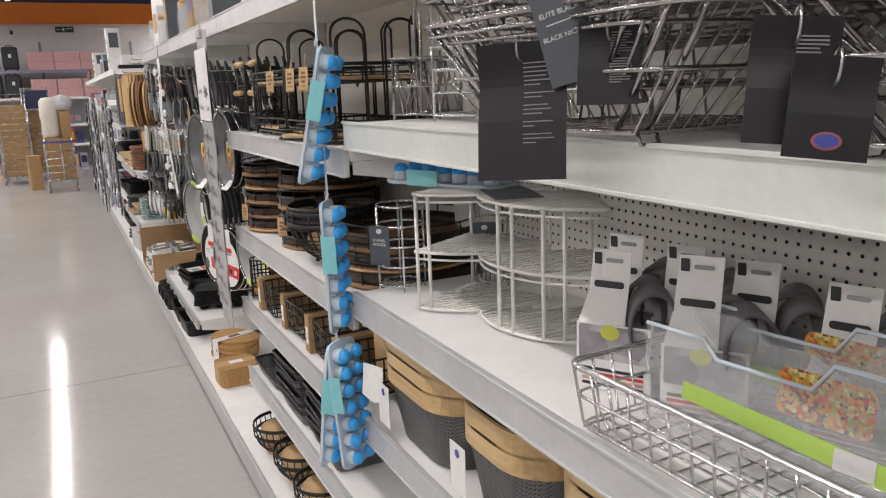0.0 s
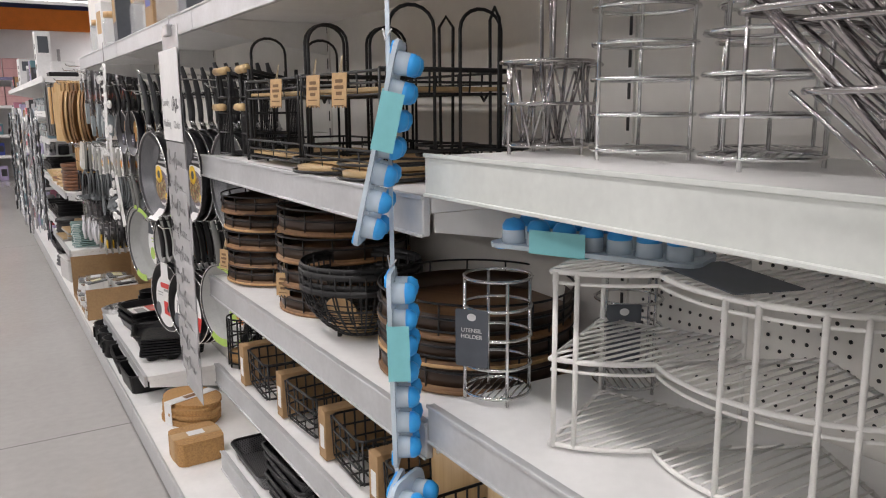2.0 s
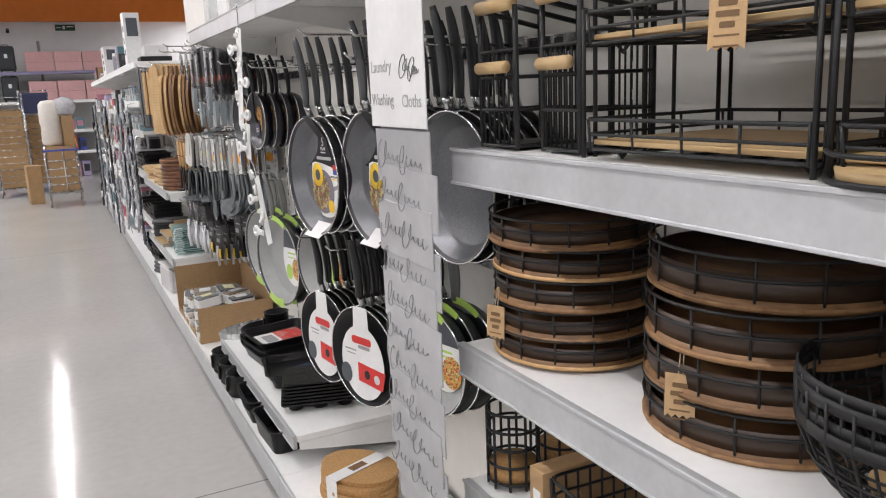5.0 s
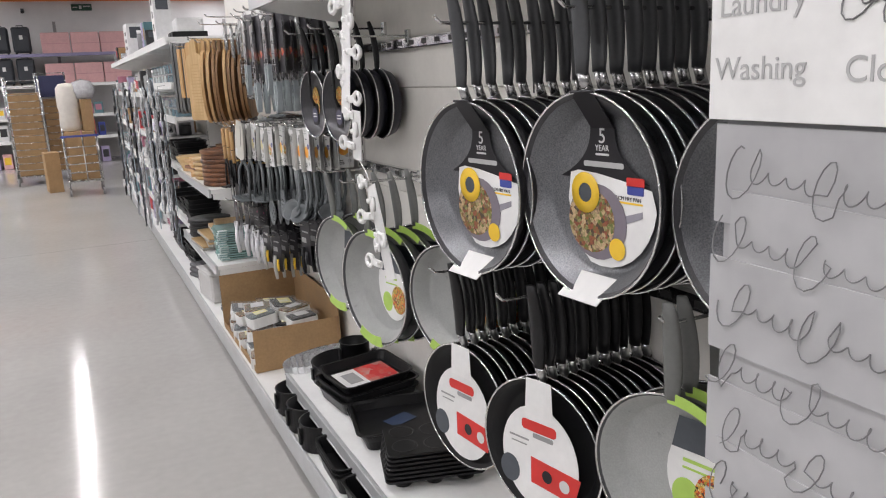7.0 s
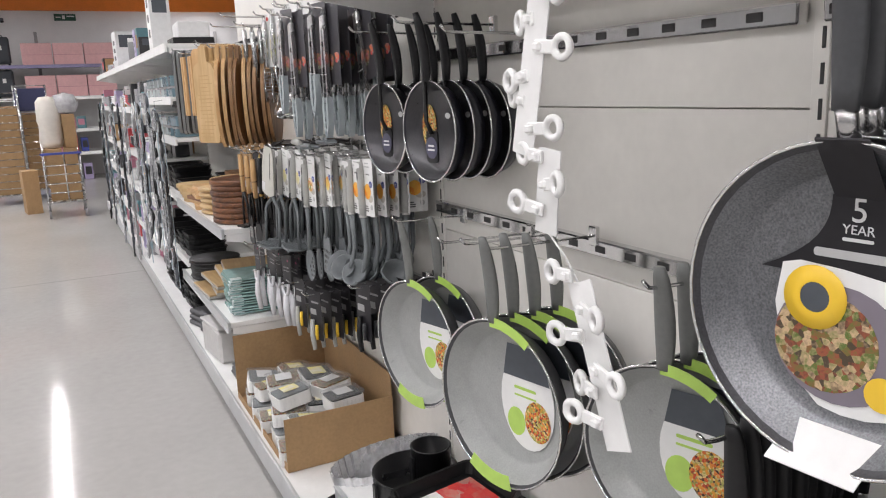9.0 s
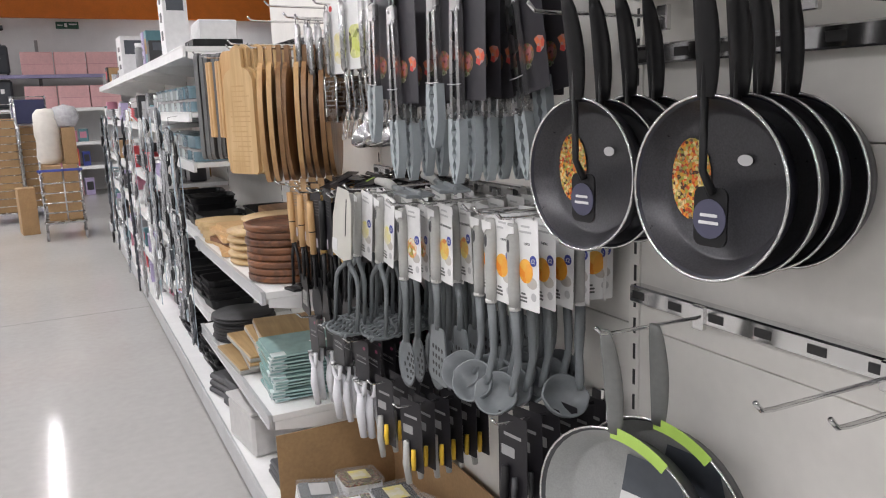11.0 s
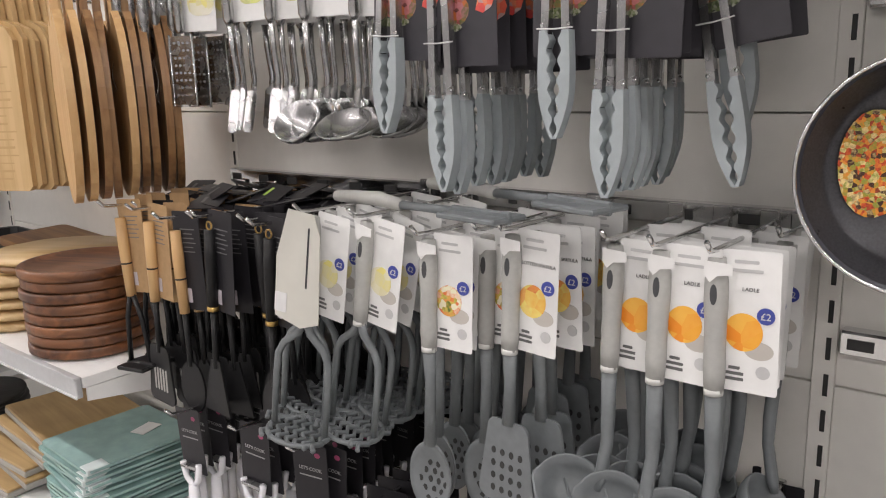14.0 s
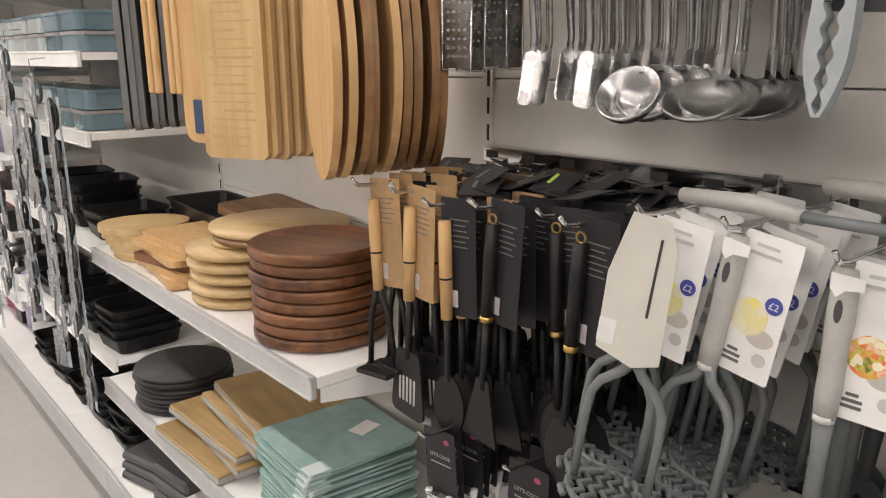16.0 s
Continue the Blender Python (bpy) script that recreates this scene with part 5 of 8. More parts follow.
sg = thing("sign_strip", "hanging strip of clear pockets with handwritten paper signs", "sign strip", pose(0.556, 2.925, 0, 0, 0, -1))
part("back_strip", Mesh().box(0.006, 0.008, -0.105, 0.105, 0.70, 1.76, 0.0005), SLEEVE, sg)
part("top_card", Mesh().box(-0.004, -0.002, -0.125, 0.12, 1.452, 1.70, 0.0005), CARDW, sg, "white handwritten card")
part("hanger", Mesh().tube([(0.007, 0, 1.75), (0.007, 0, 1.79), (0.05, 0, 1.803)], 0.0018, 5).box(-0.006, 0.012, -0.03, 0.03, 1.735, 1.765, 0.003), SLEEVE, sg)
pencil = mat("pale_pencil", (0.42, 0.42, 0.42), 0.6)
for txt, yy, zz in (("Laundry", 0.06, 1.548), ("Washing", 0.06, 1.49), ("Cloths", -0.07, 1.487)):
    words(txt, 0.03, pencil, sg, facing(-0.0046, yy, zz), "handwriting")
scribble(sg, -0.0048, -0.035, -0.105, 1.555, 0.03, 13)
for k in range(10):
    z1 = 1.448 - 0.066 * k
    yo = 0.012 * (k % 2) - 0.006
    pk = part("pocket", Mesh().box(-0.001 - 0.0015 * (k % 3), 0.0015 - 0.0015 * (k % 3), -0.12 + yo, 0.118 + yo, z1 - 0.098, z1, 0.0005, Matrix.Rotation(radians(1.5 * (k % 2)), 4, "X")), SLEEVE, sg, "clear pocket with a paper slip")
    scribble(sg, -0.0062, 0.09 + yo, -0.10 + yo, z1 - 0.045, 0.04, 20 + k)

cs = thing("clip_strip", "white hanging strips with round plastic clips, half empty", "hanging strip", pose(0.556, 0, 0))
for y0, z0, y1, z1 in ((4.093, 1.72, 4.150, 1.425), (4.095, 1.435, 4.105, 1.325), (4.035, 1.275, 3.965, 1.075)):
    a = math.atan2(y1 - y0, z0 - z1)
    sp = part("strip", Mesh().box(-0.001, 0.001, -0.021, 0.021, -math.hypot(y1 - y0, z1 - z0), 0, 0.0004), CARDW, cs, "white plastic strip")
    sp.matrix_basis = pose(0, y0, z0, math.degrees(a), 0, 6)
part("wire_hook", Mesh().tube([(0, 4.093, 1.70), (0, 4.092, 1.80), (0.05, 4.092, 1.805)], 0.0016, 5), STEEL, cs)
part("cord", Mesh().tube([(0, 4.105, 1.33), (0.004, 4.07, 1.30), (0, 4.035, 1.27)], 0.0015, 5), CARDW, cs)
for k in range(17):
    z = 1.70 - 0.0345 * k - (0.04 if k > 10 else 0)
    yc = 4.093 + 0.057 * (1.72 - z) / 0.295 if z > 1.425 else 4.10 if z > 1.32 else 4.035 - 0.07 * (1.275 - z) / 0.2
    s = (1, 1, -1, 1, -1)[k % 5]
    cl = part("clip", Mesh().ring((-0.007, s * 0.05, 0), 0.0125, 0.0052, "x", 18, 6).box(-0.0095, -0.0035, s * 0.004, s * 0.038, -0.0085, 0.0085, 0.0025).box(-0.016, -0.0035, s * 0.006, s * 0.018, -0.005, 0.005, 0.002), CARDW, cs, "white plastic clip with a round end")
    cl.matrix_basis = pose(0, yc, z, (4, -8, 10, -3)[k % 4], 0, (-14, 12, -4)[k % 3])


# ---- bay 0 ----
def corner_rack(m, R, a0, a1, legs):
    """A white wire corner rack: three fan-shaped tiers about the origin from angle a0 to a1, with legs along the arc."""
    r = thing("corner_rack", "white coated wire corner rack with three fan-shaped tiers", "wire rack", m, "white corner racks")
    fan = [(0.0, 0.0)] + [(R * math.cos(radians(a0 + (a1 - a0) * i / 16)), R * math.sin(radians(a0 + (a1 - a0) * i / 16))) for i in range(17)]
    low, high = min(q[1] for q in fan), max(q[1] for q in fan)
    for z in (0.006, 0.118, 0.230):
        tier = Mesh().tube([(x, y, z) for x, y in fan], 0.0036, 6, True)
        if z > 0.1:
            tier.tube([(x * 0.99, y * 0.99, z - 0.014) for x, y in fan[1:]], 0.0024, 6)
        tp = part("tier", tier, WHITEWIRE, r)
        n = int((high - low) / 0.0155)
        for k in range(1, n):
            y = low + (high - low) * k / n
            cut = []
            for (xa, ya), (xb, yb) in zip(fan, fan[1:] + fan[:1]):
                if (ya - y) * (yb - y) < 0:
                    cut.append(xa + (xb - xa) * (y - ya) / (yb - ya))
            if len(cut) > 1:
                part("tier_wire", Mesh().tube([(min(cut), y, z + 0.003), (max(cut), y, z + 0.003)], 0.0018, 5), WHITEWIRE, tp)
    for g in legs:
        x, y = R * math.cos(radians(g)), R * math.sin(radians(g))
        part("leg", Mesh().tube([(x, y, 0.003), (x, y, 0.23)], 0.0037, 6), WHITEWIRE, r)
    part("leg", Mesh().tube([(0, 0, 0.003), (0, 0, 0.23)], 0.0037, 6), WHITEWIRE, r)


corner_rack(pose(0.84, 1.492, 1.112), 0.205, 209, 292, (210.5, 218, 290))
corner_rack(pose(0.94, 1.205, 1.112), 0.212, 152, 240, (184, 194, 211, 221))


def ring_holder(label, material, r=0.055, h=0.21, rings=7, legs=4, cross=False, handle=0.0, tag=True):
    t = thing("wire_holder", label, "wire holder", pose(0, 0, 0), "round wire holders")
    for k in range(rings):
        part("ring", Mesh().ring((0, 0, 0.012 + (h - 0.012) * k / (rings - 1)), r * (1.12 if cross and k == rings - 1 else 1), 0.0026, "z", 30, 6), material, t)
    for k in range(legs):
        g = 2 * math.pi * (k + 0.4) / legs
        part("rod", Mesh().tube([(r * math.cos(g), r * math.sin(g), 0), (r * math.cos(g), r * math.sin(g), h)], 0.0026, 6), material, t)
    for k in range(-4, 5):
        y = k * r / 5
        part("floor_wire", Mesh().tube([(-math.sqrt(r * r - y * y), y, 0.012), (math.sqrt(r * r - y * y), y, 0.012)], 0.0014, 5), material, t)
    if cross:
        for k in range(12):
            g, g2 = 2 * math.pi * k / 12, 2 * math.pi * (k + 1) / 12
            a, b2 = (0.012, h * 0.95) if k % 2 else (h * 0.95, 0.012)
            part("zigzag_rod", Mesh().tube([(r * math.cos(g), r * math.sin(g), a), (r * 1.06 * math.cos(g2), r * 1.06 * math.sin(g2), b2)], 0.0016, 5), material, t)
    if handle:
        part("handle", Mesh().tube([(0, 0, 0.012), (0, 0.012, h), (0, 0.014, h + handle - 0.02), (0, 0, h + handle), (0, -0.014, h + handle - 0.02), (0, -0.012, h), (0, 0, 0.012)], 0.003, 6), material, t)
    if tag:
        c = part("tag", Mesh().slab(rounded(0.05, 0.085, 0.003, 2, 0.02, h * 0.55), 0.001, -r - 0.004), CARDG, t, "dark grey printed swing tag")
        words("UTENSIL", 0.0085, INKW, c, facing(-r - 0.0048, 0.02, h * 0.6))
        words("HOLDER", 0.0085, INKW, c, facing(-r - 0.0048, 0.02, h * 0.55))
        part("tag_print", Mesh().slab(oval(0.014, 0.011, 14, 0.02, h * 0.72), 0.0004, -r - 0.0046), INKW, c)
    return t


h1 = ring_holder("chrome wire utensil holder with a dark grey swing tag", CHROME, 0.05, 0.185, 5, 4)
copy_thing(h1, pose(0.709, 1.575, 1.112, 0, 0, 35))
copy_thing(h1, pose(0.90, 1.50, 1.112, 0, 0, 60))
h2 = ring_holder("tall chrome ring holder standing on the shelf", CHROME, 0.06, 0.215, 6, 3, tag=False)
copy_thing(h2, pose(0.755, 1.345, 1.478))
copy_thing(h2, pose(0.75, 1.175, 1.478, 0, 0, 30))
copy_thing(h2, pose(0.86, 1.25, 1.478, 0, 0, 50))
h3 = ring_holder("black nickel wire caddy with zigzag sides and a tall handle", BLKCHROME, 0.055, 0.12, 3, 3, True, 0.11, False)
copy_thing(h3, pose(0.735, 1.50, 1.478))
copy_thing(h3, pose(0.80, 1.555, 1.478, 0, 0, 25))
h4 = ring_holder("black wire banana stand with a tall hoop", BLKWIRE, 0.06, 0.05, 3, 3, False, 0.24, False)
copy_thing(h4, pose(0.86, 1.80, 1.418))
copy_thing(h4, pose(0.86, 1.96, 1.418, 0, 0, 40))
retire(h1, h2, h3, h4)


def wire_basket(lx, ly, h, material, nx, ny, nz, w=0.0018, label="", flare=0.9, group="", feet=True, name="wire_basket", rim=0.0028):
    """A rectangular wire basket: rim, hoops, side and floor wires."""
    t = thing(name, label, "wire basket", pose(0, 0, 0), group)

    def loop(f, z):
        o = rounded(lx * f, ly * f, 0.02, 3)
        return [(a, b, z) for a, b in o]

    for k in range(nz + 1):
        a = k / nz
        part("rim" if k == nz else "hoop", Mesh().tube(loop(flare + (1 - flare) * a, 0.012 + (h - 0.012) * a), rim if k == nz else w, 6, True), material, t)
    for k in range(nx + 1):
        g = Mesh()
        x = -lx / 2 * 0.94 + lx * 0.94 * k / nx
        g.tube([(x, -ly / 2, h), (x * flare, -ly / 2 * flare, 0.012), (x * flare, ly / 2 * flare, 0.012), (x, ly / 2, h)], w, 5)
        part("cross_wire", g, material, t)
    for k in range(ny + 1):
        g = Mesh()
        y = -ly / 2 * 0.94 + ly * 0.94 * k / ny
        g.tube([(-lx / 2, y, h), (-lx / 2 * flare, y * flare, 0.012), (lx / 2 * flare, y * flare, 0.012), (lx / 2, y, h)], w, 5)
        part("long_wire", g, material, t)
    if feet:
        for sx in (-1, 1):
            for sy in (-1, 1):
                x, y = sx * lx * 0.36, sy * ly * 0.4
                part("foot", Mesh().tube([(x, y - 0.012, 0.012), (x, y, 0), (x, y + 0.012, 0.012)], w * 1.2, 5), material, t)
    return t


def drainer():
    """A black nickel wire dish drainer: double rim, sloped ends, paired corner struts and a grid base."""
    t = thing("dish_drainer", "black nickel wire dish drainer with sloped ends in a nested stack", "dish drainer", pose(0, 0, 0), "black nickel drainers")

    def loop(lx, ly, z, r):
        return [(a, b, z) for a, b in rounded(lx, ly, r, 3)]

    part("rim", Mesh().tube(loop(0.345, 0.50, 0.145, 0.03), 0.0036, 6, True), BLKCHROME, t)
    for lx, ly, z in ((0.34, 0.49, 0.131), (0.315, 0.40, 0.075), (0.285, 0.27, 0.014)):
        part("hoop", Mesh().tube(loop(lx, ly, z, 0.028), 0.0027, 6, True), BLKCHROME, t)
    for sx in (-1, 1):
        for sy in (-1, 1):
            for d in (0.0, 0.026):
                part("strut", Mesh().tube([(sx * (0.165 - d), sy * (0.245 if d else 0.225), 0.145), (sx * (0.136 - d), sy * (0.134 if d else 0.115), 0.014)], 0.0032, 6), BLKCHROME, t)
            part("foot", Mesh().tube([(sx * 0.125, sy * 0.134, 0.014), (sx * 0.125, sy * 0.14, 0.001), (sx * 0.10, sy * 0.14, 0.001), (sx * 0.10, sy * 0.134, 0.014)], 0.0026, 6), BLKCHROME, t)
    for k in range(-6, 7):
        x = 0.0215 * k
        part("long_wire", Mesh().tube([(x * 1.2, -0.2, 0.075), (x, -0.135, 0.012), (x, 0.135, 0.012), (x * 1.2, 0.2, 0.075)], 0.0019, 5), BLKCHROME, t)
    for k in range(-3, 4):
        y = 0.04 * k
        part("plate_prop", Mesh().tube([(-0.14, y, 0.012), (-0.06, y, 0.012), (-0.05, y, 0.07), (-0.02, y, 0.07), (-0.01, y, 0.012), (0.14, y, 0.012)], 0.0019, 5), BLKCHROME, t)
    return t


wb = drainer()
for k in range(5):
    copy_thing(wb, pose(0.712 - 0.006 * (k % 2), 0.815 + 0.008 * (k % 3), 1.4755 + 0.046 * k, 0.6 * (k % 2), -0.5 * (k % 3), 2 - 2 * (k % 3)))
    copy_thing(wb, pose(0.714 - 0.005 * (k % 2), 0.29 - 0.007 * (k % 3), 1.4755 + 0.046 * k, -0.6 * (k % 2), 0.5, -3 + 2 * (k % 3)))
retire(wb)


def swing_tag(y, z, w, h, material, label, turn, blocks, x=0.556, bend=0.0, roll=0.0, side=0.24):
    """A hanging card, curled about its crease, with blocks of small print on one half."""
    t = thing("swing_tag", label, "swing tag", pose(x, y, z, roll, 3, turn), "dark swing tags")

    def at(v):
        return bend * (math.sin(math.pi * min(1, v / 0.55)) if v < 0.55 else -0.8 * (v - 0.55) / 0.45)

    rows, vs, F = 16, [], []
    for i in range(rows + 1):
        v = i / rows
        for yy in (-w / 2, w / 2):
            for d in (0.0, 0.0012):
                vs.append((at(v) + d, yy, -h * v))
    for i in range(rows):
        o = i * 4
        F += [(o, o + 2, o + 6, o + 4), (o + 1, o + 5, o + 7, o + 3), (o, o + 4, o + 5, o + 1), (o + 2, o + 3, o + 7, o + 6)]
    F += [(0, 1, 3, 2), (rows * 4, rows * 4 + 2, rows * 4 + 3, rows * 4 + 1)]
    part("card", Mesh().add(vs, F), material, t)
    b = Mesh()
    random.seed(int(w * 1e4 + h * 1e5))
    v = 0.15
    for n in blocks:
        for k in range(n):
            ww = w * random.uniform(0.24, 0.36) if k < n - 1 else w * random.uniform(0.1, 0.22)
            y1 = -w * (side - 0.22)
            x1 = at(v) - 0.0007
            b.box(x1, x1 + 0.0004, y1 - ww, y1, -h * v - 0.0006, -h * v + 0.0006, 0.0001)
            v += 0.031
        v += 0.028
    if blocks:
        tagged(part("print", b, mat("pale_card_print", (0.2, 0.2, 0.205), 0.5), t), kind="stuff")
    part("ring", Mesh().ring((0.004, 0, -0.006), 0.013, 0.0012, "y", 14, 5), STEEL, t)
    return t


swing_tag(0.765, 1.584, 0.097, 0.143, CARDB, "large black printed swing tag curling over the shelf edge", 40, (6, 2, 3, 2, 3), 0.508, bend=0.008, roll=-2)
tag = swing_tag(0.742, 1.65, 0.054, 0.112, CARDG, "slanting grey printed swing tag on a dish drainer", 42, (), 0.53, roll=-16)
for k, (w2, s2, zz) in enumerate((("ELITE BLACK", 0.0074, -0.042), ("BLACK NICKEL", 0.0068, -0.066))):
    words(w2, s2, INKW, tag, facing(-0.0012, 0, zz))
part("rule", Mesh().slab(rounded(0.032, 0.001, 0.0003, 1, 0, -0.05), 0.0003, -0.0008), INKW, tag)
part("badge", Mesh().slab(oval(0.012, 0.008, 14, -0.012, -0.028), 0.0003, -0.0008), INKR, tag)
swing_tag(0.685, 1.60, 0.062, 0.082, CARDB, "black printed swing tag on a dish drainer", 38, (9, 5, 4), 0.562, bend=0.003)
swing_tag(0.425, 1.579, 0.056, 0.084, CARDB, "black printed swing tag hanging over the shelf edge", 50, (7, 2, 4), 0.51, bend=0.004, roll=4)
tag = swing_tag(0.398, 1.552, 0.052, 0.066, CARDB, "black swing tag with a small blue badge", 50, (), 0.516, bend=0.002, roll=6)
part("badge", Mesh().slab(oval(0.015, 0.009, 16, 0.0, -0.054), 0.0003, -0.0022), INKB, tag)
part("badge_rim", Mesh().slab(oval(0.019, 0.012, 16, 0.0, -0.054), 0.0002, -0.0019), mat("dull_rose_print", (0.32, 0.09, 0.1), 0.5), tag)
flat = thing("swing_tag", "dark grey swing tag lying on top of a white corner rack", "swing tag", pose(0.775, 1.225, 1.352, 0, 0, -18), "dark swing tags")
part("card", Mesh().plate(rounded(0.085, 0.15, 0.004, 2), 0.0012, 0), CARDG, flat)


def sink_pack(x, y, turn, lean, tall=0.0):
    """An over-sink caddy: a white perforated tub, two grey rubber saddles and a tall white header card."""
    t = thing("boxed_organiser", "white perforated sink caddy with grey saddles and printed card", "sink caddy", pose(x, y, 1.112, 0, lean, turn), "boxed organisers")
    part("tub", Mesh().lathe([(0.001, 0.003), (0.036, 0.0), (0.042, 0.012), (0.052, 0.085), (0.049, 0.085), (0.039, 0.014), (0.001, 0.008)], 28, (0, 0, 0), squash=1.25), mat("white_tub_plastic", (0.72, 0.71, 0.71), 0.35, 0, 0.03, 40), t, "white perforated plastic tub")
    d = Mesh()
    for g in range(120, 300, 15):
        for k in range(3):
            q, z = radians(g), 0.03 + 0.018 * k
            rr = 0.042 + 0.01 * (z - 0.012) / 0.073 + 0.0006
            d.lathe([(0.0004, -0.002), (0.003, -0.001), (0.003, 0.001), (0.0004, 0.002)], 6, (rr * math.cos(q), 1.25 * rr * math.sin(q), z))
    tagged(part("perforation", d, DARKSLOT, t, "small dark drain holes"), kind="stuff")
    rub = mat("grey_rubber", (0.13, 0.128, 0.135), 0.55, 0, 0.08, 80)
    for k, (dx, dy, rz) in enumerate(((-0.028, -0.042, 24), (0.022, -0.012, 4))):
        n, vs, F = 18, [], []
        for i in range(n + 1):
            g = radians(-20 + 250 * i / n)
            for e, r in ((-0.03, 0.042), (0.03, 0.042), (0.03, 0.037), (-0.03, 0.037)):
                vs.append((e + 0.3 * 0.034 * math.sin(g), r * math.cos(g) * 0.85, 0.094 + r * 1.25 * math.sin(g)))
        for i in range(n):
            for u in range(4):
                F.append((i * 4 + u, i * 4 + (u + 1) % 4, i * 4 + 4 + (u + 1) % 4, i * 4 + 4 + u))
        F += [(0, 1, 2, 3), (n * 4 + 3, n * 4 + 2, n * 4 + 1, n * 4)]
        m = Matrix.Translation((dx, dy, 0)) @ Matrix.Rotation(radians(rz), 4, "Z")
        part("saddle", Mesh().add([tuple(m @ Vector(q)) for q in vs], F, True), rub, t, "curved grey rubber saddle")
    photo = picture("print_grey_photo", [(0.16, 0.155, 0.17), (0.36, 0.34, 0.37), (0.6, 0.6, 0.62), (0.12, 0.12, 0.13)], 25)
    part("carton_front", Mesh().box(-0.062, -0.0605, -0.05, 0.058, 0.0, 0.098, 0.0005), CARDW, t, "white printed carton front")
    part("photo", Mesh().slab(rounded(0.1, 0.05, 0.003, 2, 0.004, 0.07), 0.0004, -0.0626), photo, t, "grey printed photograph")
    part("spot", Mesh().slab(oval(0.028, 0.022, 14, 0.008, 0.086), 0.0004, -0.0632), mat("yellow_green_spot", (0.62, 0.65, 0.1), 0.5), t, "yellow round spot")
    for k, c in enumerate((INKK, INKR, mat("peach_print", (0.6, 0.35, 0.25), 0.5), INKK)):
        part("stripe", Mesh().slab(rounded(0.09, 0.0045, 0.0005, 1, 0.004, 0.03 - 0.0075 * k), 0.0004, -0.0626), c, t)
    hc = part("header_card", Mesh().add([(-0.06, -0.012, 0.098), (-0.06, 0.056, 0.098), (-0.036, 0.05, 0.135), (-0.028, 0.046, 0.196 + tall), (-0.028, -0.01, 0.196 + tall), (-0.036, -0.008, 0.135),
                                         (-0.059, -0.012, 0.098), (-0.059, 0.056, 0.098), (-0.035, 0.05, 0.135), (-0.027, 0.046, 0.196 + tall), (-0.027, -0.01, 0.196 + tall), (-0.035, -0.008, 0.135)],
                                        [(0, 1, 2, 5), (5, 2, 3, 4), (6, 11, 8, 7), (11, 10, 9, 8), (0, 6, 7, 1), (1, 7, 8, 2), (2, 8, 9, 3), (3, 9, 10, 4), (4, 10, 11, 5), (5, 11, 6, 0)]), CARDW, t, "tall white header card")
    part("brand_bar", Mesh().slab(rounded(0.044, 0.010, 0.004, 3, 0.02, 0.148), 0.0004, -0.0362), INKK, hc)
    part("number_tab", Mesh().slab(rounded(0.011, 0.017, 0.001, 1, 0.038, 0.184 + tall), 0.0004, -0.0312), INKK, hc)
    part("hang_slot", Mesh().slab(rounded(0.026, 0.006, 0.003, 3, 0.014, 0.182 + tall), 0.0004, -0.031), mat("grey_print", (0.3, 0.3, 0.3), 0.5), hc)
    return t


for x, y, tr, ln, tl in ((0.778, 0.90, 30, 0, 0), (0.868, 0.965, 24, -4, 0.006), (0.888, 0.855, 20, -5, 0.006), (0.81, 0.765, 32, 0, 0.012), (0.898, 0.745, 24, -3, 0), (0.89, 0.60, 20, -3, 0)):
    sink_pack(x, y, tr, ln, tl)
dr = wire_basket(0.26, 0.40, 0.09, CHROME, 8, 12, 2, 0.0022, "chrome wire dish rack on the shelf", 0.94, "", True, "dish_rack", 0.0042)
dr.matrix_basis = pose(0.735, 0.61, 1.112, 0, 0, 2)


def clear_bin(x, y, z, label):
    t = thing("clear_bin", label, "clear bin", pose(x, y, z, 0, 6, 8), "clear bins in the rack")
    prof = [(-0.145, 0.0), (0.145, 0.0), (0.15, 0.115), (0.07, 0.115), (0.05, 0.095), (-0.06, 0.095), (-0.08, 0.125), (-0.15, 0.125)]
    part("front_wall", Mesh().slab(prof, 0.003), CLEARBOX, t)
    part("back_wall", Mesh().slab([(y2, z2 + 0.01) for y2, z2 in prof], 0.003, 0.09), CLEARBOX, t)
    part("base", Mesh().box(0.003, 0.09, -0.14, 0.14, 0.0, 0.003, 0.001), CLEARBOX, t)
    part("rim", Mesh().tube([(0.0, a, c) for a, c in prof[2:]], 0.0028, 6), ICE, t)
    part("green_label", Mesh().slab([(-0.145, 0.022), (0.09, 0.04), (0.09, 0.06), (-0.145, 0.045)], 0.0006, -0.0015), LIME, t, "lime green printed label")
    part("barcode", Mesh().slab(rounded(0.04, 0.022, 0.001, 1, -0.11, 0.036), 0.0004, -0.0022), INKW, t)
    part("picture", Mesh().slab(rounded(0.1, 0.05, 0.01, 3, -0.07, 0.085), 0.0006, 0.006), FOODA, t)
    return t


clear_bin(0.685, 0.60, 1.14, "clear plastic drawer bin with lime green label standing in the rack")
clear_bin(0.80, 0.66, 1.14, "clear plastic drawer bin standing behind another in the rack")


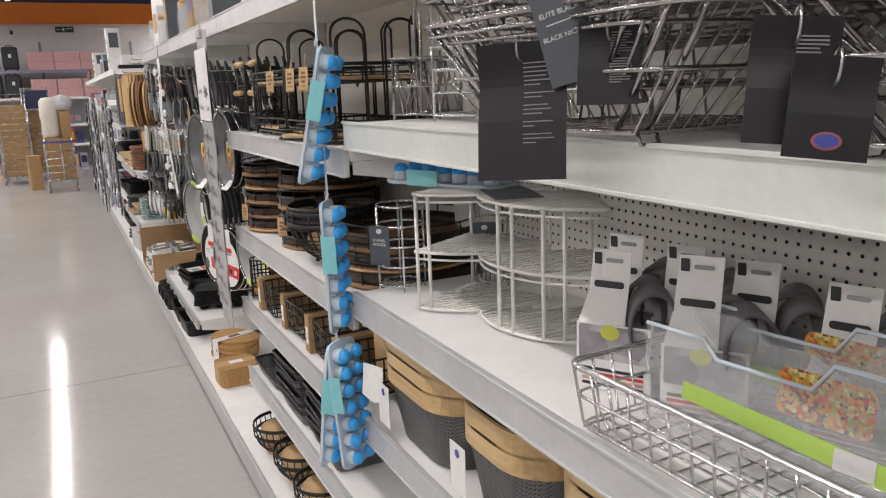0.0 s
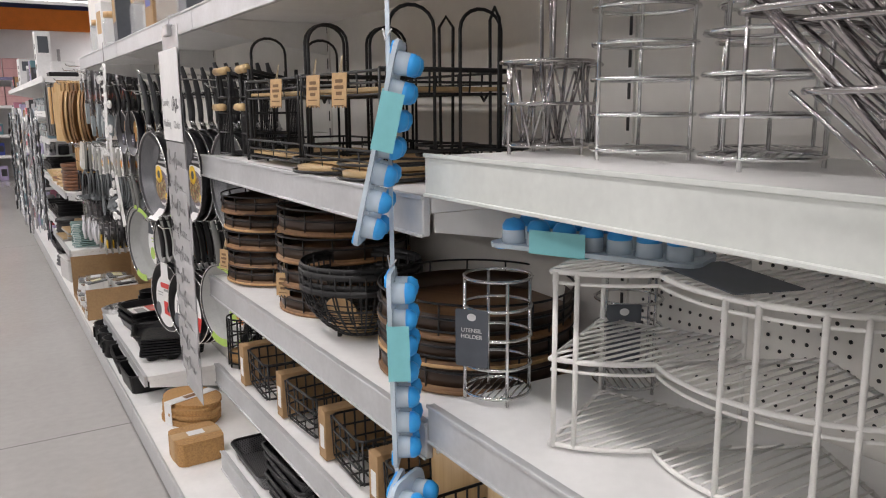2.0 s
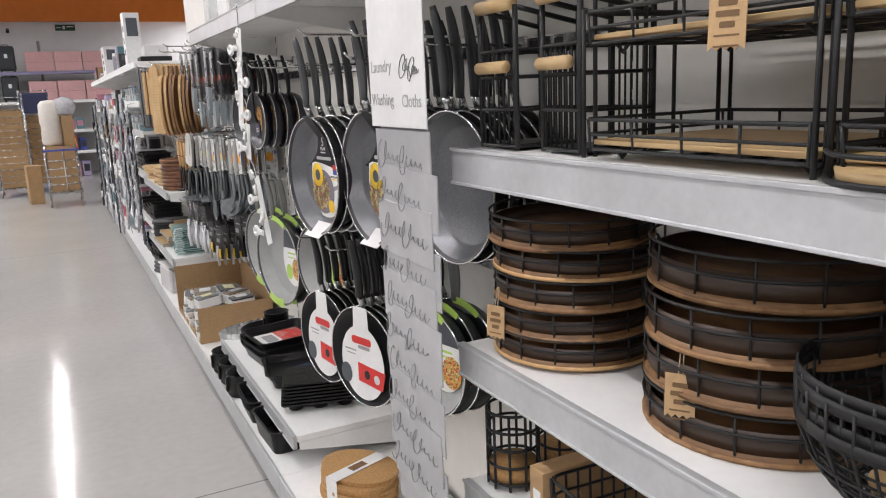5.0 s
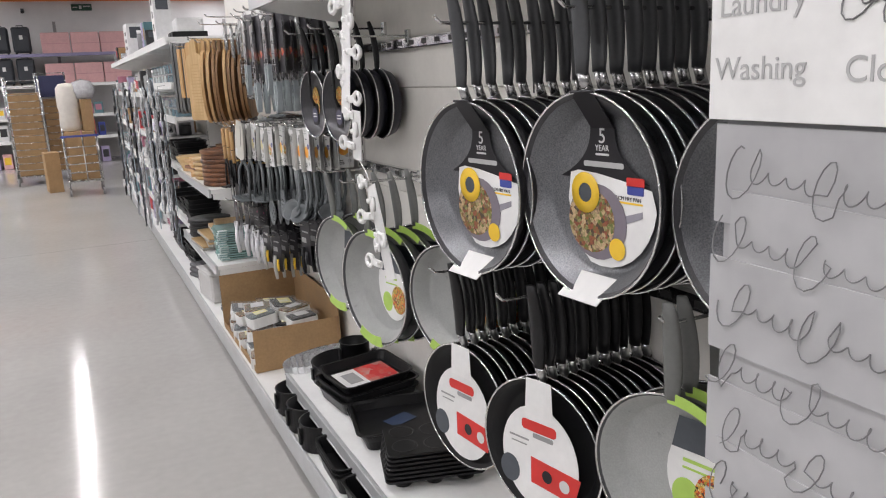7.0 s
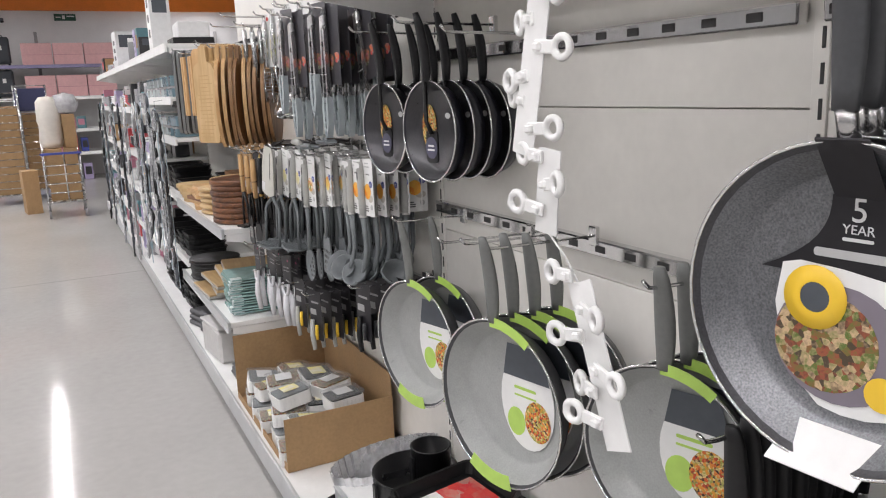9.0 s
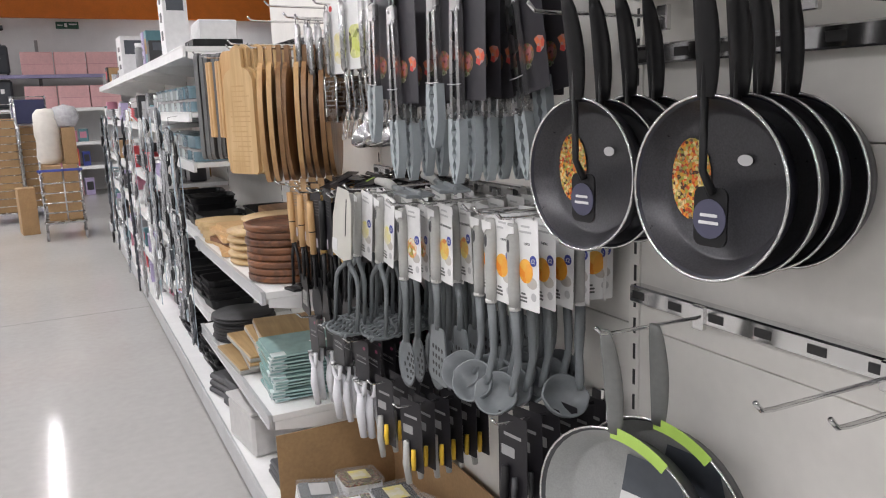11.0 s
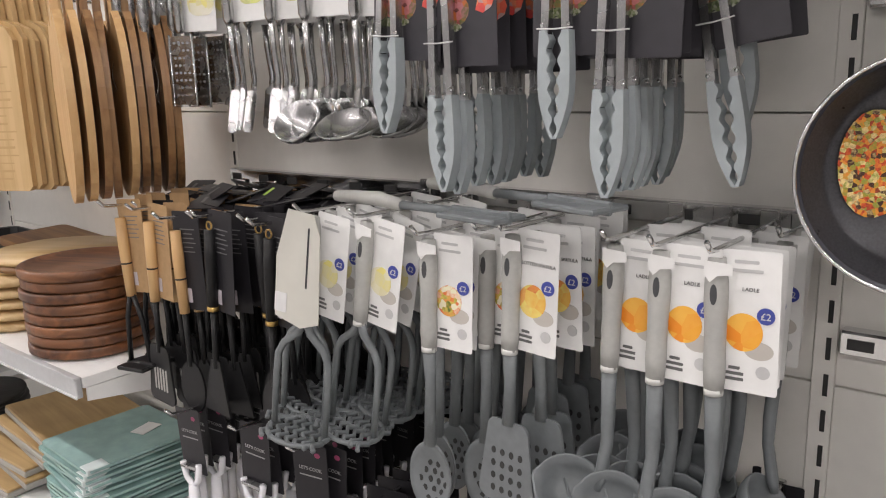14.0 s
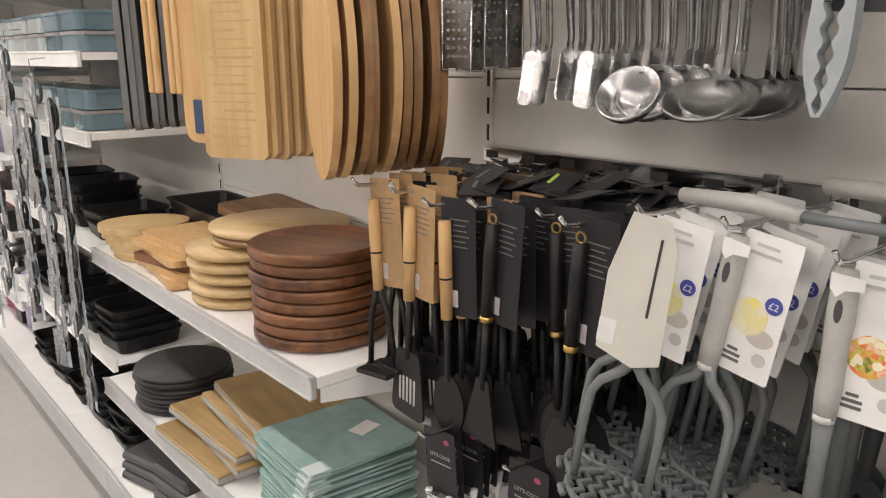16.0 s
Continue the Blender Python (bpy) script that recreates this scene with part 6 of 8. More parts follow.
def bamboo_basket(n, x, y, z, ly, turn=0, label="nested grey mesh baskets with pale bamboo rims"):
    for k in range(n):
        t = thing("mesh_basket", label, "basket", pose(x, y, z + 0.032 * k, 0, 0, turn), "bamboo rimmed baskets")
        lx = 0.24
        o0, o1 = rounded(lx * 0.8, ly * 0.8, 0.07, 7), rounded(lx, ly, 0.09, 7)
        m = Mesh()
        nn = len(o0)
        m.add([(a, b, 0.002) for a, b in o0] + [(a, b, 0.14) for a, b in o1], [(i, (i + 1) % nn, (i + 1) % nn + nn, i + nn) for i in range(nn)] + [tuple(range(nn))[::-1]], True)
        part("mesh_body", m, MESHGREY, t, "fine dark grey wire mesh body")
        rm = Mesh()
        o2 = rounded(lx + 0.006, ly + 0.006, 0.092, 8)
        o3 = rounded(lx - 0.008, ly - 0.008, 0.086, 8)
        q = len(o2)
        vs = [(a, b, 0.125) for a, b in o2] + [(a, b, 0.162) for a, b in o2] + [(a, b, 0.162) for a, b in o3] + [(a, b, 0.125) for a, b in o3]
        F = []
        for i in range(q):
            jn = (i + 1) % q
            for u in range(4):
                F.append((u * q + i, u * q + jn, ((u + 1) % 4) * q + jn, ((u + 1) % 4) * q + i))
        rm.add(vs, F)
        part("bamboo_rim", rm, BAMBOOX, t, "pale bamboo rim band")
        if k == 0:
            part("tag", Mesh().slab(rounded(0.055, 0.09, 0.002, 2, ly * 0.3, 0.07), 0.001, -lx / 2 - 0.012), CARDW, t, "white card tag")
            part("tag_mark", Mesh().slab(oval(0.016, 0.016, 14, ly * 0.3, 0.098), 0.0004, -lx / 2 - 0.0126), INKB, t)


def mesh_material():
    m = bpy.data.materials.new("fine_wire_mesh")
    m.use_nodes = True
    nt = m.node_tree
    b = nt.nodes["Principled BSDF"]
    tc = nt.nodes.new("ShaderNodeTexCoord")
    mp = nt.nodes.new("ShaderNodeMapping")
    mp.inputs["Rotation"].default_value = (0.78, 0.2, 0.78)
    nt.links.new(tc.outputs["Object"], mp.inputs["Vector"])
    v = nt.nodes.new("ShaderNodeTexVoronoi")
    v.inputs["Scale"].default_value = 210
    v.feature = "DISTANCE_TO_EDGE"
    v.inputs["Randomness"].default_value = 0.0
    nt.links.new(mp.outputs[0], v.inputs["Vector"])
    cr = nt.nodes.new("ShaderNodeValToRGB")
    cr.color_ramp.elements[0].position, cr.color_ramp.elements[1].position = 0.1, 0.22
    cr.color_ramp.elements[0].color, cr.color_ramp.elements[1].color = (0.16, 0.16, 0.165, 1), (0.025, 0.025, 0.027, 1)
    nt.links.new(v.outputs["Distance"], cr.inputs[0])
    nt.links.new(cr.outputs[0], b.inputs["Base Color"])
    b.inputs["Roughness"].default_value = 0.5
    b.inputs["Metallic"].default_value = 0.3
    return m


MESHGREY = mesh_material()
bamboo_basket(3, 0.735, 1.36, 0.832, 0.32)
bamboo_basket(2, 0.74, 1.06, 0.832, 0.26)
bamboo_basket(3, 0.74, 0.75, 0.832, 0.30)
hb = thing("round_box", "round pale wooden lidded box with a brown inside", "round box", pose(0.80, 1.74, 0.82))
part("body", Mesh().lathe([(0.001, 0), (0.095, 0), (0.098, 0.15), (0.093, 0.15), (0.09, 0.01), (0.001, 0.01)], 32), BAMBOO, hb)
part("inside", Mesh().lathe([(0.092, 0.13), (0.001, 0.13)], 32, cap=False), MIDWOOD, hb)
tgk = thing("swing_tag", "white card swing tag hanging on a basket", "swing tag", pose(0.60, 1.50, 0.975, 0, 4, 20), "pale swing tags")
part("card", Mesh().slab([(-0.03, 0), (0.03, 0), (0.034, -0.07), (0, -0.082), (-0.03, -0.075)], 0.001), CARDW, tgk)


# ---- bay 1 ----
def kraft_tag(x, y, z, w=0.04, h=0.06, turn=15, ry=0):
    t = thing("swing_tag", "kraft card swing tag on a string", "swing tag", pose(x, y, z, ry, 3, turn), "kraft swing tags")
    zig = [(-w / 2 + w * i / 8, -h + (0.004 if i % 2 else 0)) for i in range(9)]
    part("card", Mesh().slab([(w / 2, 0), (-w / 2, 0)] + zig, 0.001), KRAFTLT, t)
    b = Mesh()
    for k, ww in enumerate((0.5, 0.62, 0.4, 0.7, 0.7)):
        b.slab(rounded(w * ww, 0.006 if k < 3 else 0.002, 0.001, 1, 0, -0.014 - 0.0105 * k), 0.0004, -0.0006)
    part("print", b, mat("brown_print", (0.16, 0.09, 0.04), 0.6), t)
    part("string", Mesh().tube([(0.001, -0.003, -0.006), (0.006, -0.002, 0.03), (0.008, 0.002, 0.03), (0.001, 0.003, -0.006)], 0.0009, 4), STRING, t)


def caddy(x, y, turn):
    t = thing("wire_caddy", "black metal utensil caddy with a wooden handle bar", "caddy", pose(x, y, 1.418, 0, 0, turn), "black caddies with wooden handles")
    for z in (0.004, 0.06, 0.11, 0.15):
        part("hoop", Mesh().tube([(a, b, z) for a, b in rounded(0.12, 0.11, 0.008, 2)], 0.0026, 6, True), BLKWIRE, t)
    for a, b in ((-0.058, -0.053), (0.058, -0.053), (-0.058, 0.053), (0.058, 0.053)):
        part("post", Mesh().tube([(a, b, 0), (a, b, 0.215)], 0.0045, 6), BLKWIRE, t)
    for k in range(-3, 4):
        for a in (-0.058, 0.058):
            part("side_wire", Mesh().tube([(a, k * 0.015, 0.004), (a, k * 0.015, 0.15)], 0.0018, 5), BLKWIRE, t)
    part("tray", Mesh().box(-0.055, 0.055, -0.05, 0.05, 0.002, 0.008, 0.001), BLKWIRE, t)
    part("handle", Mesh().tube([(-0.062, -0.05, 0.218), (-0.062, 0.05, 0.218)], 0.0105, 10), BAMBOOX, t, "pale wooden handle bar")
    part("front_handle", Mesh().tube([(-0.075, -0.05, 0.125), (-0.075, 0.03, 0.125)], 0.0095, 10), BAMBOOX, t, "pale wooden handle bar")
    part("handle_arm", Mesh().tube([(-0.062, 0.045, 0.215), (0.058, 0.05, 0.19)], 0.004, 6), BLKWIRE, t)
    part("handle_arm", Mesh().tube([(-0.062, -0.045, 0.215), (0.058, -0.05, 0.19)], 0.004, 6), BLKWIRE, t)


caddy(0.71, 2.745, 0)
caddy(0.72, 2.585, -6)
bk = wire_basket(0.26, 0.345, 0.05, BLKWIRE, 3, 4, 2, 0.0022, "low black wire basket tier with a wooden base", 0.985, "black two-tier baskets", True, rim=0.0028)
for y in (2.33, 1.97):
    for z in (1.418, 1.55):
        copy_thing(bk, pose(0.765, y, z, 0, 0, 1))
    fr = thing("basket_frame", "black wire stand with tall hoop handles around the baskets", "wire stand", pose(0.765, y, 1.418), "black wire stands")
    for sy in (-0.172, 0.172):
        part("end_frame", Mesh().tube([(-0.13, sy, 0), (-0.13, sy, 0.185), (0.13, sy, 0.185), (0.13, sy, 0)], 0.0034, 6), BLKWIRE, fr)
        for cx in (-0.07, 0.065):
            pts = [(cx - 0.042, sy, 0.0), (cx - 0.042, sy, 0.25)] + [(cx - 0.042 * math.cos(radians(g)), sy, 0.25 + 0.035 * math.sin(radians(g))) for g in range(20, 161, 20)] + [(cx + 0.042, sy, 0.25), (cx + 0.042, sy, 0.0)]
            part("hoop", Mesh().tube(pts, 0.0032, 6), BLKWIRE, fr)
    for z in (0.022, 0.154):
        part("base_board", Mesh().box(-0.12, 0.12, -0.165, 0.165, z - 0.005, z + 0.002, 0.001), BAMBOOX, fr, "pale thin wooden base")
retire(bk)
for y, z in ((2.255, 1.60), (2.05, 1.60), (1.93, 1.60)):
    kraft_tag(0.624, y, z)


def round_tray(r, x, y, z, wire=True, hgt=0.05, group="round wooden trays"):
    t = thing("round_tray", "round brown wooden tray with a black wire gallery", "tray", pose(x, y, z, random.uniform(-1.3, 1.3), random.uniform(-1.3, 1.3), random.uniform(0, 90)), group)
    part("base", Mesh().lathe([(0.001, 0), (r, 0), (r + 0.001, 0.004), (r, 0.013), (0.001, 0.013)], 40), MIDWOOD, t, "brown wooden base")
    part("edge_band", Mesh().lathe([(r, 0.002), (r + 0.003, 0.002), (r + 0.003, 0.0075), (r, 0.0075)], 40, cap=False), random.choice((BEECH, EDGEWOOD, EDGEWOOD, MIDWOOD)), t, "pale wooden edge")
    part("wall", Mesh().lathe([(r - 0.006, 0.013), (r - 0.003, 0.013), (r - 0.002, 0.013 + hgt * 0.62), (r - 0.005, 0.013 + hgt * 0.62)], 40, cap=False), mat("dark_stained_band", (0.045, 0.026, 0.016), 0.4, 0, 0.2, 30, 0.05), t, "dark stained wall")
    if wire:
        for k in (1, 2):
            part("hoop", Mesh().ring((0, 0, 0.013 + hgt * k / 2), r + 0.001, 0.0022, "z", 36, 5), BLKWIRE, t)
        for k in range(14):
            g = 2 * math.pi * k / 14
            part("gallery_post", Mesh().tube([(r * math.cos(g), r * math.sin(g), 0.01), (r * math.cos(g), r * math.sin(g), 0.013 + hgt)], 0.0018, 5), BLKWIRE, t)


random.seed(5)
for k in range(5):
    round_tray(0.132, 0.755 + random.uniform(-0.006, 0.006), 2.69 + random.uniform(-0.006, 0.006), 1.08 + 0.048 * k, hgt=0.034)
for k in range(4):
    round_tray(0.155, 0.80 + random.uniform(-0.006, 0.006), 2.33 + random.uniform(-0.008, 0.008), 1.08 + 0.06 * k, hgt=0.046)
for k in range(3):
    round_tray(0.175, 0.82, 1.80, 1.08 + 0.045 * k, hgt=0.05)
for x, y in ((0.70, 2.03), (0.71, 1.84)):
    t = thing("wire_trivet", "round wooden trivet in a black wire ring", "trivet", pose(x - 0.02, y + 0.04, 1.418), "wooden trivets")
    part("ring", Mesh().ring((0, 0, 0.004), 0.088, 0.003, "z", 34, 6).ring((0, 0, 0.028), 0.088, 0.0025, "z", 34, 6), BLKWIRE, t)
    part("disc", Mesh().lathe([(0.001, 0.004), (0.08, 0.004), (0.081, 0.014), (0.001, 0.014)], 32), BAMBOOX, t, "pale wooden disc")


def wire_bowl(x, y, z, r=0.125, h=0.16, group="black wire bowls", cork=True):
    t = thing("wire_bowl", "black wire fruit bowl with flat bands and a cork base", "bowl", pose(x, y, z, 0, 0, random.uniform(0, 60)), group)
    for q in range(6):
        a = 0.08 + 0.09 * q
        part("hoop", Mesh().ring((0, 0, 0.012 + (h - 0.012) * a ** 1.25), r * (0.42 + 0.58 * math.sin(math.pi / 2 * min(1, a * 1.15))), 0.0015, "z", 32, 4), BLKWIRE, t)
    for k, zz in enumerate((h, h - 0.032)):
        part("band", Mesh().lathe([(r - 0.002, zz - 0.008), (r, zz - 0.008), (r, zz + 0.004), (r - 0.002, zz + 0.004)], 40, cap=False), BLKWIRE, t, "flat black metal band")
    for k in range(26):
        g = 2 * math.pi * k / 26
        pts = []
        for q in (0, 0.2, 0.45, 0.75, 1.0):
            rr = r * (0.42 + 0.58 * math.sin(math.pi / 2 * min(1, q * 1.15)))
            pts.append((rr * math.cos(g), rr * math.sin(g), 0.012 + (h - 0.012) * q ** 1.25))
        part("rib", Mesh().tube(pts, 0.0019, 5), BLKWIRE, t)
    part("base_ring", Mesh().ring((0, 0, 0.012), r * 0.42, 0.003, "z", 28, 5), BLKWIRE, t)
    if cork:
        part("base_disc", Mesh().lathe([(0.001, 0.012), (r * 0.4, 0.012), (r * 0.4, 0.022), (0.001, 0.022)], 24), BAMBOOX, t, "pale wooden base disc")
        part("paper_tag", Mesh().slab(oval(0.085, 0.05, 20, 0, 0.05), 0.001, -r * 0.5), KRAFTLT, t)
    for g in (0.5, 2.6, 4.7):
        part("foot", Mesh().lathe([(0.001, 0), (0.005, 0.001), (0.005, 0.009), (0.001, 0.012)], 8, (r * 0.4 * math.cos(g), r * 0.4 * math.sin(g), 0)), BLKWIRE, t)


random.seed(9)
wire_bowl(0.722, 2.075, 1.08, 0.125, 0.145)
wire_bowl(0.724, 2.079, 1.092, 0.123, 0.143)
for x, y, z, tr in ((0.618, 2.715, 1.168, 20), (0.645, 2.33, 1.17, 35)):
    kraft_tag(x, y, z, 0.036, 0.055, tr)

# shelf below
cyl = ring_holder("black wire cylinder basket with a cork base", BLKWIRE, 0.046, 0.14, 5, 10, tag=False)
for x, y in ((0.675, 2.765), (0.79, 2.78)):
    copy_thing(cyl, pose(x, y, 0.822))
    solid("cork_coaster", Mesh().lathe([(0.001, 0.014), (0.044, 0.014), (0.044, 0.04), (0.001, 0.04)], 24), CORK, "round cork insert in a wire basket", "coaster", pose(x, y, 0.822), "cork inserts")
retire(cyl)
rk = wire_basket(0.24, 0.16, 0.10, BLKWIRE, 10, 3, 3, 0.0022, "black wire rack in a kraft card sleeve", 0.98, "black wire racks", False)
for x, y in ((0.745, 2.50), (0.755, 2.24), (0.755, 1.98), (0.755, 1.74)):
    copy_thing(rk, pose(x, y, 0.822, 0, 0, random.uniform(-4, 4)))
    bx = thing("card_sleeve", "kraft card sleeve around a wire rack", "card sleeve", pose(x, y + 0.102, 0.822), "kraft sleeves")
    part("sleeve", Mesh().box(-0.128, 0.11, -0.016, 0.02, 0.0, 0.108, 0.001), KRAFT, bx)
    part("label", Mesh().slab(rounded(0.02, 0.05, 0.002, 2, 0.0, 0.05), 0.0005, -0.1288), CARDW, bx)
retire(rk)
random.seed(11)
for k, (x, y) in enumerate(((0.74, 2.63), (0.735, 2.30), (0.735, 1.98))):
    for q in range(1 if k == 0 else 6):
        t = thing("mesh_tray", "black metal mesh tray on the shelf", "tray", pose(x + random.uniform(-0.006, 0.006), y, 0.553 + 0.026 * q, 0, 0, random.uniform(-3, 3)), "black mesh trays")
        o0, o1 = rounded(0.22, 0.24, 0.02, 3), rounded(0.25, 0.27, 0.025, 3)
        nn = len(o0)
        part("tray", Mesh().add([(a, b, 0.001) for a, b in o0] + [(a, b, 0.045) for a, b in o1], [(i, (i + 1) % nn, (i + 1) % nn + nn, i + nn) for i in range(nn)] + [tuple(range(nn))[::-1]]), MESHGREY, t)
        part("rim", Mesh().tube([(a, b, 0.046) for a, b in o1], 0.004, 6, True), BLKWIRE, t)
for x, y in ((0.66, 2.62), (0.67, 2.38), (0.67, 2.14)):
    wire_bowl(x, y, 0.277, 0.1, 0.12, "black wire bowls on the base deck", False)
    solid("kraft_wrap", Mesh().lathe([(0.06, 0.012), (0.075, 0.1), (0.001, 0.1)], 20), KRAFTLT, "kraft paper wrap inside a wire bowl", "paper wrap", pose(x, y, 0.279), "kraft wraps")

# base deck of the pan bay: cork mats and kraft goods
random.seed(21)
for k in range(7):
    t = thing("cork_mat", "oval cork place mat in a tied stack", "place mat", pose(0.735 + random.uniform(-0.008, 0.008), 3.80 + random.uniform(-0.01, 0.01), 0.277 + 0.013 * k, 0, 0, 20 + random.uniform(-5, 5)), "cork mats")
    part("mat", Mesh().plate(oval(0.20, 0.28, 32), 0.0115), CORK, t)
bd = thing("paper_band", "white paper band around cork mats", "paper band", pose(0.735, 3.80, 0.277, 0, 0, 20))
part("band", Mesh().box(-0.106, 0.106, -0.025, 0.025, 0.091, 0.0925, 0.0003).box(-0.107, -0.1055, -0.025, 0.025, 0.0, 0.0925, 0.0003), CARDW, bd)
part("picture", Mesh().box(-0.03, 0.03, -0.015, 0.015, 0.0928, 0.0934, 0.0002), MIDWOOD, bd)
for x, y, h in ((0.665, 3.43, 0.085),):
    t = thing("kraft_pack", "tan cork trivet pack in a kraft wrapper", "wrapped pack", pose(x, y, 0.277, 0, 0, random.uniform(-10, 10)), "kraft packs")
    part("pack", Mesh().plate(rounded(0.17, 0.17, 0.03, 4), h, 0), CORK, t)
    part("wrapper", Mesh().box(-0.088, 0.088, -0.03, 0.03, 0.0, h + 0.002, 0.002), KRAFTLT, t)
    part("label", Mesh().box(-0.03, 0.03, -0.02, 0.02, h + 0.002, h + 0.003, 0.0003), CARDW, t)


# ---- bakeware bay ----
def tin_rect(x, y, z, lx, ly, h, turn=0, tilt=0, label="black non-stick roasting tin on the shelf", sticker=None):
    t = thing("roasting_tin", label, "baking tin", pose(x, y, z, tilt, 0, turn), "black bakeware")
    o0, o1, o2, o3, o4 = rounded(lx * 0.86, ly * 0.86, 0.025, 4), rounded(lx * 0.95, ly * 0.95, 0.03, 4), rounded(lx, ly, 0.032, 4), rounded(lx * 0.935, ly * 0.935, 0.028, 4), rounded(lx * 0.85, ly * 0.85, 0.024, 4)
    n = len(o0)
    vs, F = [], []
    for o, zz in ((o0, 0), (o1, h - 0.004), (o2, h), (o2, h + 0.003), (o3, h + 0.002), (o4, 0.003)):
        vs += [(a, b, zz) for a, b in o]
    for k in range(5):
        for i in range(n):
            F.append((k * n + i, k * n + (i + 1) % n, (k + 1) * n + (i + 1) % n, (k + 1) * n + i))
    F += [tuple(range(n))[::-1], tuple(range(5 * n, 6 * n))]
    part("tin", Mesh().add(vs, F), BLACK, t)
    if sticker:
        part("label_card", Mesh().box(-lx * 0.36, lx * 0.36, -ly * 0.3, ly * 0.3, 0.0062, 0.0072, 0.0003), CARDW, t, "white and red printed card")
        part("label_red", Mesh().box(-lx * 0.05, lx * 0.36, -ly * 0.3, ly * 0.3, 0.0074, 0.0082, 0.0003), picture("print_red_roast", [(0.55, 0.02, 0.03), (0.65, 0.06, 0.05), (0.5, 0.3, 0.25), (0.6, 0.03, 0.04)], 35), t)
        part("label_print", Mesh().box(-lx * 0.28, -lx * 0.1, -ly * 0.18, ly * 0.18, 0.0074, 0.0082, 0.0003), mat("grey_print", (0.3, 0.3, 0.3), 0.5), t)
    return t


def tin_round(x, y, z, r, h, label="black round springform cake tin"):
    t = thing("cake_tin", label, "baking tin", pose(x, y, z), "black bakeware")
    part("tin", Mesh().lathe([(0.001, 0), (r, 0), (r, h), (r + 0.003, h + 0.002), (r - 0.003, h + 0.002), (r - 0.003, 0.004), (0.001, 0.004)], 36), BLACK, t)
    part("buckle", Mesh().box(-r - 0.008, -r + 0.001, -0.01, 0.01, h * 0.2, h * 0.85, 0.002), BLACK, t)


def muffin(x, y, z, turn):
    t = thing("muffin_tin", "black six-cup muffin tin in a stack", "baking tin", pose(x, y, z, 0, 0, turn), "black bakeware")
    part("plate", Mesh().plate(rounded(0.19, 0.28, 0.02, 4), 0.006, 0.028), BLACK, t)
    for a in (-0.043, 0.043):
        for b in (-0.088, 0, 0.088):
            part("cup", Mesh().lathe([(0.001, 0.0), (0.024, 0.0), (0.034, 0.0335), (0.037, 0.0345), (0.033, 0.0345), (0.023, 0.003), (0.001, 0.003)], 24, (a, b, 0)), BLACKPL, t)
    return t


tin_rect(0.80, 4.88, 0.402, 0.30, 0.26, 0.05, 6)
tin_rect(0.80, 4.875, 0.43, 0.30, 0.26, 0.05, 8)
tin_rect(0.79, 4.86, 0.487, 0.28, 0.22, 0.03, 10, 4, "shallow black baking tin with white and red printed card", True)
tin_round(0.79, 5.10, 0.402, 0.12, 0.07)
tin_round(0.83, 5.08, 0.409, 0.055, 0.135, "small tall black cake tin standing in a larger one")
tin_rect(0.80, 4.585, 0.402, 0.30, 0.25, 0.05, -6)
tin_rect(0.80, 4.575, 0.432, 0.31, 0.27, 0.03, -12, 0, "flat black oven tray lying on a roasting tin")
for k in range(7):
    muffin(0.775 + 0.002 * k, 4.29, 0.402 + 0.0125 * k, 74)
solid("label_card", Mesh().box(-0.045, 0.045, -0.03, 0.03, 0, 0.001, 0.0002), mat("navy_print", (0.03, 0.05, 0.1), 0.4), "dark blue printed card in an oven tray", "label", pose(0.80, 4.58, 0.4375, 0, 0, 20))
for k in range(3):
    tin_round(0.622, 5.19 - 0.165 * k, 0.277, 0.078, 0.092, "deep black round cake tin on the base deck")
for k in range(3):
    tin_rect(0.675, 4.61, 0.277 + 0.014 * k, 0.25, 0.26, 0.06, -2, 0, "black loaf tin on the base deck")
tin_rect(0.675, 4.32, 0.277, 0.25, 0.28, 0.085, 2, 0, "deep black roasting tin on the base deck")
ft = thing("foil_tray", "crimped oval aluminium foil tray behind the tins", "foil tray", pose(0.80, 5.30, 0.279, 0, 0, 8))
cr2 = Mesh()
n = 72
vs = []
for zz, f, amp in ((0.15, 1.0, 0.02), (0.06, 0.9, 0.02), (0.0, 0.82, 0.0)):
    for i in range(n):
        g = 2 * math.pi * i / n
        k = f * (1 + amp * (1 if i % 2 else -1))
        vs.append((0.20 * k * math.cos(g), 0.10 * k * math.sin(g), zz))
cr2.add(vs, [(k * n + i, k * n + (i + 1) % n, (k + 1) * n + (i + 1) % n, (k + 1) * n + i) for k in range(2) for i in range(n)] + [tuple(range(2 * n, 3 * n))])
part("tray", cr2, FOIL, ft)


def open_box(x0, x1, y0, y1, z0, h, near=1.0, front=0.72, label="open kraft cardboard display box"):
    t = thing("cardboard_box", label, "cardboard box", pose((x0 + x1) / 2, (y0 + y1) / 2, z0), "cardboard boxes")
    a, b = (x1 - x0) / 2, (y1 - y0) / 2
    part("base", Mesh().box(-a, a, -b, b, 0, 0.004, 0.0005), KRAFT, t)
    for nm, bx in (("front_wall", (-a, -a + 0.004, -b, b, 0.004, h * front)), ("back_wall", (a - 0.004, a, -b, b, 0.004, h)), ("side_wall", (-a, a, -b - 0.004, -b, 0.0, h * near)), ("side_wall", (-a, a, b, b + 0.004, 0.0, h))):
        part(nm, Mesh().box(*bx, 0.0005), KRAFT, t)


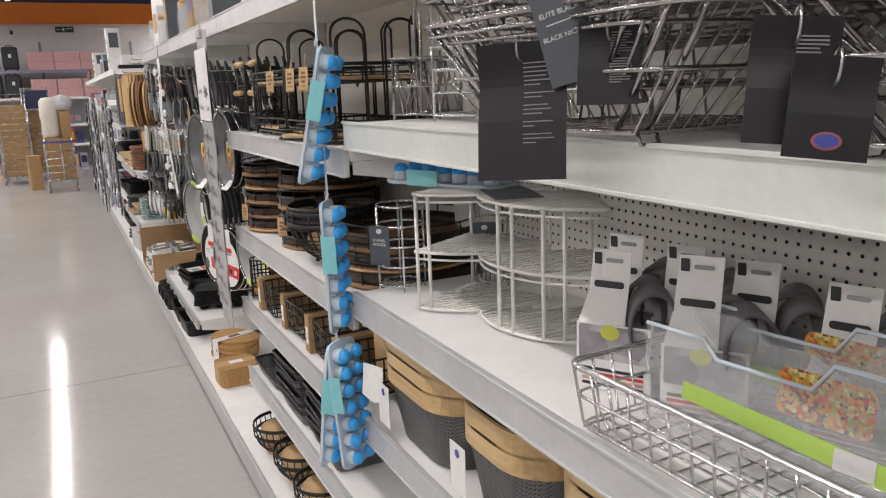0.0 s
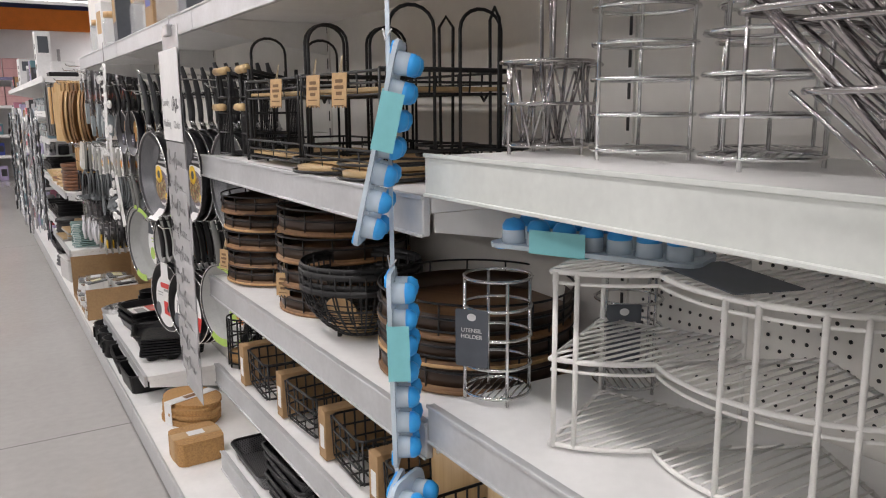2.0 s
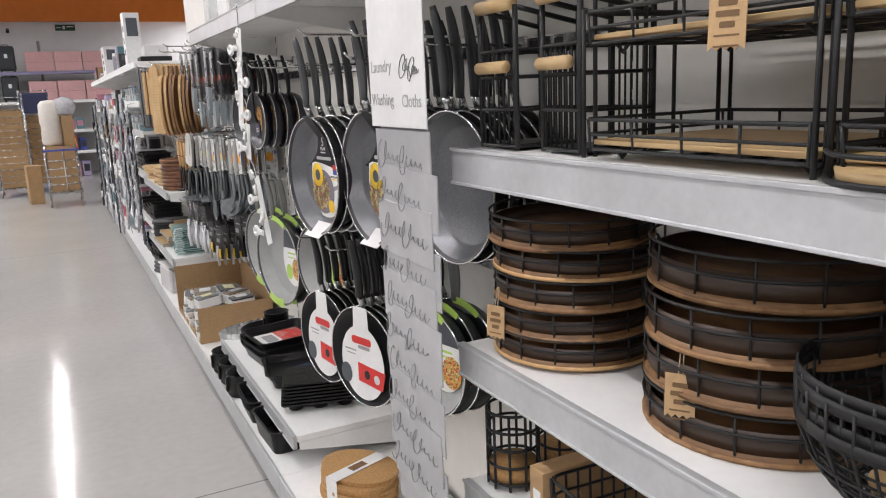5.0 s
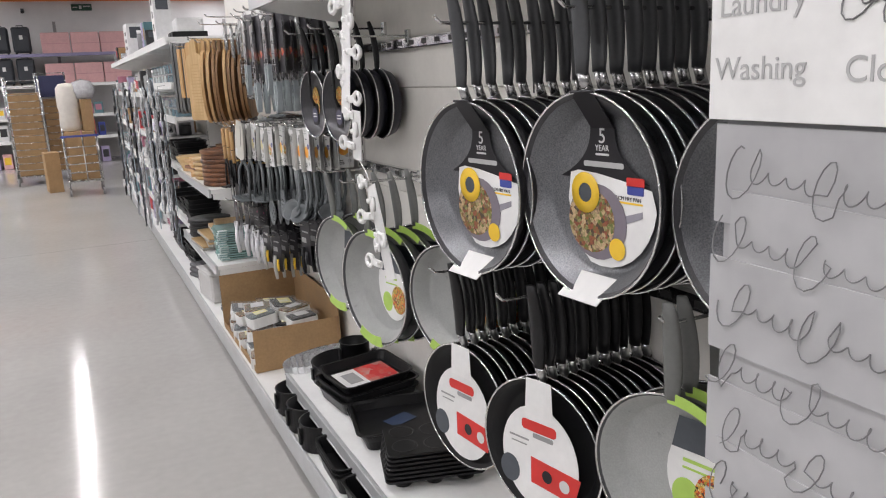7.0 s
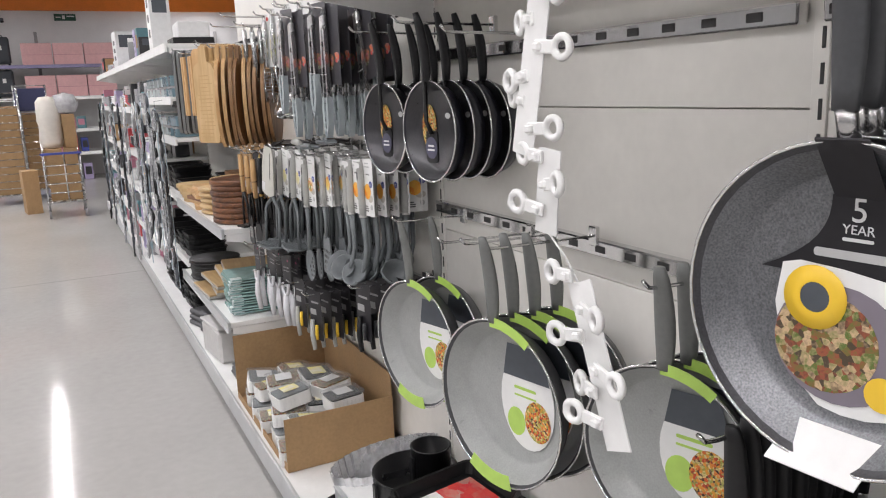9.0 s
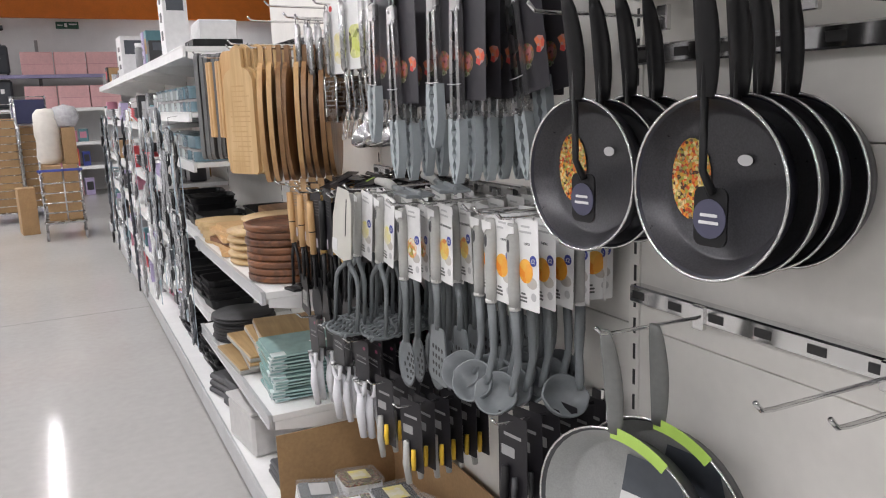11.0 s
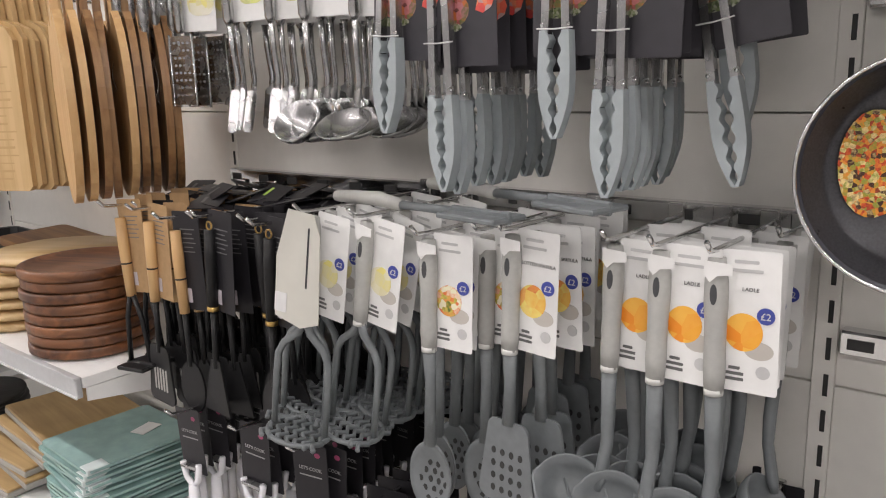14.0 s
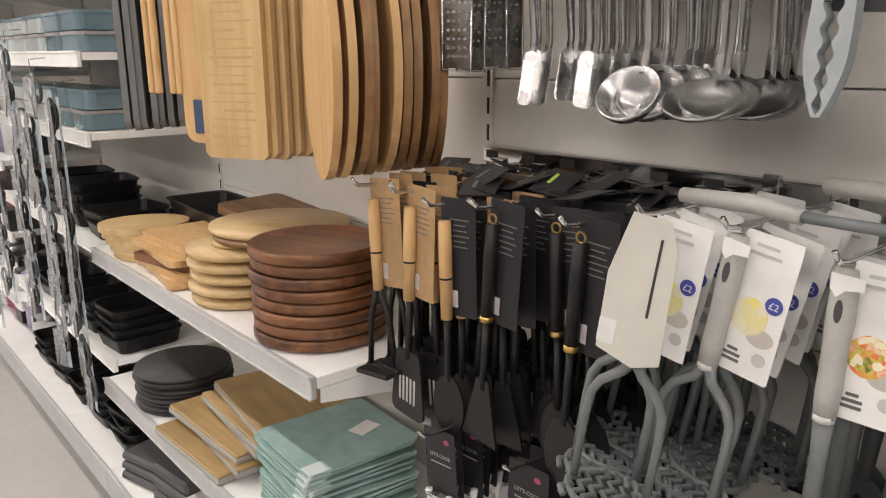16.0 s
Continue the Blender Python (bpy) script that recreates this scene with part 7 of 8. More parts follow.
open_box(0.562, 0.95, 5.64, 6.385, 0.277, 0.27, 0.7, 0.1)
random.seed(31)
for k in range(26):
    lay, q = k // 10, k % 10
    if k in (11, 14, 17, 20):
        continue
    x, y, z = 0.635 + 0.13 * (q % 2) + 0.02 * lay + random.uniform(-0.015, 0.015), 5.73 + 0.142 * (q // 2) * (0.94 if lay else 1) + random.uniform(-0.012, 0.012) + 0.02 * lay, 0.283 + 0.064 * lay
    if y > 6.3:
        y = 6.3
    t = thing("lidded_punnet", "white plastic punnet with a clear lid in a display box", "plastic punnet", pose(x, y, z, random.uniform(-9, 9) * (lay > 0), random.uniform(-9, 9) * (lay > 0), 90 + random.uniform(-14, 14)), "white punnets")
    part("tub", Mesh().plate(rounded(0.104, 0.125, 0.012, 4), 0.046, 0), CARDW, t, "white plastic tub")
    for u in range(7):
        part("rib", Mesh().box(-0.0535, -0.0515, -0.048 + 0.0155 * u, -0.041 + 0.0155 * u, 0.006, 0.038, 0.0008), CARDW, t)
    part("filling", Mesh().plate(rounded(0.096, 0.117, 0.01, 3), 0.006, 0.046), (FOODC, BLACKPL, GREYPL, FOODC)[k % 4], t, "dark contents under the lid")
    part("lid", Mesh().plate(rounded(0.112, 0.133, 0.012, 4), 0.006, 0.0535), clear("thin_clear_lid", (0.6, 0.62, 0.63), 0.08, 0.14), t, "clear plastic lid")
    part("lid_label", Mesh().box(-0.03, 0.03, -0.03, 0.03, 0.0597, 0.0603, 0.0002), (INKW, FOODY, INKW)[k % 3], t)


# ---- cutting board bay ----
def board(kind, label, material, m, group):
    t = thing("cutting_board", label, "cutting board", m, group)
    if kind == "paddle":
        o = [(0.075, -0.10), (0.075, -0.40), (0.065, -0.41), (-0.065, -0.41), (-0.075, -0.40), (-0.075, -0.10), (-0.06, -0.075), (-0.028, -0.06), (-0.024, 0.0), (0.0, 0.012), (0.024, 0.0), (0.028, -0.06), (0.06, -0.075)]
    elif kind == "round":
        o = [(0.02, 0.03), (-0.02, 0.03), (-0.024, -0.05)] + [(-0.125 * math.sin(radians(g)), -0.19 + 0.19 * math.cos(radians(g)) * 0.95) for g in range(20, 341, 12)] + [(0.024, -0.05)]
    else:
        o = rounded(0.19, 0.40, 0.03, 4, 0, -0.19)
    part("board", Mesh().slab(o, 0.014, -0.007), material, t)
    return t


pd = board("paddle", "pale bamboo paddle board with engraved words hanging on a hook", BAMBOO, pose(0, 0, 0), "bamboo paddle boards")
eng = Mesh()
random.seed(3)
for k in range(17):
    w = random.uniform(0.05, 0.11)
    eng.slab(rounded(w, 0.003 + 0.002 * (k % 3 == 0), 0.001, 1, random.uniform(-0.012, 0.012), -0.12 - 0.0165 * k), 0.0004, -0.0076)
tagged(part("engraving", eng, mat("burnt_engraving", (0.5, 0.33, 0.155), 0.7), pd, "rows of faint engraved words"), kind="stuff")
for k in range(7):
    copy_thing(pd, pose(0.632 + 0.022 * k, 6.812 - 0.004 * k, 1.725 + random.uniform(-0.003, 0.003), 0, 0, 24 + random.uniform(-2, 2)))
rb2 = board("round", "rounded wooden serving board hanging edge-on on a hook", EDGEWOOD, pose(0, 0, 0), "rounded serving boards")
rb3 = board("round", "honey coloured rounded serving board on a hook", BEECH, pose(0, 0, 0), "rounded serving boards")
for k in range(9):
    copy_thing(rb3 if k in (0, 1, 4) else rb2, pose(0.635 + 0.026 * k, 6.50 - 0.002 * k, 1.68 + random.uniform(-0.004, 0.004), 0, 0, -24 + random.uniform(-4, 4)))
gy = mat("grey_board_plastic", (0.16, 0.165, 0.17), 0.5)
gb2 = board("plain", "grey plastic chopping board in a hanging row", gy, pose(0, 0, 0), "grey chopping boards")
for k in range(14):
    copy_thing(gb2, pose(0.615 + 0.021 * k, 7.34 - 0.004 * k, 1.73 + random.uniform(-0.003, 0.003), 0, 0, -30 + random.uniform(-3, 3)))
nb = board("plain", "honey coloured board in a navy printed sleeve on a hook", BEECH, pose(0.66, 6.945, 1.72, 0, 0, 22), "sleeved boards")
part("sleeve", Mesh().slab(rounded(0.15, 0.07, 0.004, 2, -0.01, -0.335), 0.001, -0.0095), mat("navy_sleeve", (0.04, 0.07, 0.14), 0.5), nb, "navy printed sleeve")
for k, y in enumerate((7.12, 7.05)):
    t = thing("wooden_spoon_set", "orange-toned wooden tongs tied in front of grey boards", "wooden tongs", pose(0.595 + 0.02 * k, y, 1.70, 0, 0, 10), "wooden tongs")
    part("arm", Mesh().box(-0.006, 0.006, -0.022, -0.004, -0.27, 0, 0.003), BEECH, t)
    part("arm", Mesh().box(-0.006, 0.006, 0.004, 0.022, -0.27, 0, 0.003), BEECH, t)
retire(pd, rb2, rb3, gb2)
for y, z, rch in ((6.812, 1.735, 0.35), (6.50, 1.70, 0.36), (7.37, 1.735, 0.37), (6.945, 1.73, 0.33), (7.09, 1.71, 0.39), (6.72, 1.80, 0.3), (6.50, 1.82, 0.3)):
    hook(y, z, rch)


def plate_stack(n, r, x, y, z, h, material, name, label, group, bowl=False):
    random.seed(int(x * 1000 + y * 100))
    for k in range(n):
        t = thing(name, label, "plate", pose(x + random.uniform(-0.004, 0.004), y + random.uniform(-0.004, 0.004), z + h * k, 0, 0, random.uniform(0, 180)), group)
        part("plate", Mesh().lathe([(0.001, 0), (r - 0.006, 0), (r, 0.004), (r, h - 0.004), (r - 0.003, h - 0.001), (r - 0.010, h - 0.001), (r - 0.016, h - 0.008), (0.001, h - 0.008)], 40), material, t)


SZ = 0.978
plate_stack(8, 0.132, 0.715, 6.675, SZ, 0.0235, ACACIA, "wooden_plate", "dark acacia wooden plate with a raised rim in a stack", "acacia plates")
for k in range(5):
    random.seed(k)
    t = thing("wooden_board", "round pale wooden board in an airy stack", "serving board", pose(0.70 + random.uniform(-0.004, 0.004), 6.985, SZ + 0.0265 * k), "pale round boards")
    part("board", Mesh().lathe([(0.001, 0), (0.108, 0), (0.115, 0.006), (0.115, 0.016), (0.001, 0.018)], 36), BAMBOOX, t)
    part("foot", Mesh().lathe([(0.001, 0.018), (0.06, 0.018), (0.06, 0.0265), (0.001, 0.0265)], 20), BAMBOOX, t)
for k in range(2):
    solid("serving_board", Mesh().lathe([(0.001, 0), (0.155, 0), (0.16, 0.005), (0.16, 0.012), (0.001, 0.014)], 40), BAMBOOX if k else MIDWOOD, "large round wooden serving board on top of the stacks", "serving board", pose(0.80, 6.96 + 0.02 * k, SZ + 0.1330 + 0.0142 * k, 0, 0, 30), "large round boards")
for k, (x, y, m2, w, l) in enumerate(((0.70, 7.24, BEECH, 0.2, 0.26), (0.71, 7.25, BEECH, 0.22, 0.26), (0.69, 7.26, ACACIA, 0.18, 0.24), (0.70, 7.25, BEECH, 0.2, 0.25), (0.70, 7.26, BEECH, 0.2, 0.27), (0.71, 7.24, BEECH, 0.19, 0.26))):
    solid("serving_board", Mesh().plate(rounded(w, l, 0.02, 4), 0.0165, 0), m2, "rectangular honey coloured serving board in a pile", "serving board", pose(x, y, SZ + 0.0168 * k, 0, 0, (-8, 5, 12, -4, 8, 2)[k]), "piled boards")
for k in range(5):
    solid("serving_board", Mesh().plate(oval(0.2, 0.24, 28), 0.018, 0), BAMBOOX, "oval pale wooden board in a pile", "serving board", pose(0.69 - 0.004 * k, 7.52, SZ + 0.0182 * k, 0, 0, 15 * k), "pale oval boards")
for k in range(3):
    tin_rect(0.87, 7.43, SZ + 0.001 + 0.036 * k, 0.19, 0.46, 0.05, 2 - 2 * k, 0, "black roasting tin at the back of the shelf")
solid("serving_board", Mesh().plate(rounded(0.2, 0.25, 0.02, 4), 0.02, 0), MIDWOOD, "brown wooden board leaning on the back of the shelf", "serving board", pose(0.87, 7.12, SZ + 0.135, 8, 0, 10))

# lower shelf: glass boards, slabs, slate
LZ = 0.578
random.seed(44)
for k in range(13):
    t = thing("glass_board", "pale green toughened glass worktop board in a stack", "glass board", pose(0.745 + random.uniform(-0.007, 0.007), 6.685 + random.uniform(-0.007, 0.007), LZ + 0.0125 * k, 0, 0, -4 + random.uniform(-3, 3)), "glass boards")
    part("pane", Mesh().plate(rounded(0.26, 0.24, 0.015, 4), 0.006, 0.004), GLASS, t)
    part("corner_pad", Mesh().box(-0.128, -0.08, -0.118, -0.08, 0.0, 0.0118, 0.001), mat("clear_corner_pad", (0.6, 0.68, 0.68), 0.3), t, "clear corner protector")
solid("label", Mesh().box(-0.03, 0.03, -0.02, 0.02, 0, 0.001, 0.0002), CARDW, "small paper label on a glass board", "label", pose(0.80, 6.66, LZ + 0.161, 0, 0, 15))
SLABWOOD = wood("aged_honey_wood", (0.44, 0.3, 0.14), (0.3, 0.19, 0.08), axis="y")
slab2 = mat("grey_slab_edge", (0.34, 0.33, 0.3), 0.5)
for k, (dx, dy, tr, l) in enumerate(((-0.02, 0.06, 3, 0.34), (0.03, 0.02, -4, 0.36), (0.02, 0.05, 2, 0.36), (0.07, -0.02, -6, 0.34), (0.06, -0.03, -3, 0.34), (0.08, -0.05, -7, 0.36))):
    t = thing("serving_slab", "honey wood and grey stone serving slab in a pile", "serving slab", pose(0.69 + dx, 7.02 + dy, LZ + 0.0225 * k, 0, 0, tr), "serving slabs")
    part("slab", Mesh().box(-0.11, 0.14, -l / 2, l / 2, 0.0, 0.014, 0.002), slab2, t, "grey stone half")
    part("wood_top", Mesh().box(-0.108, 0.138, -l / 2 + 0.002, l / 2 - 0.002, 0.0142, 0.022, 0.002), SLABWOOD, t, "honey wood half")
for k in range(9):
    solid("slate_plate", Mesh().lathe([(0.001, 0), (0.125, 0), (0.13, 0.003), (0.128, 0.009), (0.001, 0.0095)], 34), SLATE, "round black slate plate in a stack", "slate plate", pose(0.70 + random.uniform(-0.008, 0.008), 7.40 + random.uniform(-0.008, 0.008), LZ + 0.0125 * k), "slate plates")
# base deck goods
bx = thing("storage_box", "pale grey plastic storage box on the base deck", "storage box", pose(0.665, 6.98, 0.277, 0, 0, 6))
part("box", Mesh().box(-0.1, 0.1, -0.14, 0.14, 0, 0.16, 0.012), mat("pale_grey_plastic", (0.55, 0.54, 0.53), 0.5), bx)
part("lid", Mesh().box(-0.105, 0.105, -0.145, 0.145, 0.161, 0.175, 0.005), mat("pale_grey_plastic", (0.55, 0.54, 0.53), 0.5), bx)
for k, (x, y, h) in enumerate(((0.70, 6.62, 0.05), (0.70, 7.36, 0.12), (0.68, 7.56, 0.09))):
    t = thing("dark_tray", "dark grey folded storage goods on the base deck", "storage goods", pose(x, y, 0.277, 0, 0, 8 * k), "dark storage goods")
    for q in range(3):
        part("layer", Mesh().box(-0.1 + 0.004 * q, 0.11 - 0.004 * q, -0.09, 0.09, h / 3 * q, h / 3 * (q + 1) - 0.002, 0.008), mat("dark_grey_goods", (0.08, 0.08, 0.085), 0.6), t)
open_box(0.72, 0.93, 7.15, 7.25, 0.277, 0.16)

# ---- far bays ----
random.seed(77)


def dish(x, y, z, w, l, h, material, lid):
    t = thing("glass_dish", "blue-grey glass food dish with a lid", "food container", pose(x, y, z, 0, 0, random.uniform(-4, 4)), "glass food dishes")
    part("dish", Mesh().plate(rounded(w, l, 0.025, 4), h * 0.8, 0), material, t)
    part("lid", Mesh().plate(rounded(w + 0.006, l + 0.006, 0.028, 4), h * 0.18, h * 0.81), lid, t)


for z in (1.523, 1.303):
    for y in (7.83, 8.02, 8.22, 8.42, 8.62, 8.8):
        for k in range(2):
            dish(0.70, y, z + 0.058 * k, 0.16, 0.17, 0.055, BLUEGLASS if y < 8.1 else mat("pale_glass", (0.5, 0.55, 0.55), 0.15, alpha=0.85), BLUEGLASS if k else GREYBOX)
GOODS = [mat("goods_white", (0.72, 0.72, 0.72), 0.4), mat("goods_black", (0.03, 0.03, 0.033), 0.45), mat("goods_grey", (0.28, 0.28, 0.29), 0.5), mat("goods_pink", (0.5, 0.2, 0.27), 0.5), mat("goods_teal", (0.1, 0.22, 0.25), 0.5), mat("goods_red", (0.5, 0.05, 0.06), 0.5), mat("goods_lilac", (0.42, 0.36, 0.55), 0.5), mat("goods_steel", (0.55, 0.55, 0.56), 0.25, 0.9), KRAFT]


def goods(x, y, z, kind):
    a = random.choice(GOODS + GOODS[:3] * 3 + [GOODS[7]] * 3)
    b = random.choice(GOODS + GOODS[:3] * 2)
    m = pose(x, y, z, 0, 0, random.uniform(-8, 8))
    if kind == 0:
        w, l, h = random.uniform(0.08, 0.16), random.uniform(0.07, 0.14), random.uniform(0.08, 0.2)
        t = thing("carton", "small printed carton on a far shelf", "carton", m, "far shelf cartons")
        part("box", Mesh().box(-w / 2, w / 2, -l / 2, l / 2, 0, h, 0.002), a, t)
        part("panel", Mesh().slab(rounded(l * 0.8, h * 0.45, 0.004, 2, 0, h * 0.55), 0.0006, -w / 2 - 0.001), b, t)
    elif kind == 1:
        r, h = random.uniform(0.03, 0.055), random.uniform(0.08, 0.18)
        t = thing("canister", "small lidded canister on a far shelf", "canister", m, "far shelf canisters")
        part("body", Mesh().lathe([(0.001, 0), (r, 0.002), (r, h * 0.8), (r * 0.9, h * 0.84), (0.001, h * 0.84)], 20), a, t)
        part("lid", Mesh().lathe([(0.001, h * 0.842), (r * 0.95, h * 0.842), (r * 0.95, h), (0.001, h)], 20), b, t)
    else:
        t = thing("stacked_bowl", "stack of nested bowls on a far shelf", "bowl", m, "far shelf bowls")
        for k in range(4):
            part("bowl", Mesh().lathe([(0.03, 0.018 * k), (0.075, 0.05 + 0.018 * k), (0.072, 0.05 + 0.018 * k), (0.028, 0.004 + 0.018 * k), (0.001, 0.004 + 0.018 * k)], 22), a, t)


for n in range(6, 11):
    for z in ((0.98, 0.62) if n == 6 else (1.45, 1.1, 0.8, 0.5)) + (0.275,):
        y = J[n] + 0.07
        while n == 6 and y < J[n + 1] - 0.1:
            for k in range(random.choice((2, 3, 4))):
                tin_rect(0.72, y + 0.04, z + 0.003 + 0.03 * k, 0.22, 0.2, 0.045, random.uniform(-5, 5), 0, "dark oven tin nested in a stack on a far shelf")
            y += 0.24
        while n > 6 and y < J[n + 1] - 0.05:
            goods(random.uniform(0.66, 0.72), y, z + 0.003, random.choice((0, 0, 1, 2)))
            if n < 9:
                goods(random.uniform(0.82, 0.88), y + 0.03, z + 0.003, random.choice((0, 1)))
            y += random.uniform(0.11, 0.17)
    y = J[n] + 0.1
    while n > 6 and y < J[n + 1] - 0.05:
        goods(random.uniform(0.66, 0.85), y, 1.803, random.choice((0, 0, 1)))
        y += random.uniform(0.12, 0.2)


def gadget_strip(x, y, z0, n, mats, step=0.1):
    """A hanging strip carrying looped tools one below the other."""
    t = thing("clip_strip", "hanging strip carrying dark looped kitchen tools", "hanging strip", pose(x, y, 0, 0, 0, random.uniform(-15, 15)), "far clip strips")
    part("strip", Mesh().box(-0.001, 0.001, -0.012, 0.012, z0 - n * step - 0.05, z0, 0.0003), ICE, t)
    for k in range(n):
        z = z0 - 0.04 - step * k
        m2 = random.choice(mats)
        yo, ln, r = random.uniform(-0.04, 0.04), random.uniform(0.05, 0.1), random.uniform(0.019, 0.026)
        part("tool", Mesh().ring((-0.012, yo + r, z), r, 0.0052, "x", 14, 6, r * 1.4).ring((-0.016, yo - r, z - 0.012), r * 0.95, 0.0052, "x", 14, 6, r * 1.35).tube([(-0.014, yo, z - r), (-0.022, yo + random.uniform(-0.03, 0.03), z - 0.02 - ln)], [0.011, 0.004], 6, wide=1.5), m2, t, "dark looped tool")
        part("film", Mesh().box(-0.026, -0.0255, yo - 0.034, yo + 0.034, z - 0.05 - ln * 0.5, z + 0.03, 0.0001), FILM, t, "clear film pouch")
    part("wire_hook", Mesh().tube([(0, 0, z0), (0.0, 0, z0 + 0.04), (0.05, 0, z0 + 0.045)], 0.0016, 5), STEEL, t)


DK = [BLACKPL, GREYHAN, CARDG]
LT = [GREYBOX, CARDW, GREYHAN]
for n, (y, z0, c, ms) in enumerate(((7.76, 1.40, 9, DK), (8.02, 1.46, 9, DK), (8.3, 1.55, 9, DK), (8.75, 1.5, 9, DK), (9.1, 1.5, 11, LT), (9.9, 1.55, 13, LT), (10.4, 1.5, 13, DK), (11.2, 1.5, 13, DK), (12.3, 1.5, 13, DK), (13.0, 1.5, 13, DK))):
    gadget_strip(0.552, y, z0, c, ms)

# top shelf goods
kb = thing("knife_block", "white knife block set with slanted slots on a black drawer", "knife block", pose(0.78, 7.90, 1.803))
part("drawer", Mesh().box(-0.12, 0.1, -0.11, 0.11, 0, 0.035, 0.003), BLACKPL, kb)
part("knob", Mesh().lathe([(0.006, -0.006), (0.006, 0)], 12, (-0.121, 0, 0.018), "x"), STEEL, kb)
for k in range(6):
    part("pod", Mesh().box(-0.09, 0.08, -0.1 + 0.033 * k, -0.072 + 0.033 * k, 0.036, 0.125 - 0.003 * k, 0.006, Matrix.Rotation(radians(3), 4, "X")), GOODS[0], kb)
for x, y, w, l, h, m2 in ((0.68, 8.42, 0.12, 0.12, 0.40, GOODS[0]), (0.70, 8.62, 0.1, 0.1, 0.34, GOODS[0]), (0.68, 9.0, 0.14, 0.16, 0.12, GOODS[1]), (0.68, 9.35, 0.12, 0.12, 0.2, GOODS[6]), (0.7, 10.9, 0.18, 0.28, 0.3, GOODS[0])):
    t = thing("carton", "tall white printed carton on the top shelf", "carton", pose(x, y, 1.803, 0, 0, random.uniform(-5, 5)), "top shelf cartons")
    part("box", Mesh().box(-w / 2, w / 2, -l / 2, l / 2, 0, h, 0.002), m2, t)
    for k in range(3):
        part("picture", Mesh().slab(rounded(l * 0.4, h * 0.12, 0.01, 3, 0.0, h * (0.25 + 0.22 * k)), 0.0006, -w / 2 - 0.001), GOODS[1], t)
    part("end_picture", Mesh().box(-w * 0.35, w * 0.35, -l / 2 - 0.0012, -l / 2 - 0.0004, h * 0.55, h * 0.9, 0.0002), CARDG, t)
for k in range(12):
    y = 2.95 + 0.19 * k
    x = 0.66 + 0.02 * (k % 2)
    if k % 3 == 0:
        t = thing("carton", "printed carton standing on the top shelf", "carton", pose(x, y, 1.803, 0, 0, random.uniform(-6, 6)), "top shelf cartons")
        part("box", Mesh().box(-0.05, 0.05, -0.06, 0.06, 0, 0.22, 0.002), random.choice((CARDG, KRAFT, GOODS[0])), t)
        part("panel", Mesh().slab(rounded(0.08, 0.1, 0.004, 2, 0, 0.13), 0.0006, -0.0512), random.choice((CARDW, INKB, KRAFTLT)), t)
    else:
        t = thing("glass_jar", "clear glass storage jar on the top shelf", "jar", pose(x, y, 1.803), "top shelf jars")
        part("jar", Mesh().lathe([(0.001, 0), (0.042, 0.001), (0.045, 0.01), (0.045, 0.12), (0.036, 0.135), (0.034, 0.135), (0.042, 0.118), (0.042, 0.012), (0.001, 0.005)], 24), CLEARBOX, t)
        part("lid", Mesh().lathe([(0.001, 0.136), (0.038, 0.136), (0.038, 0.16), (0.001, 0.162)], 24), random.choice((STEEL, BEECH)), t)


# ---- end of the aisle ----
def cage(x, y, w, d, h, label, goods_mats):
    """A steel roll cage with wire sides and castors."""
    t = thing("roll_cage", label, "roll cage", pose(x, y, 0), "roll cages")
    for a in (-w / 2, w / 2):
        for b in (-d / 2, d / 2):
            part("post", Mesh().tube([(a, b, 0.12), (a, b, h)], 0.016, 8), STEEL, t)
            part("castor", Mesh().lathe([(0.001, -0.015), (0.055, -0.015), (0.055, 0.015), (0.001, 0.015)], 16, (a, b, 0.055), "x"), GREYBOX, t)
            part("fork", Mesh().box(a - 0.02, a + 0.02, b - 0.02, b + 0.02, 0.09, 0.13, 0.003), STEEL, t)
    part("deck", Mesh().box(-w / 2, w / 2, -d / 2, d / 2, 0.13, 0.155, 0.004), STEEL, t)
    z = 0.25
    while z < h:
        for a in (-w / 2, w / 2):
            part("side_bar", Mesh().tube([(a, -d / 2, z), (a, d / 2, z)], 0.006, 6), STEEL, t)
        part("back_bar", Mesh().tube([(-w / 2, -d / 2, z), (w / 2, -d / 2, z)], 0.006, 6), STEEL, t)
        z += 0.11
    return t


cage(-0.62, 17.0, 0.5, 0.6, 1.75, "tall steel roll cage with brown cartons behind the trolley", None)
for k in range(4):
    solid("cardboard_box", Mesh().box(-0.22, 0.22, -0.25, 0.25, 0, 0.33, 0.004), KRAFT, "brown cardboard carton stacked in a roll cage", "cardboard box", pose(-0.62, 17.0, 0.157 + 0.332 * k), "stacked cartons")
cage(-0.2, 17.6, 0.45, 0.6, 1.8, "steel roll cage with a navy top panel", None)
solid("cage_panel", Mesh().box(-0.22, 0.22, -0.01, 0.01, 0, 0.35, 0.004), NAVY, "navy striped panel at the top of a roll cage", "panel", pose(-0.2, 17.29, 1.4))
for k in range(4):
    solid("cardboard_box", Mesh().box(-0.2, 0.2, -0.25, 0.25, 0, 0.3, 0.004), KRAFT, "brown cardboard carton stacked in a roll cage", "cardboard box", pose(-0.2, 17.62, 0.157 + 0.302 * k), "stacked cartons")
tr = thing("stock_trolley", "low steel stock trolley with rails and grey castors", "trolley", pose(0.10, 15.0, 0))
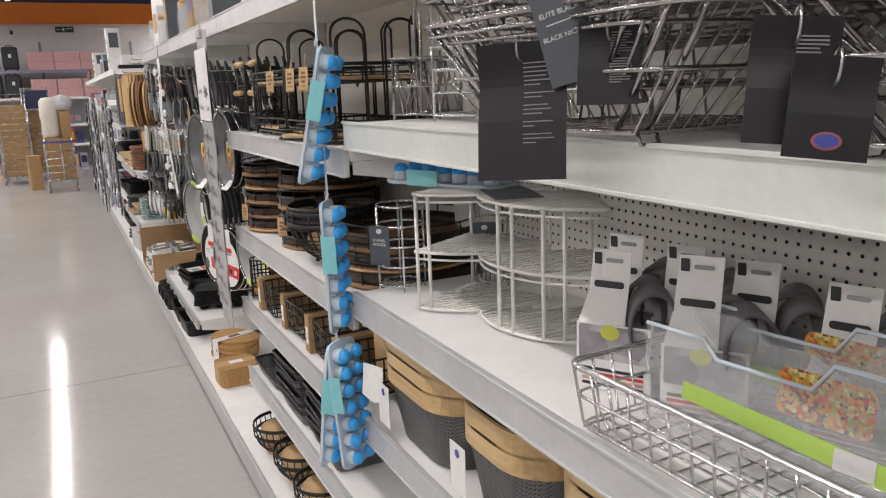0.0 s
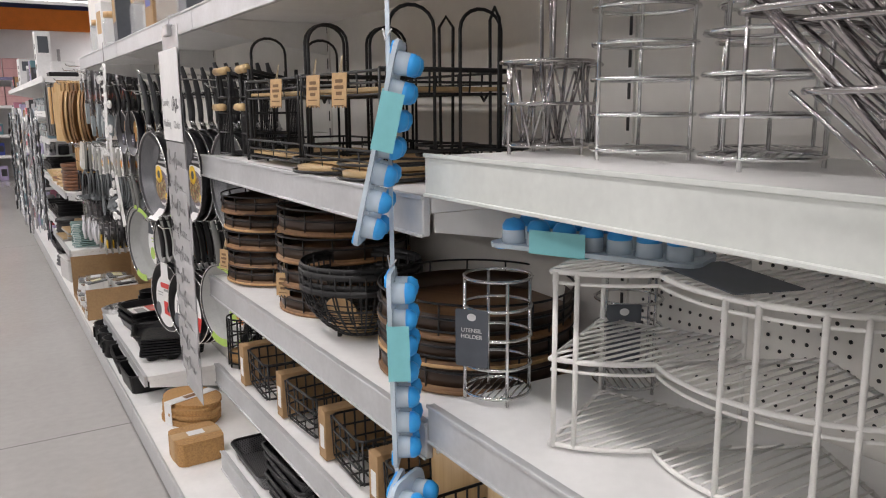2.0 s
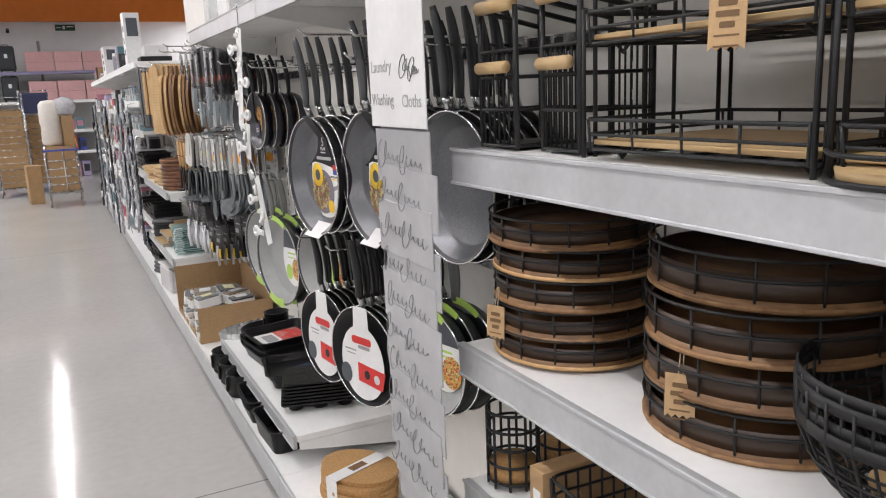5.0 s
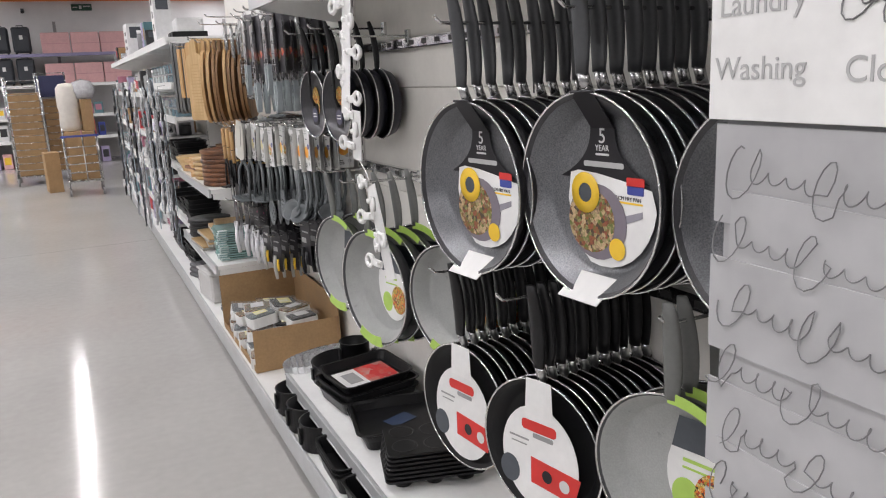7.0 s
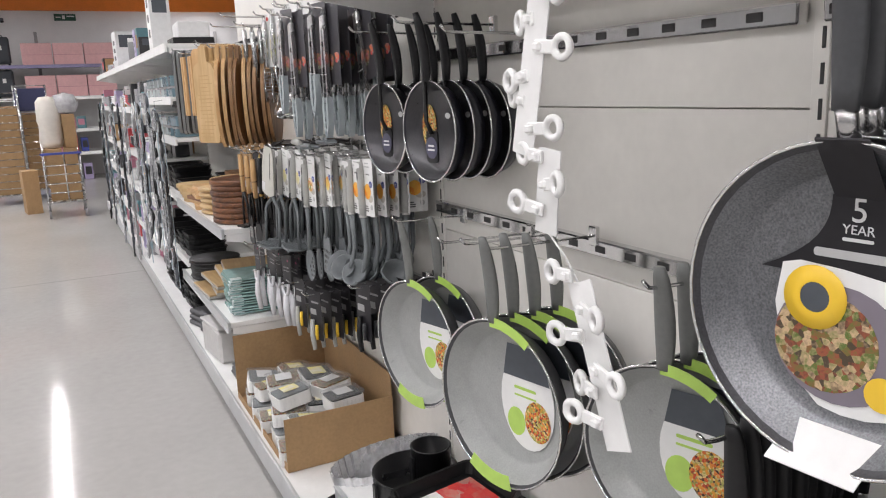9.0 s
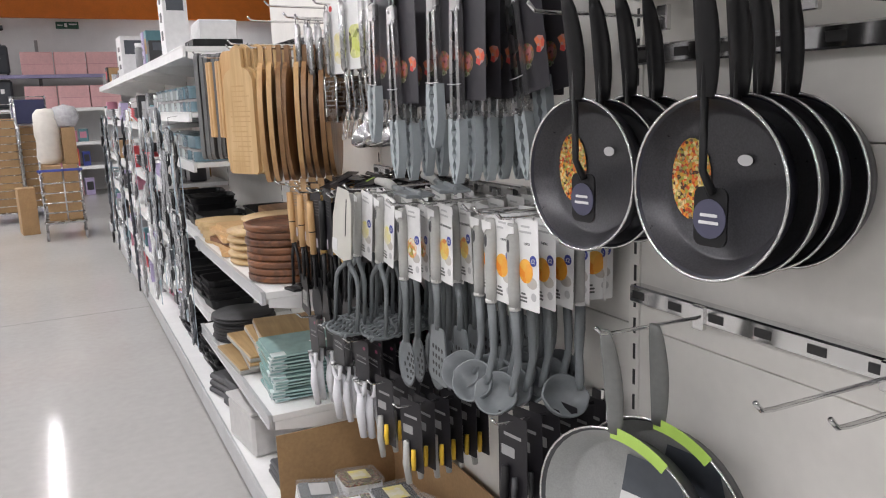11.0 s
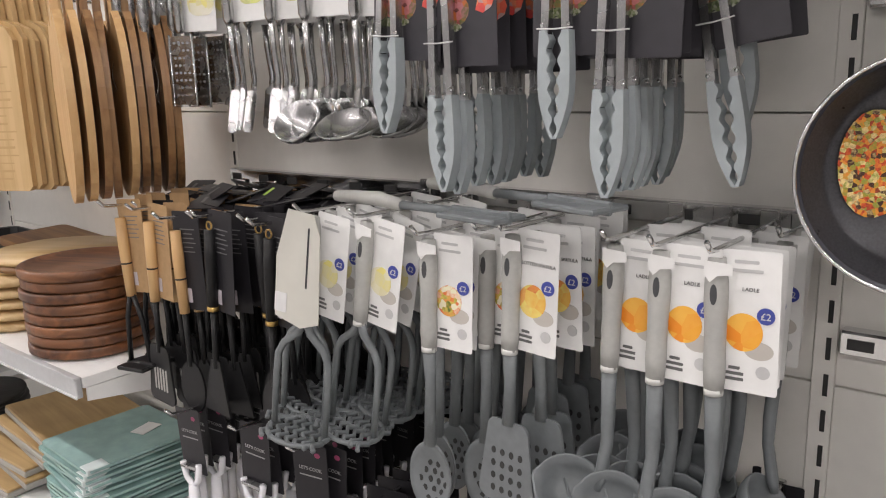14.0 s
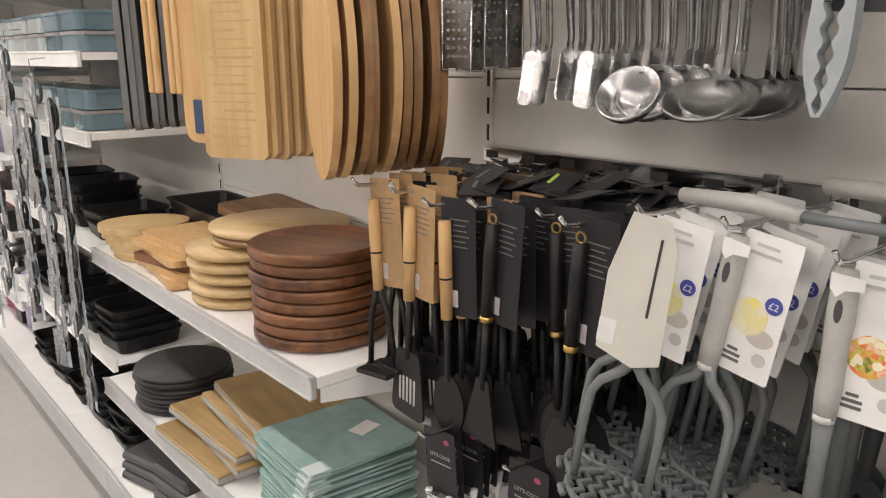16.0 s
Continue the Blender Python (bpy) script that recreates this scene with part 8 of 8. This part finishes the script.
for a in (-0.22, 0.22):
    for b in (-0.35, 0.3):
        part("castor", Mesh().lathe([(0.001, -0.014), (0.05, -0.014), (0.05, 0.014), (0.001, 0.014)], 16, (a, b, 0.05), "x"), GREYBOX, tr)
        part("post", Mesh().tube([(a, b, 0.09), (a, b, 0.86 if b < 0 else 1.0)], 0.012, 8), STEEL, tr)
part("deck", Mesh().box(-0.24, 0.24, -0.37, 0.32, 0.2, 0.225, 0.004), STEEL, tr)
for z in (0.34, 0.46, 0.58, 0.70, 0.85):
    part("rail", Mesh().tube([(-0.23, -0.355, z), (0.23, -0.355, z)], 0.009, 7), STEEL, tr)
part("handle", Mesh().box(-0.25, 0.25, -0.365, -0.34, 0.84, 0.87, 0.004), INKB, tr, "blue plastic handle")
for k, (x, y, z, w, l, h) in enumerate(((0.02, 15.0, 0.227, 0.2, 0.5, 0.68), (0.22, 15.0, 0.227, 0.16, 0.5, 0.68), (0.235, 15.0, 0.91, 0.15, 0.3, 0.45), (-0.33, 15.5, 0.001, 0.2, 0.3, 0.60))):
    solid("cardboard_box", Mesh().box(-w / 2, w / 2, -l / 2, l / 2, 0, h, 0.004), KRAFT, "brown cardboard carton on a stock trolley" if k < 3 else "brown cardboard carton standing on the floor", "cardboard box", pose(x, y, z, 0, 0, (0, 0, 6, 8)[k]), "trolley cartons")
pk = Mesh().lathe([(0.001, 0), (0.11, 0.01), (0.15, 0.08), (0.14, 0.3), (0.15, 0.36), (0.145, 0.62), (0.1, 0.68), (0.001, 0.69)], 18, squash=0.8)
random.seed(2)
pk.v = [(a + random.uniform(-0.008, 0.008), b + random.uniform(-0.008, 0.008), c) for a, b, c in pk.v]
solid("pillow_pack", pk, mat("cream_wrap", (0.7, 0.66, 0.6), 0.4, 0, 0.05, 20, 0.4), "cream pillows rolled in plastic wrap on a trolley", "wrapped pillows", pose(0.02, 15.0, 0.91))
pk2 = Mesh().lathe([(0.001, 0), (0.12, 0.02), (0.16, 0.12), (0.13, 0.24), (0.001, 0.28)], 16)
pk2.v = [(a + random.uniform(-0.012, 0.012), b + random.uniform(-0.012, 0.012), c + random.uniform(-0.008, 0.008)) for a, b, c in pk2.v]
solid("plastic_wrap", pk2, mat("crumpled_clear_film", (0.6, 0.6, 0.62), 0.15, 0, 0.2, 25, 0.8, alpha=0.7), "crumpled clear plastic film on a carton", "plastic film", pose(0.235, 15.0, 1.362))

ws = thing("wall_shelving", "wide stock shelves with lilac edges along the end wall", "shelving", pose(0, 20.4, 0), kind="structure")
for z in (0.55, 1.0, 1.62, 2.22):
    part("shelf_board", Mesh().box(-8, 3.5, -0.4, 0.68, z - 0.03, z, 0.003), WHITE, ws)
    part("shelf_edge", Mesh().box(-8, 3.5, -0.415, -0.401, z - 0.06, z + 0.003, 0.003), PURPLE if z > 2 else WHITE, ws, "lilac price edge" if z > 2 else "white price edge")
for x in (-8, -6, -4, -2, 0.0, 2.0, 3.5):
    part("upright", Mesh().box(x - 0.03, x + 0.03, 0.6, 0.66, 0, 2.9, 0.003), GREYBOX, ws)
for z in (1.625, 2.225):
    for x in (-2.05, -1.7, -1.35, -1.0, -0.62):
        t = thing("suitcase", "charcoal soft suitcase with a white tag on a high shelf", "suitcase", pose(x, 20.25, z), "suitcases")
        part("shell", Mesh().box(-0.16, 0.16, -0.12, 0.12, 0.03, 0.52, 0.03), SUIT, t)
        part("pocket", Mesh().box(-0.13, 0.13, -0.14, -0.121, 0.08, 0.36, 0.01), SUIT, t)
        part("handle", Mesh().tube([(-0.06, 0, 0.52), (-0.055, 0, 0.55), (0.055, 0, 0.55), (0.06, 0, 0.52)], 0.01, 6), SUIT, t)
        part("tag", Mesh().box(-0.03, 0.03, -0.146, -0.141, 0.28, 0.36, 0.001), CARDW, t)
        for a in (-0.12, 0.12):
            part("wheel", Mesh().lathe([(0.001, -0.02), (0.018, -0.02), (0.018, 0.02), (0.001, 0.02)], 10, (a, 0, 0.018), "x"), BLACKPL, t)
    for x in (-0.02, 0.52, 1.06):
        t = thing("pink_carton", "large pale pink carton on a high shelf", "carton", pose(x, 20.25, z), "pink cartons")
        part("box", Mesh().box(-0.26, 0.26, -0.16, 0.16, 0, 0.40, 0.008), PINK, t)
        part("band", Mesh().box(-0.261, 0.261, -0.1625, -0.1605, 0.18, 0.19, 0.0005), mat("rose_print", (0.6, 0.3, 0.32), 0.5), t)
for z in (0.005, 0.553, 1.003):
    for k in range(16):
        x = -2.4 + 0.2 * k
        w, h = random.uniform(0.12, 0.19), random.uniform(0.18, 0.36)
        t = thing("carton", "coloured toy or gift carton on the end shelves", "carton", pose(x, 20.15, z, 0, 0, random.uniform(-6, 6)), "end shelf cartons")
        part("box", Mesh().box(-w / 2, w / 2, -0.1, 0.1, 0, h, 0.003), random.choice((GOODS[3], GOODS[6], INKB, GOODS[0], GOODS[4], PINK, GOODS[5])), t)
        part("panel", Mesh().box(-w * 0.36, w * 0.36, -0.1015, -0.1005, h * 0.3, h * 0.8, 0.0003), random.choice((CARDW, GOODS[1], GOODS[3], INKY)), t)
es = thing("exit_sign", "dark green exit sign with white arrow on the end wall", "exit sign", pose(0.58, END_Y - 0.03, 3.13))
part("plate", Mesh().box(-0.2, 0.2, -0.02, 0.03, 0, 0.13, 0.004), EXITG, es)
part("arrow", Mesh().box(-0.17, -0.08, -0.0225, -0.0205, 0.055, 0.075, 0.0004), INKW, es)
part("figure", Mesh().box(-0.05, 0.0, -0.0225, -0.0205, 0.03, 0.1, 0.0004), INKW, es)
part("caption", Mesh().box(0.03, 0.17, -0.0225, -0.0205, 0.07, 0.095, 0.0004), INKW, es)
cm = thing("camera_dome", "small black security camera on the end wall", "security camera", pose(-0.55, END_Y, 3.12))
part("mount", Mesh().box(-0.03, 0.03, -0.05, 0, 0, 0.06, 0.004), CARDG, cm)
part("dome", Mesh().lathe([(0.001, -0.04), (0.03, -0.03), (0.04, 0)], 16, (0, -0.06, 0.0)), BLACKPL, cm)
